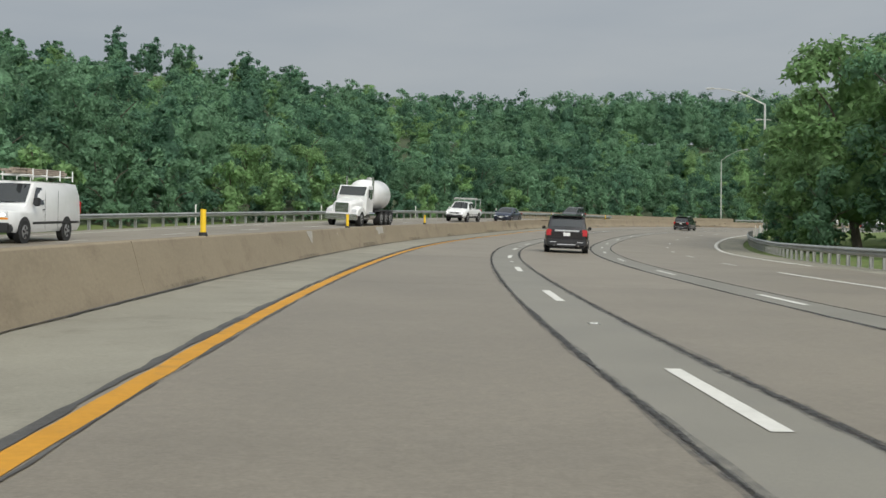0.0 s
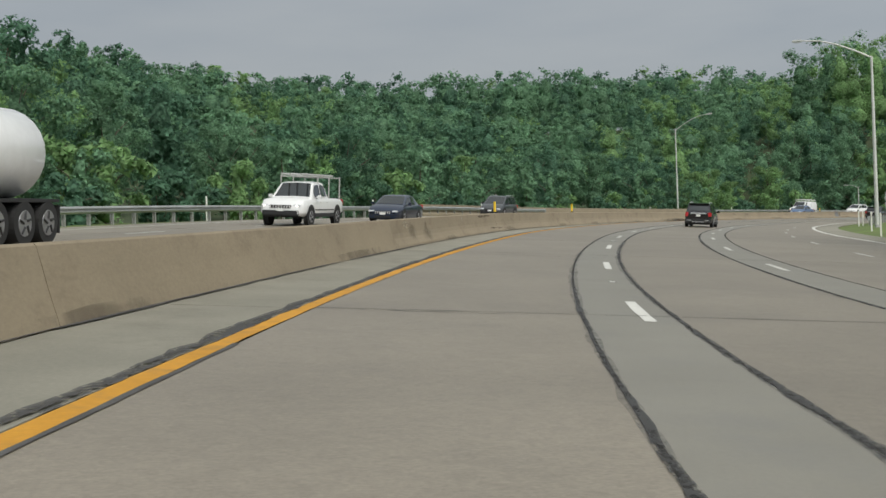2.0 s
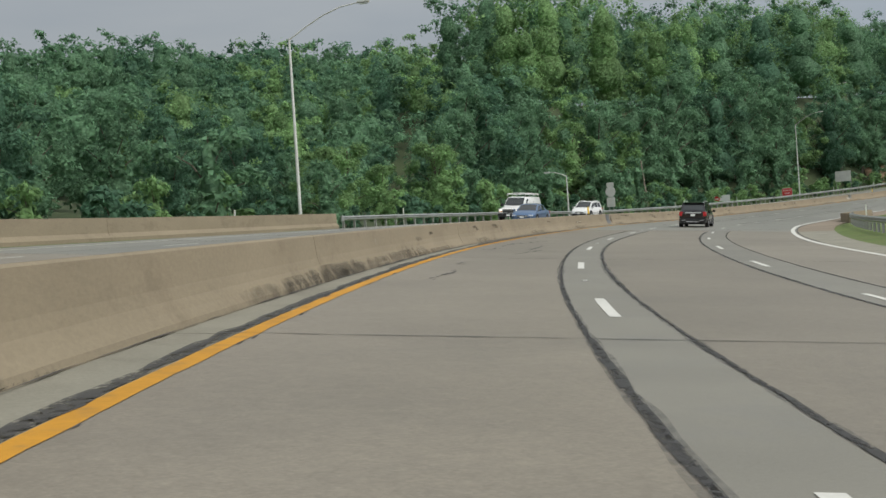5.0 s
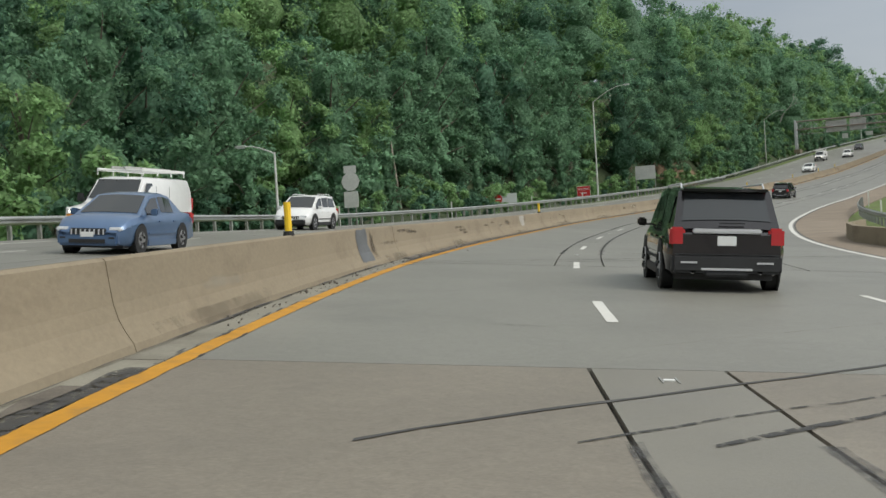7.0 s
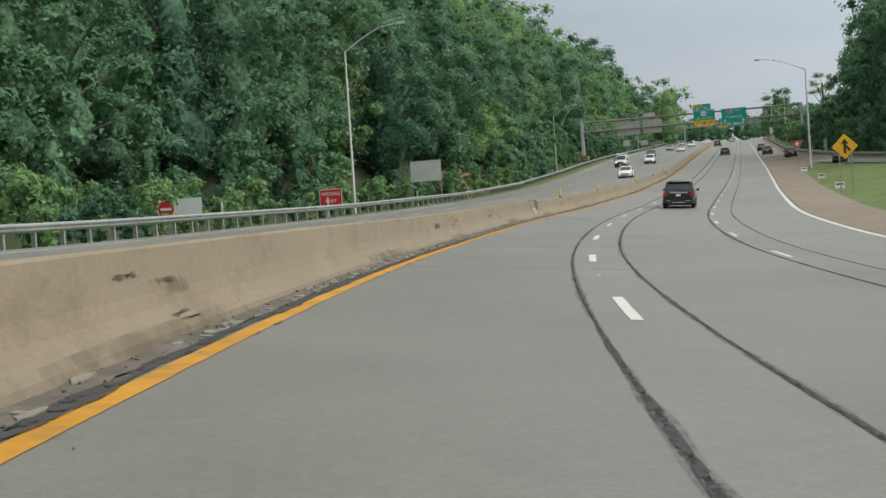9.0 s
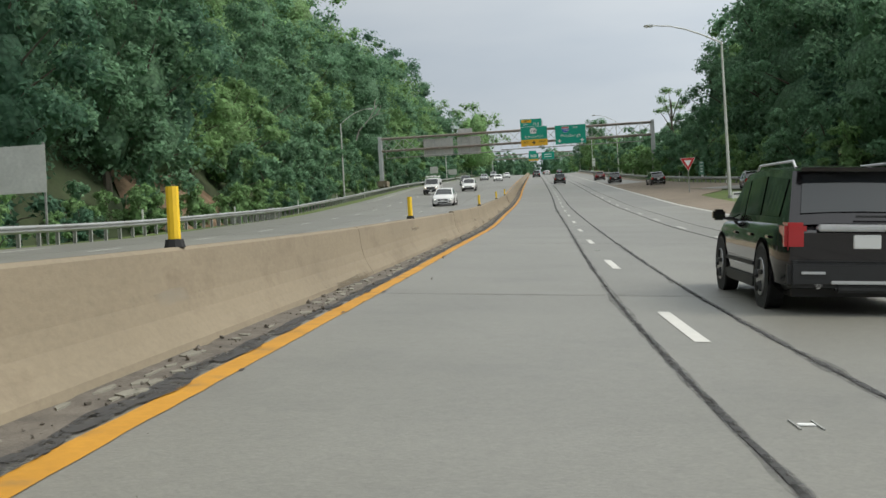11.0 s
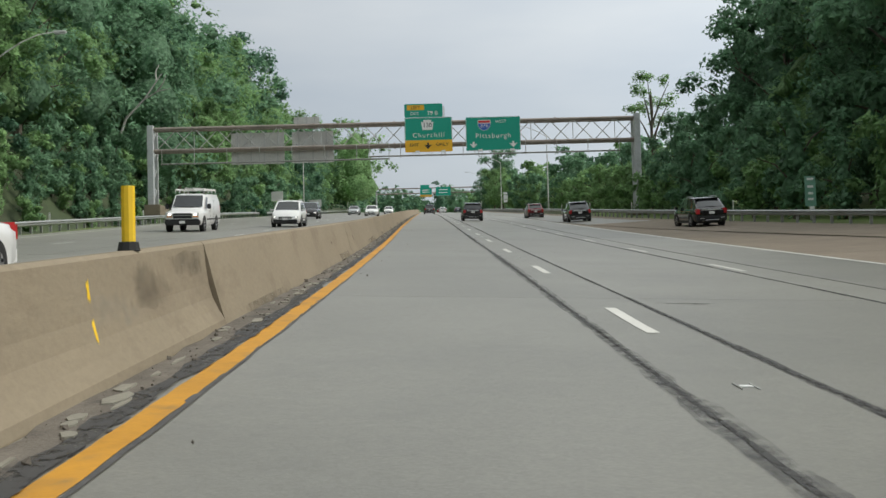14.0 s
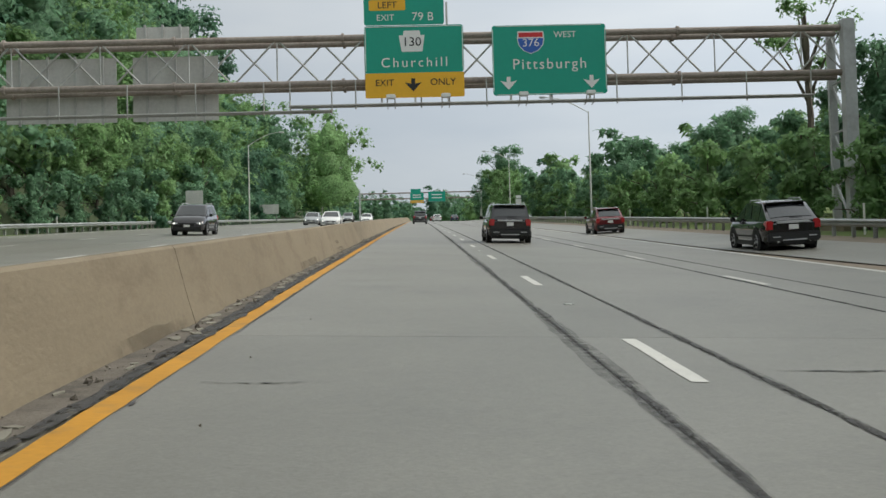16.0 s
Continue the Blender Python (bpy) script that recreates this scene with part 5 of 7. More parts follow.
# right-hand wood outside the ramp; its lighter leaf kinds make up for weak light there
for s in np.arange(440, 760, 6.2):
    s = float(s) + rt.uniform(-2, 2)
    put(KINDS, rt.choice((0, 2, 3, 0)) if s < 556 else rt.choice((2, 0, 2, 3)), s, float(WOOD(s)) + float(np.interp(s, [440, 480, 515, 530, 560, 600], [15, 14.5, 14.5, 16.5, 17, 12])) + rt.uniform(0, 3.5), rt.uniform(1.4, 1.65) if s < 528 else (rt.uniform(0.85, 1.05) if s < 560 else rt.uniform(0.9, 1.1) * float(np.interp(s, [560, 590, 612, 650], [0.85, 0.72, 0.56, 0.5]))), rt.uniform(0, 360))


for s in np.arange(436, 700, 3.0):
    s = float(s) + rt.uniform(-1, 1)
    put(SHRUBS, rt.choice((1, 1, 0, 0)), s, float(RAMP(s)) + rt.uniform(7.5, 14.0), rt.uniform(0.9, 1.5), rt.uniform(0, 360))


def far_wood(name, label, zones, seed, mats=("leaf_a", "leaf_b", "leaf_c"), mix=(0.56, 0.09, 0.35)):
    """Far woods, joined, one mesh a leaf colour."""
    rg = np.random.default_rng(seed)
    got = {m: ([], [], [], 0) for m in mats}
    for s0, s1, d0, d1, gap, h0, h1, count, size in zones:
        for s in np.arange(s0, s1, gap):
            for d in np.arange(d0, d1, gap):
                ss, dd = s + rg.uniform(-0.45, 0.45) * gap, d + rg.uniform(-0.45, 0.45) * gap
                h = rg.uniform(h0, h1)
                w = h * rg.uniform(0.3, 0.42)
                m = mats[int(rg.choice(len(mats), p=mix))]
                v, f, nn = foliage(rg, crown_clumps(rg, h, w, h * 0.1, 7, 3), int(count * 1.35), size, (0.5 * w, h * 0.1, h * 0.85))
                p = np.array(at(ss, dd))
                vs, fs, ns, n = got[m]
                vs.append(v + p)
                fs.append(f + n)
                ns.append(nn)
                got[m] = (vs, fs, ns, n + len(v))
    root = thing(name, label, "woods", kind="stuff")
    for m, (vs, fs, ns, n) in got.items():
        if vs:
            ob = leaf_mesh("canopy", np.concatenate(vs), np.concatenate(fs), m, root, np.concatenate(ns))
            ob["kind"] = "stuff"


far_wood("woods", "dense mixed green woods on the far hillside", [
    (56, 140, -80, -42, 9.0, 11, 16, 900, 0.42),
    (140, 300, -80, -42, 9.0, 8.5, 12, 900, 0.42),
    (105, 290, -190, -80, 12.0, 13, 18, 520, 0.68),
    (290, 345, -190, -80, 12.0, 10, 14, 520, 0.68),
    (180, 262, -350, -190, 16.0, 8, 12, 480, 0.95),
    (262, 300, -350, -190, 16.0, 14, 20, 480, 0.95),
    (300, 330, -350, -190, 16.0, 18, 24, 480, 0.95),
    (330, 480, -350, -190, 16.0, 24, 30, 480, 0.95),
    (350, 480, -190, -140, 13.0, 14, 20, 480, 0.65),
], 5)
far_wood("woods", "steep wooded hillside above the highway", [
    (290, 345, -86, -46, 9.0, 13, 18, 900, 0.44),
    (347, 420, -86, -46, 10.0, 21, 29, 1200, 0.5),
    (328, 426, -66, -44, 5.6, 4.5, 8, 160, 0.45),
    (426, 500, -60, -40, 6.0, 4.5, 8, 160, 0.45),
    (420, 515, -80, -40, 10.0, 22, 30, 1100, 0.5),
    (515, 560, -80, -40, 10.0, 17, 26, 1000, 0.5),
    (560, 680, -80, -38, 10.0, 23, 30, 600, 0.6),
    (572, 640, -38, -35, 10.0, 26, 30, 1300, 0.5),
    (640, 678, -37, -34, 9.0, 26, 30, 1300, 0.5),
    (680, 760, -60, -30, 12.0, 15, 20, 600, 0.6),
    (760, 812, -60, -26, 11.0, 27, 31, 600, 0.7),
    (345, 400, -140, -86, 12.0, 12, 17, 420, 0.7),
    (400, 640, -120, -86, 15.0, 16, 24, 350, 0.9),
    (815, 1000, -80, -30, 16.0, 17, 22, 350, 1.0),
], 6, mix=(0.55, 0.35, 0.1))
# leaf mix leans to the lighter colours to brighten this backlit wood
far_wood("woods", "dark green woods beyond the entrance ramp", [
    (450, 530, 36, 75, 9.0, 26, 33, 800, 0.5),
    (530, 562, 33, 70, 9.0, 26, 32, 700, 0.55),
    (70, 130, 34, 60, 9.0, 13, 17, 700, 0.44),
], 7, mix=(0.6, 0.3, 0.1))
far_wood("woods", "light green roadside woods beyond the gantry", [
    (575, 640, 31, 60, 9.5, 7, 10, 550, 0.5),
    (640, 1000, 26, 52, 13.0, 9, 14, 350, 0.8),
], 9, mix=(0.4, 0.5, 0.1))
far_wood("woods", "distant hazy trees at the end of the straight", [
    (1000, 1300, -60, 60, 24.0, 14, 20, 220, 1.3),
], 8)

# tall trees at the edge of the wood beside the ramp, and a clump far along the road
for s, d, k in ((496, 34.5, 1.6), (506, 33.8, 1.6), (516, 33.4, 1.55), (527, 33.8, 1.45), (538, 35.0, 1.35), (547, 32.5, 1.25), (556, 31.5, 1.2)):
    put(KINDS, 4, s, d, k, 37 * s)
put(KINDS, 5, 574, 25.0, 0.85, 15)
for s, d, k in ((681, -45, 1.7), (691, -44.0, 1.8), (701, -45.0, 1.75)):
    put(KINDS, 1, s, d, k, 29 * s)
put(KINDS, 3, 833, 23.0, 1.5, 15)
for s, d, i, k in ((800, 22.0, 2, 1.2), (816, 20.0, 2, 1.35), (846, 25.5, 0, 1.3), (864, 20.0, 0, 1.2)):
    put(KINDS, i, s, d, k, 53 * s)
# bright trees that stand out in front of the wood
for s, d, i, k in ((200, -38.5, 2, 0.74), (259, -35.0, 2, 0.72), (265, -36.5, 2, 0.8), (271, -35.5, 2, 0.66), (246, -46.0, 2, 0.9), (562, 29.5, 0, 0.92), (567, 27.0, 0, 0.82), (622, 21.5, 2, 0.5), (631, 23.0, 2, 0.54), (640, 22.0, 2, 0.5)):
    put(KINDS, i, s, d, k, 71 * s)
# a bleached dead tree among the leaves
dead = thing("dead_tree", "bleached leafless tree leaning out of the woods", "tree", upright(562.5, -37.2))
bm = bmesh.new()
path_tube(bm, [Vector(p) for p in ((0, 0, -0.3), (0.4, 0, 4), (1.6, 0.2, 7.5), (3.6, 0.3, 9.6), (5.6, 0.2, 12.4))], 0.2, 0.06, 7)
part("trunk", bm, "dead_wood", dead, smooth=True)
for pts in (((3.6, 0.3, 9.6), (5.2, -0.4, 10.3), (6.8, -0.6, 10.6)), ((5.0, 0.25, 11.6), (4.8, 0.8, 12.8), (5.1, 1.2, 13.6)), ((5.2, -0.4, 10.3), (6.0, -0.8, 11.2), (6.3, -0.9, 12.0))):
    part("limb", path_tube(bmesh.new(), [Vector(p) for p in pts], 0.1, 0.03, 5), "dead_wood", dead, smooth=True)

# light green vines and brush on the verge below the hillside
for s in np.arange(312, 470, 3.4):
    s = float(s) + rt.uniform(-1.2, 1.2)
    put(SHRUBS, rt.choice((0, 0, 2)), s, float(rail_left(s)) - rt.uniform(5.5, 10.0) * (1.0 if s < 425 else 0.6), rt.uniform(0.5, 0.95), rt.uniform(0, 360))
# brush at the foot of the bank behind the gantry
for s in np.arange(492, 590, 2.6):
    s = float(s) + rt.uniform(-1, 1)
    put(SHRUBS, rt.choice((0, 0, 1)), s, float(rail_left(s)) - rt.uniform(7.0, 10.5), rt.uniform(0.5, 0.95), rt.uniform(0, 360))


# ---- overhead sign gantry ----
def flat(name, pts, mat, parent, x=0.0, z=0.0, y=0.0, thick=0.01, label=""):
    bm = plate(bmesh.new(), pts, thick)
    bmesh.ops.translate(bm, vec=(x, y, z), verts=bm.verts)
    return part(name, bm, mat, parent, label)


def down_arrow(parent, x, z, y, k, mat):
    pts = [(-0.1, 0.32), (0.1, 0.32), (0.1, 0.05), (0.42, 0.12), (0.0, -0.34), (-0.42, 0.12), (-0.1, 0.05)]
    flat("arrow", [(a * k, b * k) for a, b in pts], mat, parent, x, z, y, 0.006)


def sign_lamp(parent, x, z):
    bm = boxed(x - 0.22, x + 0.22, -0.75, -0.42, z, z + 0.2, 0.03)
    part("sign_lamp", bm, "sign_white", parent)
    bm = bmesh.new()
    for o in (-0.18, 0.18):
        tube(bm, (x + o, -0.5, z), (x + o, -0.3, z - 0.3), 0.025, n=6)
        tube(bm, (x + o, -0.3, z - 0.3), (x + o, 0.4, z - 0.3), 0.025, n=6)
    part("lamp_bracket", bm, "post", parent)


def exit_sign(m):
    t = thing("exit_sign", "green overhead exit sign with an amber exit-only panel", "road sign", m)
    flat("green_panel", rounded(4.75, 2.3, 0.14), "green", t, 0, 1.15 + 1.2)
    flat("amber_panel", rounded(4.75, 1.2, 0.08), "sign_yellow", t, 0, 0.6, -0.004)
    flat("border", [(-2.3, 0.015), (2.3, 0.015), (2.3, -0.015), (-2.3, -0.015)], "sign_white", t, 0, 3.44, -0.008, 0.006)
    for sx in (-2.33, 2.33):
        flat("border", [(-0.015, -1.05), (0.015, -1.05), (0.015, 1.05), (-0.015, 1.05)], "sign_white", t, sx, 2.35, -0.008, 0.006)
    shield = [(-0.62, 0.3), (-0.42, 0.3), (-0.38, 0.52), (0.38, 0.52), (0.42, 0.3), (0.62, 0.3), (0.5, -0.5), (-0.5, -0.5)]
    flat("route_shield", shield, "sign_white", t, -0.1, 2.72, -0.012, 0.008)
    lettering("130", 0.62, -0.1, 2.68, -0.016, "sign_black", t)
    lettering("Churchill", 0.66, 0.0, 1.68, -0.012, "sign_white", t, spread=1.3)
    lettering("EXIT", 0.44, -1.45, 0.72, -0.012, "sign_black", t)
    lettering("ONLY", 0.46, 1.35, 0.72, -0.012, "sign_black", t)
    down_arrow(t, -0.08, 0.62, -0.014, 0.95, "sign_black")
    tab = flat("exit_tab", rounded(3.85, 1.35, 0.12), "green", t, -0.45, 4.2)
    flat("left_plate", rounded(1.75, 0.52, 0.06), "sign_yellow", tab, -1.25, 4.5, -0.006, 0.008)
    lettering("LEFT", 0.46, -1.25, 4.49, -0.012, "sign_black", tab)
    lettering("EXIT", 0.42, -1.35, 3.88, -0.008, "sign_white", tab)
    lettering("79 B", 0.58, 0.45, 3.9, -0.008, "sign_white", tab)
    bm = bmesh.new()
    for x in (-1.6, 0.0, 1.6):
        box(bm, x - 0.05, x + 0.05, 0.02, 0.14, -0.2, 4.6)
    part("back_rib", bm, "sign_back", t)
    sign_lamp(t, -1.15, -0.15)
    sign_lamp(t, 1.45, -0.15)
    return t


def route_sign(m):
    t = thing("route_sign", "green overhead route sign with a blue shield and arrows", "road sign", m)
    flat("green_panel", rounded(5.5, 3.4, 0.16), "green", t, 0, 1.7)
    for z in (0.04, 3.36):
        flat("border", [(-2.55, 0.015), (2.55, 0.015), (2.55, -0.015), (-2.55, -0.015)], "sign_white", t, 0, z, -0.008, 0.006)
    for sx in (-2.71, 2.71):
        flat("border", [(-0.015, -1.5), (0.015, -1.5), (0.015, 1.5), (-0.015, 1.5)], "sign_white", t, sx, 1.7, -0.008, 0.006)
    body = [(-0.62, 0.2), (-0.56, -0.12), (-0.34, -0.38), (0.0, -0.52), (0.34, -0.38), (0.56, -0.12), (0.62, 0.2)]
    flat("shield_border", [(x * 1.06, z * 1.06) for x, z in body] + [(0.62, 0.55), (-0.62, 0.55)], "sign_white", t, -0.88, 2.55, -0.010, 0.006)
    flat("shield", body, "sign_blue", t, -0.88, 2.55, -0.016, 0.006)
    flat("shield_crown", [(-0.58, 0.26), (0.58, 0.26), (0.58, 0.48), (-0.58, 0.48)], "sign_red", t, -0.88, 2.55, -0.016, 0.006)
    lettering("376", 0.56, -0.88, 2.52, -0.022, "sign_white", t)
    lettering("WEST", 0.42, 0.78, 2.9, -0.012, "sign_white", t)
    lettering("Pittsburgh", 0.72, 0.0, 1.48, -0.012, "sign_white", t, spread=1.2)
    down_arrow(t, -2.0, 0.6, -0.012, 0.95, "sign_white")
    down_arrow(t, 2.0, 0.6, -0.012, 0.95, "sign_white")
    bm = bmesh.new()
    for x in (-1.9, 0.0, 1.9):
        box(bm, x - 0.05, x + 0.05, 0.02, 0.14, -0.2, 3.4)
    part("back_rib", bm, "sign_back", t)
    sign_lamp(t, -1.35, -0.15)
    sign_lamp(t, 1.85, -0.15)
    return t


def gantry(s, d0, d1, top, low, base0, base1, label, walkways):
    """A box truss on two uprights; x runs across the road, heights are of the world."""
    yaw = math.degrees(float(np.interp(s, _s, _yaw)))
    o = at(s, 0.0)
    g = thing("sign_gantry", label, "gantry", pose(o.x, o.y, 0, 0, 0, yaw))
    for y in (-0.5, 0.7):
        for z in (top, low):
            bm = tube(bmesh.new(), (d0, y, z), (d1, y, z), 0.16, n=14)
            for k in range(1, 6):
                x = d0 + (d1 - d0) * k / 6
                tube(bm, (x - 0.06, y, z), (x + 0.06, y, z), 0.24, n=12)
            part("chord", bm, "rust", g, smooth=False)
    n = int((d1 - d0) / 2.1)
    step = (d1 - d0) / n
    for y in (-0.5, 0.7):
        for i in range(n):
            x = d0 + i * step
            a, b = ((low, top) if (i + (y > 0)) % 2 else (top, low))
            part("brace", tube(bmesh.new(), (x, y, a), (x + step, y, b), 0.05, n=6), "truss", g)
    for i in range(0, n + 1, 2):
        x = d0 + i * step
        part("strut", tube(bmesh.new(), (x, -0.5, low), (x, -0.5, top), 0.035, n=6), "truss", g)
        part("strut", tube(bmesh.new(), (x, -0.5, top), (x, 0.7, top), 0.035, n=6), "truss", g)
    for d, base, out in ((d0, base0, -1), (d1, base1, 1)):
        bm = bmesh.new()
        box(bm, d + out * 0.1 - 0.29, d + out * 0.1 + 0.29, -0.95, -0.35, base - 0.3, top + 0.35, 0.02)
        part("upright", bm, "grey_steel", g)
        bm = bmesh.new()
        box(bm, d + out * 0.1 - 0.2, d + out * 0.1 + 0.2, 1.45, 1.72, base - 0.3, top + 0.2, 0.02)
        part("upright", bm, "grey_steel", g)
        h = (top - base) / 4
        for k in range(4):
            z = base + h * k
            part("lacing", tube(bmesh.new(), (d + out * 0.1, -0.5, z), (d + out * 0.1, 1.58, z + h), 0.07, n=6), "grey_steel", g)
            part("lacing", tube(bmesh.new(), (d + out * 0.1, -0.5, z + h), (d + out * 0.1, 1.58, z + h), 0.05, n=6), "grey_steel", g)
        part("base_block", boxed(d - 0.7, d + 0.9, -1.3, 2.5, base - 0.8, base + 0.25, 0.04), "barrier", g, "concrete footing")
    for x0, x1, z in walkways:
        bm = bmesh.new()
        tube(bm, (x0, -0.95, z), (x1, -0.95, z), 0.06, n=8)
        tube(bm, (x0, -0.6, z), (x1, -0.6, z), 0.06, n=8)
        part("walkway_rail", bm, "post", g)
        k = int((x1 - x0) / 2.9)
        for i in range(k + 1):
            x = x0 + (x1 - x0) * i / k
            bm = tube(bmesh.new(), (x, -0.66, z - 0.15), (x, -0.66, low + 0.1), 0.035, n=6)
            tube(bm, (x, -0.66, z), (x, -1.15, z + 0.02), 0.03, n=6)
            part("hanger", bm, "truss", g)
    return g


G = at(551.5, 0.0)
g_yaw = math.degrees(float(np.interp(551.5, _s, _yaw)))
gantry(551.5, -30.0, 18.75, 34.2, 32.0, 26.3, float(level(551.5, 18.6)), "rusty tubular sign gantry across both carriageways", ((-29.0, -6.2, 30.6), (-8.2, 17.0, 30.85)))


def on_gantry(d, z, y, turn=0.0):
    return pose(G.x, G.y, 0, 0, 0, g_yaw) @ pose(d, y, z, 0, 0, turn)


exit_sign(on_gantry(-2.19, 31.17, -0.85))
route_sign(on_gantry(4.31, 31.16, -0.85))


def back_panel(w, h, m, label, ribs=3):
    t = thing("bare_sign", label, "road sign", m)
    part("panel", boxed(-w / 2, w / 2, -0.01, 0.01, 0, h, 0), "sign_back", t)
    for i in range(ribs):
        x = -w / 2 + w * (i + 0.5) / ribs
        part("rib", boxed(x - 0.06, x + 0.06, -0.1, -0.012, -0.1, h + 0.1, 0.01), "truss", t)
    return t


back_panel(5.4, 3.2, on_gantry(-19.6, 30.6, 1.0), "bare back of an overhead sign for the oncoming lanes", 4)
back_panel(4.2, 3.2, on_gantry(-14.0, 30.6, 1.0), "bare back of an overhead sign for the oncoming lanes", 3)
back_panel(2.6, 1.0, on_gantry(-14.6, 34.3, 1.0), "bare back of an exit tab for the oncoming lanes", 3)

# the second gantry, far up the road
F = at(885, 0.0)
fz = F.z
gantry(885, -22, 19.0, fz + 10.6, fz + 8.6, fz + 0.5, fz + 0.4, "distant sign gantry across the highway", ((-8, 10, fz + 7.4),))
f_yaw = math.degrees(float(np.interp(885, _s, _yaw)))


def far_sign(d, w, h, z, mat, extra):
    t = thing("overhead_sign", "distant green overhead sign with plain bars of lettering", "road sign", pose(F.x, F.y, 0, 0, 0, f_yaw) @ pose(d, -0.85, fz + z))
    flat("panel", rounded(w, h, 0.15), mat, t, 0, h / 2)
    for k in range(2):
        flat("lettering_bar", rounded(w * 0.6, 0.32, 0.05), "sign_white", t, 0, h * (0.4 + 0.3 * k), -0.008, 0.006)
    if extra:
        flat("amber_panel", rounded(w, 0.9, 0.08), "sign_yellow", t, 0, -0.45, 0)
        flat("exit_tab", rounded(w * 0.75, 1.3, 0.1), "green", t, -0.4, h + 0.66, 0)


far_sign(-2.6, 4.6, 2.6, 7.9, "green", True)
far_sign(4.2, 5.8, 3.6, 7.2, "green", False)


# ---- light poles ----
def light_pole(s, d, height, arm, label, base_z=None, mat="pole", radius=0.13, rise=1.9):
    """arm: metres that it reaches to the right of the road's line (negative: left)."""
    t = thing("street_lamp", label, "street lamp", upright(s, d))
    part("pole", tube(bmesh.new(), (0, 0, -0.5), (0, 0, height), radius, radius * 0.55, 12), mat, t)
    part("base_plate", tube(bmesh.new(), (0, 0, -0.4), (0, 0, 0.16), 0.24, 0.2, 12), "post", t)
    pts = [Vector((arm * u, 0, height - 0.1 + rise * math.sin(u * math.pi / 2))) for u in (0, 0.25, 0.5, 0.75, 1.0)]
    part("arm", path_tube(bmesh.new(), pts, radius * 0.45, radius * 0.3, 8), mat, t)
    sg = 1 if arm > 0 else -1
    e = pts[-1]
    bm = boxed(-0.42, 0.42, -0.17, 0.17, -0.09, 0.1, 0.06)
    bmesh.ops.translate(bm, vec=(e.x + sg * 0.38, 0, e.z), verts=bm.verts)
    lum = part("luminaire", bm, "pole", t)
    part("lens", boxed(e.x + sg * 0.36 - 0.28, e.x + sg * 0.36 + 0.28, -0.13, 0.13, e.z - 0.13, e.z - 0.07, 0.02), "lens_clear", lum)
    return t


TALL = "tall aluminium street lamp"
light_pole(231, -22.4, 13.0, 5.0, TALL + " behind the parapet")
light_pole(125, 15.0, 14.0, -5.2, TALL + " beside the guardrail", radius=0.17)
light_pole(166, 14.6, 14.0, -5.4, TALL + " on the grass gore", radius=0.17)
light_pole(301, -27.5, 6.2, -2.4, "short street lamp with a side arm below the trees", rise=0.7)
light_pole(375, -25.1, 13.8, 4.5, TALL + " behind the guardrail")
light_pole(447, 14.6, 13.6, -5.8, TALL + " on the grass island", radius=0.16)
light_pole(508.5, -29.9, 34.0 - 1.8 - float(level(508.5, -29.9)), 4.0, TALL + " among the trees")
light_pole(428, -41, 9.5, 4.2, TALL + " among the trees")
light_pole(630, 18.2, 13.0, -5.0, TALL + " behind the guardrail")
light_pole(664, -27.0, 11.8, 4.5, TALL + " beside the oncoming lanes")
light_pole(790, -27.0, 12, 4.5, TALL + " beside the oncoming lanes")
light_pole(740, 17.5, 13, -5.0, TALL + " behind the guardrail")
light_pole(850, 17.5, 13, -5.0, TALL + " behind the guardrail")

wood = thing("utility_pole", "leaning grey wooden utility pole below the woods", "utility pole", upright(345, -38.6) @ pose(0, 0, 0, 0, -6, 0))
part("pole", tube(bmesh.new(), (0, 0, -0.6), (0, 0, 9.4), 0.16, 0.11, 10), "wood_pole", wood)
bm = bmesh.new()
tube(bm, (0, 0, 6.4), (-16, -3, 3.2), 0.02, n=5)
part("cable", bm, "plastic", wood)


# ---- signs on posts ----
def sign_on_posts(name, label, s, d, panels, posts, turn=0.0, h=0.0, post_mat="post"):
    """panels: (outline, x, z, colour). posts: (x, top)."""
    t = thing(name, label, "road sign", upright(s, d, turn, h))
    for k, (pts, x, z, mat) in enumerate(panels):
        flat("panel", pts, mat, t, x, z, -0.03 - 0.006 * k, 0.008)
    for x, z in posts:
        part("post", boxed(x - 0.045, x + 0.045, -0.015, 0.06, -0.4, z, 0.01), post_mat, t)
    return t


def rect(w, h):
    return [(-w / 2, -h / 2), (w / 2, -h / 2), (w / 2, h / 2), (-w / 2, h / 2)]


def ring(r, n=20):
    return [(r * math.cos(2 * math.pi * i / n), r * math.sin(2 * math.pi * i / n)) for i in range(n)]


def wrong_way(s, d, z, k=1.0):
    t = sign_on_posts("wrong_way_sign", "red and white wrong way sign on a steel post", s, d,
                      [(rounded(2.0 * k, 1.45 * k, 0.1), 0, z, "sign_white"), (rounded(1.9 * k, 1.35 * k, 0.09), 0, z, "sign_red")], [(-0.5 * k, z), (0.5 * k, z)])
    lettering("WRONG", 0.43 * k, 0, z + 0.3 * k, -0.05, "sign_white", t)
    lettering("WAY", 0.43 * k, 0, z - 0.3 * k, -0.05, "sign_white", t)
    return t


wrong_way(370.8, -25.6, 1.75, 0.95)
wrong_way(367, -38.5, 1.7, 0.95)
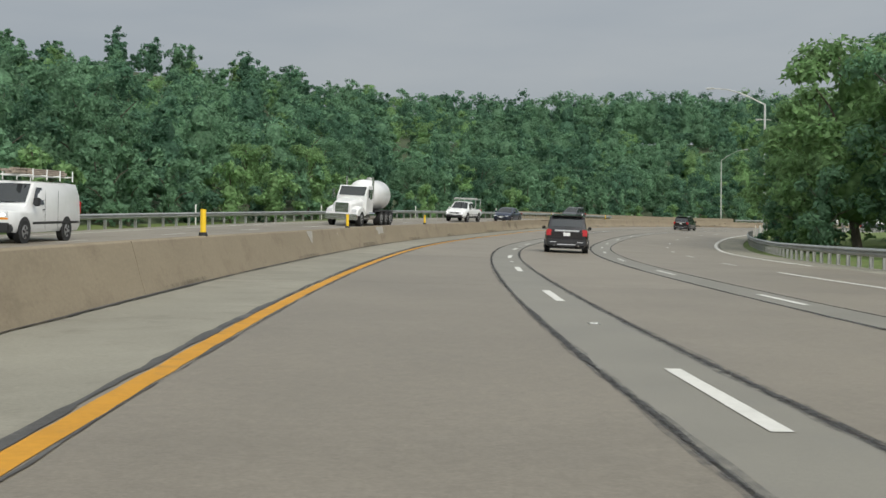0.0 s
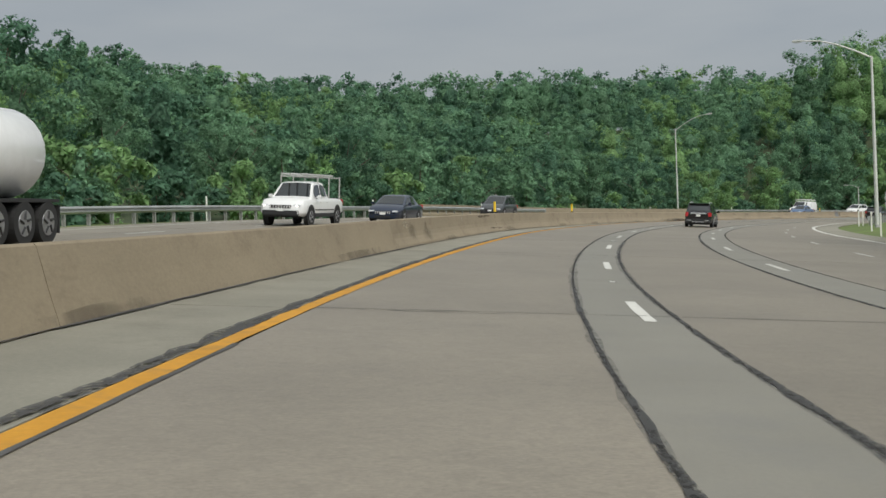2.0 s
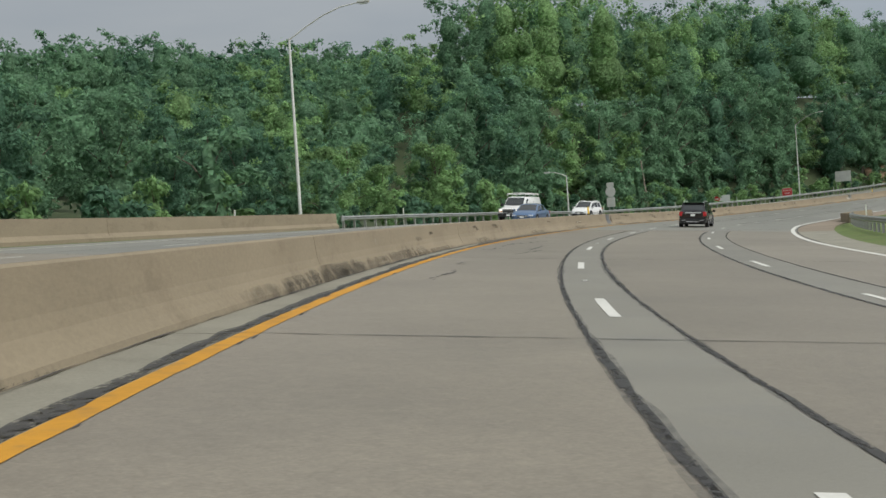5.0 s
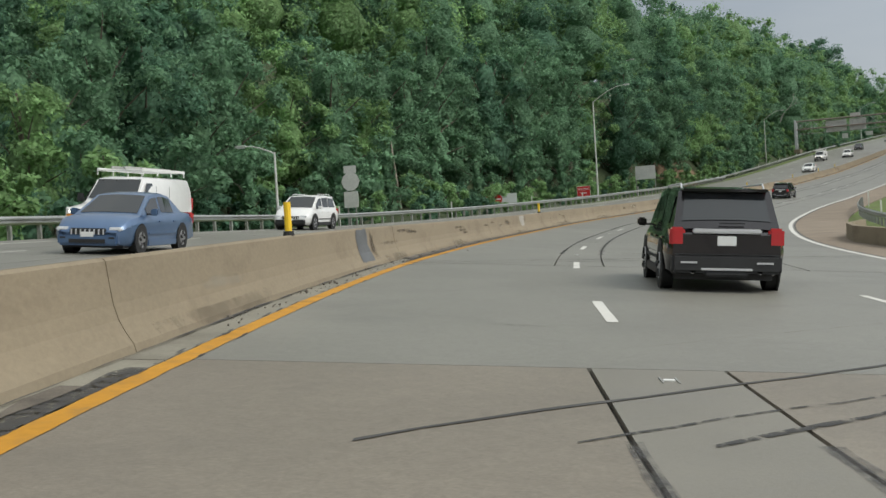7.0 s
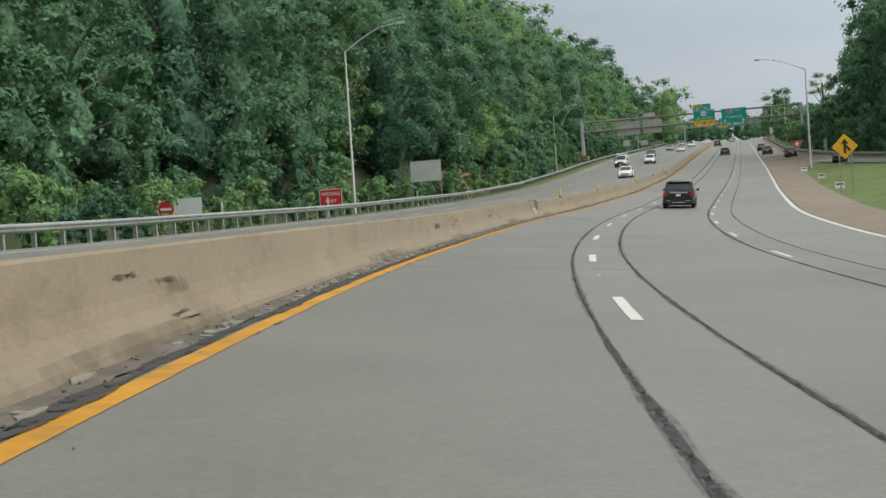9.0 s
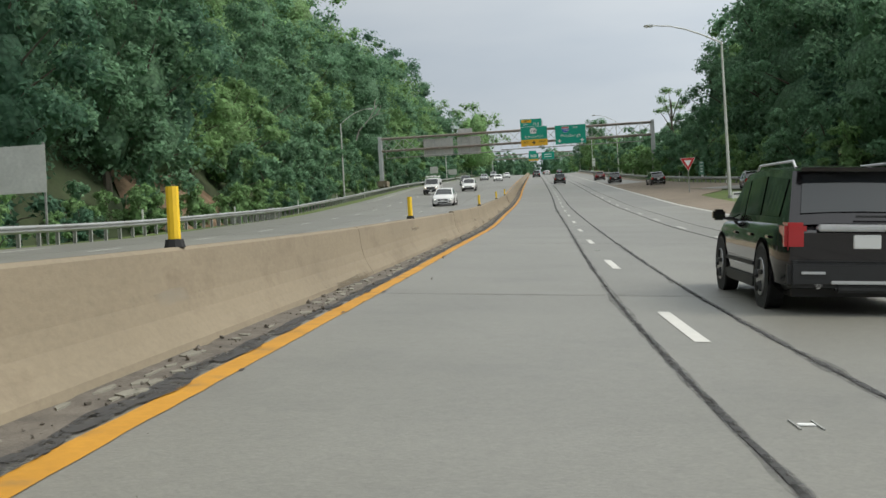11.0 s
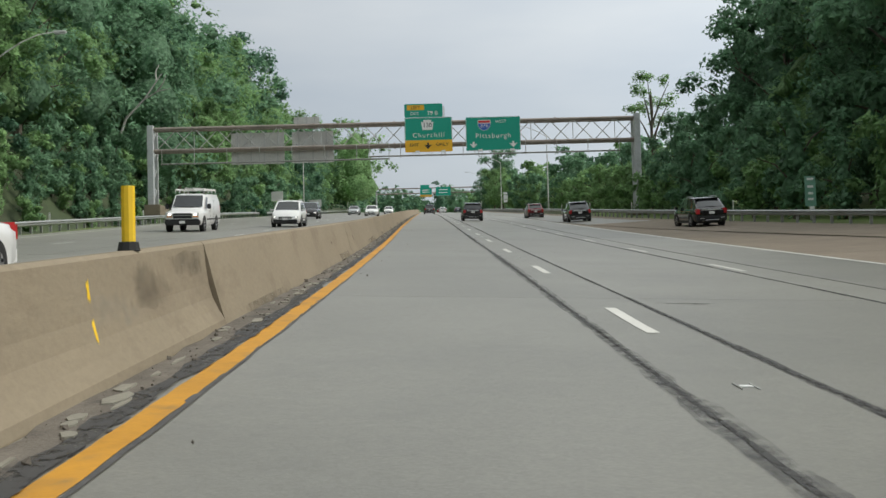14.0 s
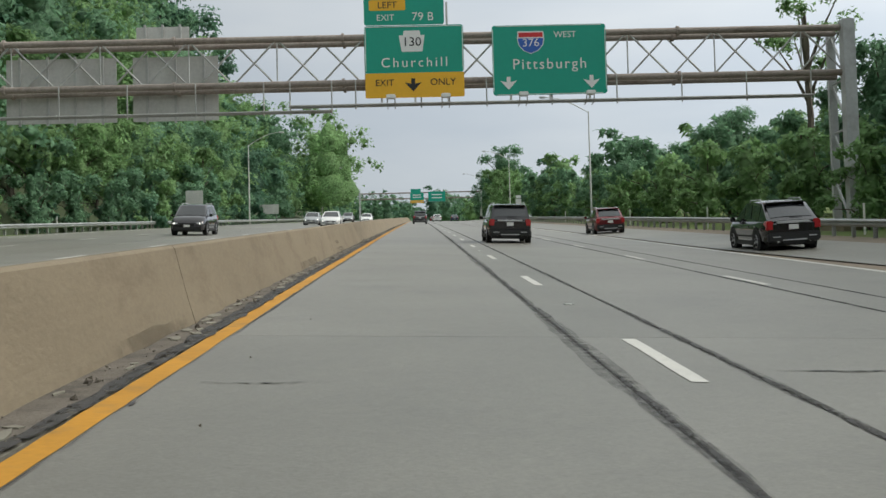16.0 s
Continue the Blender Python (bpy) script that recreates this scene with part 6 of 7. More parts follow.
sign_on_posts("no_entry_sign", "white board with a red no-entry disc on posts", 348.4, -27.0,
                    [(rect(3.0, 1.15), 0, 1.7, "sign_white"), (ring(0.52), -0.85, 1.7, "sign_red"), (rect(0.72, 0.16), -0.85, 1.7, "sign_white")], [(-1.1, 1.7), (1.1, 1.7)])
big = sign_on_posts("bare_sign", "large bare grey sign back on two posts", 392, -23.6, [(rect(3.1, 2.0), 0, 3.35, "sign_back")], [(-1.45, 4.45), (1.45, 4.45)])
sign_on_posts("route_marker", "bare grey backs of a stacked route marker", 302.5, -22.2,
                         [(rect(1.0, 0.55), 0, 4.35, "sign_back"), (ring(0.72, 10), 0, 3.45, "sign_back"), (rect(1.15, 1.2), 0, 2.1, "sign_back")], [(-0.32, 4.2), (0.32, 4.2)])
sign_on_posts("small_sign", "narrow grey sign back on a wooden post", 283.6, -31, [(rect(0.5, 1.5), 0, 2.4, "sign_back")], [(0, 3.2)], post_mat="wood_pole")
sign_on_posts("bare_sign", "bare grey sign back on two posts", 622, -26.8, [(rect(1.9, 1.6), 0, 3.2, "sign_back")], [(-0.5, 4.0), (0.5, 4.0)])
sign_on_posts("bare_sign", "bare grey sign back on two posts", 690, -27.5, [(rect(3.2, 1.6), 0, 2.6, "sign_back")], [(-1.2, 3.4), (1.2, 3.4)])

merge = sign_on_posts("merge_sign", "amber diamond merge sign on two posts", 379.5, 14.0,
                      [([(0, 1.05), (1.05, 0), (0, -1.05), (-1.05, 0)], 0, 3.6, "sign_black"), ([(0, 1.0), (1.0, 0), (0, -1.0), (-1.0, 0)], 0, 3.6, "sign_yellow")], [(-0.45, 3.0), (0.45, 3.0)])
flat("arrow", [(-0.09, -0.55), (0.09, -0.55), (0.09, 0.2), (0.28, 0.2), (0.0, 0.62), (-0.28, 0.2), (-0.09, 0.2)], "sign_black", merge, 0, 3.6, -0.055, 0.006)
flat("arrow_branch", [(0.09, -0.1), (0.32, -0.42), (0.46, -0.3), (0.09, 0.14)], "sign_black", merge, 0, 3.6, -0.055, 0.006)


def yield_sign(s, d, z, label, turn=0.0, back=False):
    tri = lambda r: [(-0.86 * r, 0.5 * r), (0.86 * r, 0.5 * r), (0, -1.0 * r)]
    if back:
        return sign_on_posts("yield_sign", label, s, d, [(tri(0.85), 0, z, "sign_back")], [(0, z)], turn)
    return sign_on_posts("yield_sign", label, s, d, [(tri(0.95), 0, z, "sign_white"), (tri(0.88), 0, z, "sign_red"), (tri(0.45), 0, z, "sign_white")], [(0, z)], turn)


yield_sign(468, 13.75, 3.15, "red and white yield sign on a thin post")
yield_sign(452, 33.5, 3.2, "bare back of a yield sign on a thin post", 20, True)
marker = sign_on_posts("mile_marker", "tall narrow green marker sign behind the guardrail", 504.0, 20.25, [(rounded(0.66, 1.8, 0.05), 0, 1.78, "marker_green"), (rect(0.3, 0.3), 0.06, 0.72, "sign_white")], [(0, 2.6)])
for z, w in ((2.5, 0.4), (2.05, 0.36), (1.65, 0.3), (1.3, 0.34)):
    flat("print_bar", rect(w, 0.14), "sign_white", marker, 0, z, -0.05, 0.006)
sign_on_posts("route_marker", "stacked route marker panels beside the highway", 700, 15.8,
              [(rect(0.9, 0.5), 0, 4.3, "sign_white"), (rect(1.0, 1.0), 0, 3.4, "sign_white"), (rect(0.9, 0.6), 0, 2.5, "sign_white")], [(0, 4.4)])
for s, d, w, turn in ((379.9, 13.5, 0.75, 8), (407.8, 13.8, 0.72, -6), (434.5, 13.2, 0.75, 4)):
    y = sign_on_posts("yard_sign", "small white printed yard sign on wire legs in the grass", s, d, [(rect(w, 0.52), 0, 0.6, "sign_white")], [], turn)
    bm = bmesh.new()
    for x in (-0.3, 0.3):
        tube(bm, (x, 0, -0.1), (x, 0, 0.6), 0.012, n=5)
    part("wire_leg", bm, "galv", y)
    flat("print_bar", rect(w * 0.75, 0.12), "sign_black", y, 0, 0.68, -0.045, 0.006)
    flat("print_bar", rect(w * 0.6, 0.07), "soot", y, 0, 0.5, -0.045, 0.006)


# ---- delineators ----
def yellow_post(s):
    t = thing("delineator", "yellow tubular delineator post bolted on the concrete barrier", "delineator",
              upright(s, float(barrier_toe(s)) - 0.32, 0, 0.0) , "posts on the barrier")
    base = float(level(s, barrier_toe(s))) + (0.87 if s < 387 else 0.92)
    t.location.z = base
    part("tube", tube(bmesh.new(), (0, 0, 0.05), (0, 0, 0.55), 0.06, 0.06, 10), "post_yellow", t)
    part("foot", tube(bmesh.new(), (0, 0, -0.005), (0, 0, 0.07), 0.1, 0.085, 10), "tyre", t)
    return t


for s in (23.5, 46.8, 69.9, 118.6, 142.0, 241.3, 288.1, 356.1, 374.6, 405.1, 428.7, 446.3):
    yellow_post(s)
white = thing("delineator", "white flexible delineator post behind the guardrail", "delineator", upright(30, float(rail_left(30)) - 0.7), "posts along the verge")
part("blade", boxed(-0.05, 0.05, -0.012, 0.012, -0.2, 1.35, 0.006), "post_white", white)
for s in (52, 74, 98, 122, 147, 171, 195, 219, 246, 270, 296, 318, 340, 358, 383, 405, 432, 458, 484, 512, 540, 580, 608, 636):
    o = copy_thing(white, upright(s, float(rail_left(s)) - (0.7 if s < 430 else 2.3)))
for s, d in ((100, 15.2), (128, 13.9), (131, 14.1), (137, 13.6), (150, 13.9), (176, 12.8), (178.5, 13.0), (262, 13.5), (336, 13.5), (300, 14.5), (490, 21.2), (515, 18.6), (545, 17.0), (570, 16.6), (596, 16.4), (640, 16.4)):
    copy_thing(white, upright(s, d))


# ---- ribbed steel blocks: a bracket on the barrier and a guardrail's end terminal ----
def cushion(s, d, label, n=5):
    t = thing("crash_cushion", label, "crash cushion", upright(s, d))
    for i in range(n):
        z = 0.12 + i * 0.145
        part("ring", boxed(-0.3, 0.3, -0.5, 0.5, z - 0.05, z + 0.07, 0.04), "post", t)
    part("core", boxed(-0.24, 0.24, -0.45, 0.45, -0.05, 0.1 + n * 0.145, 0.03), "post", t)
    return t


top = cushion(346, float(barrier_toe(346)) - 0.36, "dented grey steel bracket on the barrier's face", 3)
top.location.z = float(level(346, barrier_toe(346))) + 0.37
cushion(437, -23.6, "grey corrugated end terminal of the guardrail", 5)

# weeds at the barrier's foot
weed = thing("weed", "dry brown weed sprouting beside the barrier", "weed", upright(402.2, -4.42))
bm = bmesh.new()
for k in range(6):
    tube(bm, (0, 0, 0), (0.06 * math.cos(k), 0.06 * math.sin(k * 2), 0.18 + 0.03 * k), 0.006, 0.003, 4)
part("stem", bm, "wood_pole", weed)


# ---- vehicles: x ahead, z up, wheels on z = 0 ----
def loft(bm, sections):
    """Sections of points from one side over the top to the other, joined along the length and capped."""
    rows = [[bm.verts.new(p) for p in sec] for sec in sections]
    n = len(rows[0])
    for a, b in zip(rows[:-1], rows[1:]):
        for i in range(n - 1):
            bm.faces.new((a[i], b[i], b[i + 1], a[i + 1]))
        bm.faces.new((a[n - 1], b[n - 1], b[0], a[0]))
    bm.faces.new(rows[0])
    bm.faces.new(list(reversed(rows[-1])))
    bmesh.ops.recalc_face_normals(bm, faces=bm.faces)
    return bm


def lower_section(x, w, z0, zw, zb, crown):
    half = [(x, w * 0.86, z0), (x, w * 0.97, z0 + 0.1), (x, w, zw), (x, w * 0.985, zb - 0.14), (x, w * 0.93, zb - 0.03), (x, w * 0.8, zb + crown * 0.5), (x, w * 0.35, zb + crown)]
    return half + [(a, -b, c) for a, b, c in reversed(half)]


def wheel(t, x, y, r, width, side):
    """side: 1 on the left."""
    w = part("wheel", tube(bmesh.new(), (x, y - side * width, r), (x, y, r), r, r, 26), "tyre", t, "black tyre")
    part("rim", tube(bmesh.new(), (x, y - side * 0.1, r), (x, y + side * 0.012, r), r * 0.66, r * 0.6, 20), "rim", w)
    bm = bmesh.new()
    for k in range(5):
        a = 2 * math.pi * k / 5
        tube(bm, (x + 0.1 * math.cos(a), y + side * 0.02, r + 0.1 * math.sin(a)), (x + r * 0.55 * math.cos(a + 0.3), y + side * 0.015, r + r * 0.55 * math.sin(a + 0.3)), 0.035, 0.03, 5)
    part("spoke", bm, "plastic", w)
    return w


def quad_panel(bm, p, u0, u1, v0, v1, n, lift):
    """A raised panel on the patch p(u, v)."""
    rows = []
    for i in range(n + 1):
        rows.append([bm.verts.new(Vector(p(u0 + (u1 - u0) * i / n, v)) + lift) for v in (v0, v1)])
    for a, b in zip(rows[:-1], rows[1:]):
        bm.faces.new((a[0], b[0], b[1], a[1]))
    return bm


def car(name, label, m, paint, L=5.0, W=2.0, H=1.76, belt=1.08, hood=1.02, nose=0.72, front=1.55, roof_f=0.55, roof_r=-2.05, tail=-2.42, ground=0.24, wheel_r=0.39,
        base=3.0, axle=1.5, deck=None, rails=True, group="", lamps_on=False, cladding=True, side_windows=3, rear_style="suv", brake=False, roof_extra=None):
    t = thing(name, label, "car", m, group)
    x1, x0, w = L / 2, -L / 2, W / 2
    zb, back = belt, (deck or belt)
    secs = [
        lower_section(x0, w * 0.88, ground + 0.18, 0.62, back - 0.12, 0.0),
        lower_section(x0 + 0.12, w * 0.95, ground + 0.08, 0.64, back - 0.02, 0.0),
        lower_section(x0 + 0.5, w * 0.99, ground, 0.66, back, 0.02),
        lower_section(tail + 0.35 if deck else x0 + 1.2, w, ground, 0.68, zb if not deck else back + 0.02, 0.02),
        lower_section(0.0, w, ground, 0.68, zb, 0.02),
        lower_section(front - 0.15, w, ground, 0.68, zb - 0.02, 0.02),
        lower_section(front + 0.2, w * 0.995, ground, 0.68, hood, 0.05),
        lower_section(x1 - 0.45, w * 0.97, ground, 0.64, (hood + nose) / 2 + 0.06, 0.05),
        lower_section(x1 - 0.12, w * 0.9, ground + 0.04, 0.58, nose, 0.03),
        lower_section(x1, w * 0.76, ground + 0.12, 0.52, nose - 0.14, 0.0),
    ]
    bm = loft(bmesh.new(), secs)
    body = part("body", bm, paint, t, smooth=True)
    wb, wr = w * 0.92, w * (0.78 if rear_style == "suv" else 0.72)
    foot = zb - 0.04

    def section(x, half, z, crown=0.03):
        return [(x, half, z), (x, half * 0.5, z + crown), (x, -half * 0.5, z + crown), (x, -half, z)]

    pts = [(front, wb, foot), (roof_f, wr, H - 0.06), ((roof_f + roof_r) / 2, wr * 1.02, H), (roof_r, wr * 0.97, H - 0.07), (tail, wb * 0.95, foot)]
    bm = bmesh.new()
    rows = [[bm.verts.new(p) for p in section(*q)] for q in pts]
    lows = [[bm.verts.new((q[0], wb, foot)), bm.verts.new((q[0], -wb, foot))] for q in pts]
    for k in range(4):
        for i in range(3):
            bm.faces.new((rows[k][i], rows[k][i + 1], rows[k + 1][i + 1], rows[k + 1][i]))
        for i, j in ((0, 0), (3, 1)):
            vs = [lows[k][j], rows[k][i], rows[k + 1][i], lows[k + 1][j]]
            bm.faces.new(vs)
    bmesh.ops.remove_doubles(bm, verts=bm.verts, dist=0.001)
    bmesh.ops.recalc_face_normals(bm, faces=bm.faces)
    part("cabin", bm, paint, t, smooth=True)
    # glass
    lerp = lambda a, b, u: [a[i] + (b[i] - a[i]) * u for i in range(3)]

    def patch(a, b, c, d):
        return lambda u, v: lerp(lerp(a, b, u), lerp(d, c, u), v)

    screen = patch((front, wb * 0.97, foot), (front, -wb * 0.97, foot), (roof_f, -wr * 0.97, H - 0.06), (roof_f, wr * 0.97, H - 0.06))
    bm = bmesh.new()
    cr = lambda f, k: (lambda u, v: (f(u, v)[0], f(u, v)[1], f(u, v)[2] + k * math.sin(math.pi * u)))
    quad_panel(bm, cr(screen, 0.03), 0.05, 0.95, 0.1, 0.95, 6, Vector((0.012, 0, 0.012)))
    part("windscreen", bm, "glass", t)
    rear = patch((tail, -wb * 0.92, foot), (tail, wb * 0.92, foot), (roof_r, wr * 0.94, H - 0.07), (roof_r, -wr * 0.94, H - 0.07))
    bm = bmesh.new()
    quad_panel(bm, cr(rear, 0.03), 0.06, 0.94, 0.2 if rear_style == "suv" else 0.12, 0.92, 6, Vector((-0.014, 0, 0.012)))
    part("rear_window", bm, "glass", t)
    for sg in (1, -1):
        def side(x, v):
            top = np.interp(x, [roof_r, (roof_f + roof_r) / 2, roof_f], [H - 0.07, H, H - 0.06])
            wt = np.interp(x, [roof_r, (roof_f + roof_r) / 2, roof_f], [wr * 0.97, wr * 1.02, wr])
            if x > roof_f:
                u = (x - roof_f) / (front - roof_f)
                top, wt = top + (foot - top) * u, wt + (wb - wt) * u
            if x < roof_r:
                u = (roof_r - x) / (roof_r - tail)
                top, wt = top + (foot - top) * u, wt + (wb - wt) * u
            return (x, sg * (wb + (wt - wb) * v), foot + (top - foot) * v)

        n = side_windows
        xs = [front - 0.35] + [front - 0.35 - (front - 0.35 - (roof_r - 0.02)) * k / n for k in range(1, n + 1)]
        for k in range(n):
            bm = bmesh.new()
            a, b = xs[k] - 0.04, xs[k + 1] + 0.05
            steps = 5
            rws = []
            for i in range(steps + 1):
                x = a + (b - a) * i / steps
                rws.append([bm.verts.new(Vector(side(x, v)) + Vector((0, sg * 0.012, 0))) for v in (0.16, 0.86)])
            for p, q in zip(rws[:-1], rws[1:]):
                bm.faces.new((p[0], q[0], q[1], p[1]))
            part("side_window", bm, "glass", t)
            part("door_handle", boxed(b + 0.08, b + 0.26, sg * (w * 0.995) - 0.012, sg * (w * 0.995) + 0.022, zb - 0.2, zb - 0.165, 0.008), paint, t)
        bm = boxed(front - 0.5, front - 0.32, sg * w * 0.98 - 0.02 if sg < 0 else w * 0.96, sg * w * 0.96 if sg < 0 else w * 0.98 + 0.02, zb - 0.02, zb + 0.02)
        mirror = part("mirror", boxed(front - 0.52, front - 0.36, min(sg * (w + 0.02), sg * (w + 0.2)), max(sg * (w + 0.02), sg * (w + 0.2)), zb - 0.03, zb + 0.13, 0.03), paint, t)
        bm.free()
        part("mirror_arm", boxed(front - 0.46, front - 0.4, min(sg * w * 0.9, sg * (w + 0.06)), max(sg * w * 0.9, sg * (w + 0.06)), zb - 0.02, zb + 0.02), "plastic", mirror)
        if rails:
            bm = path_tube(bmesh.new(), [Vector((roof_f - 0.15, sg * wr * 0.88, H - 0.02)), Vector((roof_f - 0.3, sg * wr * 0.88, H + 0.06)), Vector((roof_r + 0.3, sg * wr * 0.88, H + 0.06)),
                                         Vector((roof_r + 0.15, sg * wr * 0.88, H - 0.03))], 0.018, 0.018, 6)
            part("roof_rail", bm, "silver", t)
        for ax in (axle, axle - base):
            wheel(t, ax, sg * (w + 0.004), wheel_r, 0.22, sg)
            bm = bmesh.new()
            n = 18
            inner, outer = [], []
            for i in range(n + 1):
                a = math.pi * (-0.06 + 1.12 * i / n)
                for ring_, rr in ((inner, wheel_r + 0.035), (outer, wheel_r + (0.1 if cladding else 0.06))):
                    ring_.append((ax + rr * math.cos(a), sg * (w + 0.002), wheel_r + rr * math.sin(a)))
            vi, vo = [bm.verts.new(p) for p in inner], [bm.verts.new(p) for p in outer]
            for i in range(n):
                bm.faces.new((vi[i], vi[i + 1], vo[i + 1], vo[i]))
            bmesh.ops.solidify(bm, geom=bm.faces, thickness=0.03)
            part("wheel_arch", bm, "plastic", t)
            bm = tube(bmesh.new(), (ax, sg * (w - 0.03), wheel_r), (ax, sg * (w + 0.001), wheel_r), wheel_r + 0.045, n=24)
            part("wheel_well", bm, "plastic", t)
        part("sill", boxed(axle - base + wheel_r + 0.1, axle - wheel_r - 0.1, min(sg * w * 0.9, sg * (w + 0.005)), max(sg * w * 0.9, sg * (w + 0.005)), ground - 0.02, ground + 0.14, 0.02), "plastic" if cladding else paint, t)
        part("side_moulding", boxed(axle - base + wheel_r + 0.12, axle - wheel_r - 0.12, min(sg * (w - 0.01), sg * (w + 0.014)), max(sg * (w - 0.01), sg * (w + 0.014)), ground + 0.26, ground + 0.31, 0.008), "plastic" if cladding else paint, t)
        # lamps
        zl = back - 0.13
        part("tail_lamp", boxed(x0 - 0.016, x0 + 0.34, min(sg * w * 0.68, sg * w * 0.935), max(sg * w * 0.68, sg * w * 0.935), zl - 0.19, zl + 0.13, 0.04),
             "lens_red" if not brake else "lens_red", t, "red tail lamp")
        lamp = part("headlamp", boxed(x1 - 0.4, x1 - 0.035, min(sg * w * 0.52, sg * w * 0.87), max(sg * w * 0.52, sg * w * 0.87), nose - 0.12, nose - 0.02, 0.03), "lens_clear", t, "clear headlamp")
        if lamps_on:
            part("bulb", boxed(x1 - 0.08, x1 - 0.025, min(sg * w * 0.66, sg * w * 0.78), max(sg * w * 0.66, sg * w * 0.78), nose - 0.105, nose - 0.045, 0.02), "headlamp", lamp, "lit bulb")
        part("fog_lamp", boxed(x1 - 0.12, x1 + 0.045, min(sg * w * 0.55, sg * w * 0.74), max(sg * w * 0.55, sg * w * 0.74), ground + 0.16, ground + 0.24, 0.02), "plastic", t)
        part("exhaust", tube(bmesh.new(), (x0 - 0.02, sg * w * 0.55, ground + 0.12), (x0 + 0.3, sg * w * 0.55, ground + 0.12), 0.05, n=10), "chrome", t)
    part("rear_bumper", boxed(x0 - 0.07, x0 + 0.3, -w * 0.9, w * 0.9, ground + 0.08, ground + 0.4, 0.05), "plastic" if cladding else paint, t)
    part("bumper_trim", boxed(x0 - 0.085, x0 + 0.1, -w * 0.42, w * 0.42, ground + 0.13, ground + 0.17, 0.01), "silver", t)
    part("tailgate_trim", boxed(x0 - 0.045, x0 + 0.1, -w * 0.56, w * 0.56, back - 0.1, back - 0.02, 0.02), "silver", t)
    part("number_plate", boxed(x0 - 0.028, x0 + 0.05, -0.155, 0.155, back - 0.3, back - 0.14, 0.008), "sign_white", t, "white number plate without lettering")
    part("skid_plate", boxed(x0 - 0.078, x0 + 0.12, -w * 0.36, w * 0.36, ground + 0.03, ground + 0.12, 0.03), "plastic", t)
    if cladding:
        for sg in (-1, 1):
            part("exhaust_trim", boxed(x0 - 0.09, x0 + 0.1, min(sg * w * 0.44, sg * w * 0.8), max(sg * w * 0.44, sg * w * 0.8), ground + 0.2, ground + 0.32, 0.045), "silver", t, "silver bumper insert")
        part("tailgate_ridge", boxed(x0 - 0.02, x0 + 0.1, -w * 0.8, w * 0.8, back - 0.48, back - 0.44, 0.015), paint, t)
    part("rear_wiper", boxed(tail - 0.03, tail - 0.015, -0.3, 0.12, zb + 0.06, zb + 0.085, 0.004), "plastic", t)
    part("front_bumper", boxed(x1 - 0.25, x1 + 0.04, -w * 0.8, w * 0.8, ground + 0.02, ground + 0.3, 0.05), "plastic" if cladding else paint, t)
    grille = part("grille", boxed(x1 - 0.1, x1 + 0.02, -w * 0.48, w * 0.48, nose - 0.22, nose - 0.05, 0.03), "plastic", t)
    for k in range(8):
        y = w * (-0.42 + 0.12 * k)
        part("grille_bar", boxed(x1 - 0.02, x1 + 0.03, y - 0.016, y + 0.016, nose - 0.2, nose - 0.07, 0.006), "silver" if not cladding else paint, grille)
    part("air_intake", boxed(x1 - 0.1, x1 + 0.05, -w * 0.5, w * 0.5, ground + 0.06, ground + 0.19, 0.02), "plastic", t)
    part("front_plate", boxed(x1 + 0.03, x1 + 0.052, -0.155, 0.155, ground + 0.22, ground + 0.34, 0.004), "sign_white", t, "white number plate without lettering")
    part("underbody", boxed(x0 + 0.25, x1 - 0.3, -w * 0.8, w * 0.8, ground - 0.04, ground + 0.1), "plastic", t)
    if rear_style == "suv":
        part("spoiler", boxed(roof_r - 0.2, roof_r + 0.15, -wr * 0.9, wr * 0.9, H - 0.08, H - 0.03, 0.015), paint, t)
    return t


def suv(label, m, paint, k=1.0, **kw):
    o = car("sport_utility_vehicle", label, m @ Matrix.Scale(k, 4), paint, **kw)
    return o


def crossover(label, m, paint, k=1.0, **kw):
    a = dict(L=4.6, W=1.88, H=1.68, belt=1.04, hood=1.0, nose=0.72, front=1.4, roof_f=0.42, roof_r=-1.75, tail=-2.2, wheel_r=0.36, base=2.7, axle=1.38)
    a.update(kw)
    return car("crossover", label, m @ Matrix.Scale(k, 4), paint, **a)


def sedan(label, m, paint, k=1.0, **kw):
    a = dict(L=4.75, W=1.84, H=1.46, belt=0.94, hood=0.9, nose=0.66, front=1.3, roof_f=0.35, roof_r=-0.95, tail=-1.75, deck=0.98, wheel_r=0.33, base=2.75, axle=1.42, rails=False, cladding=False,
             side_windows=2, rear_style="sedan", ground=0.19)
    a.update(kw)
    return car("sedan", label, m @ Matrix.Scale(k, 4), paint, **a)


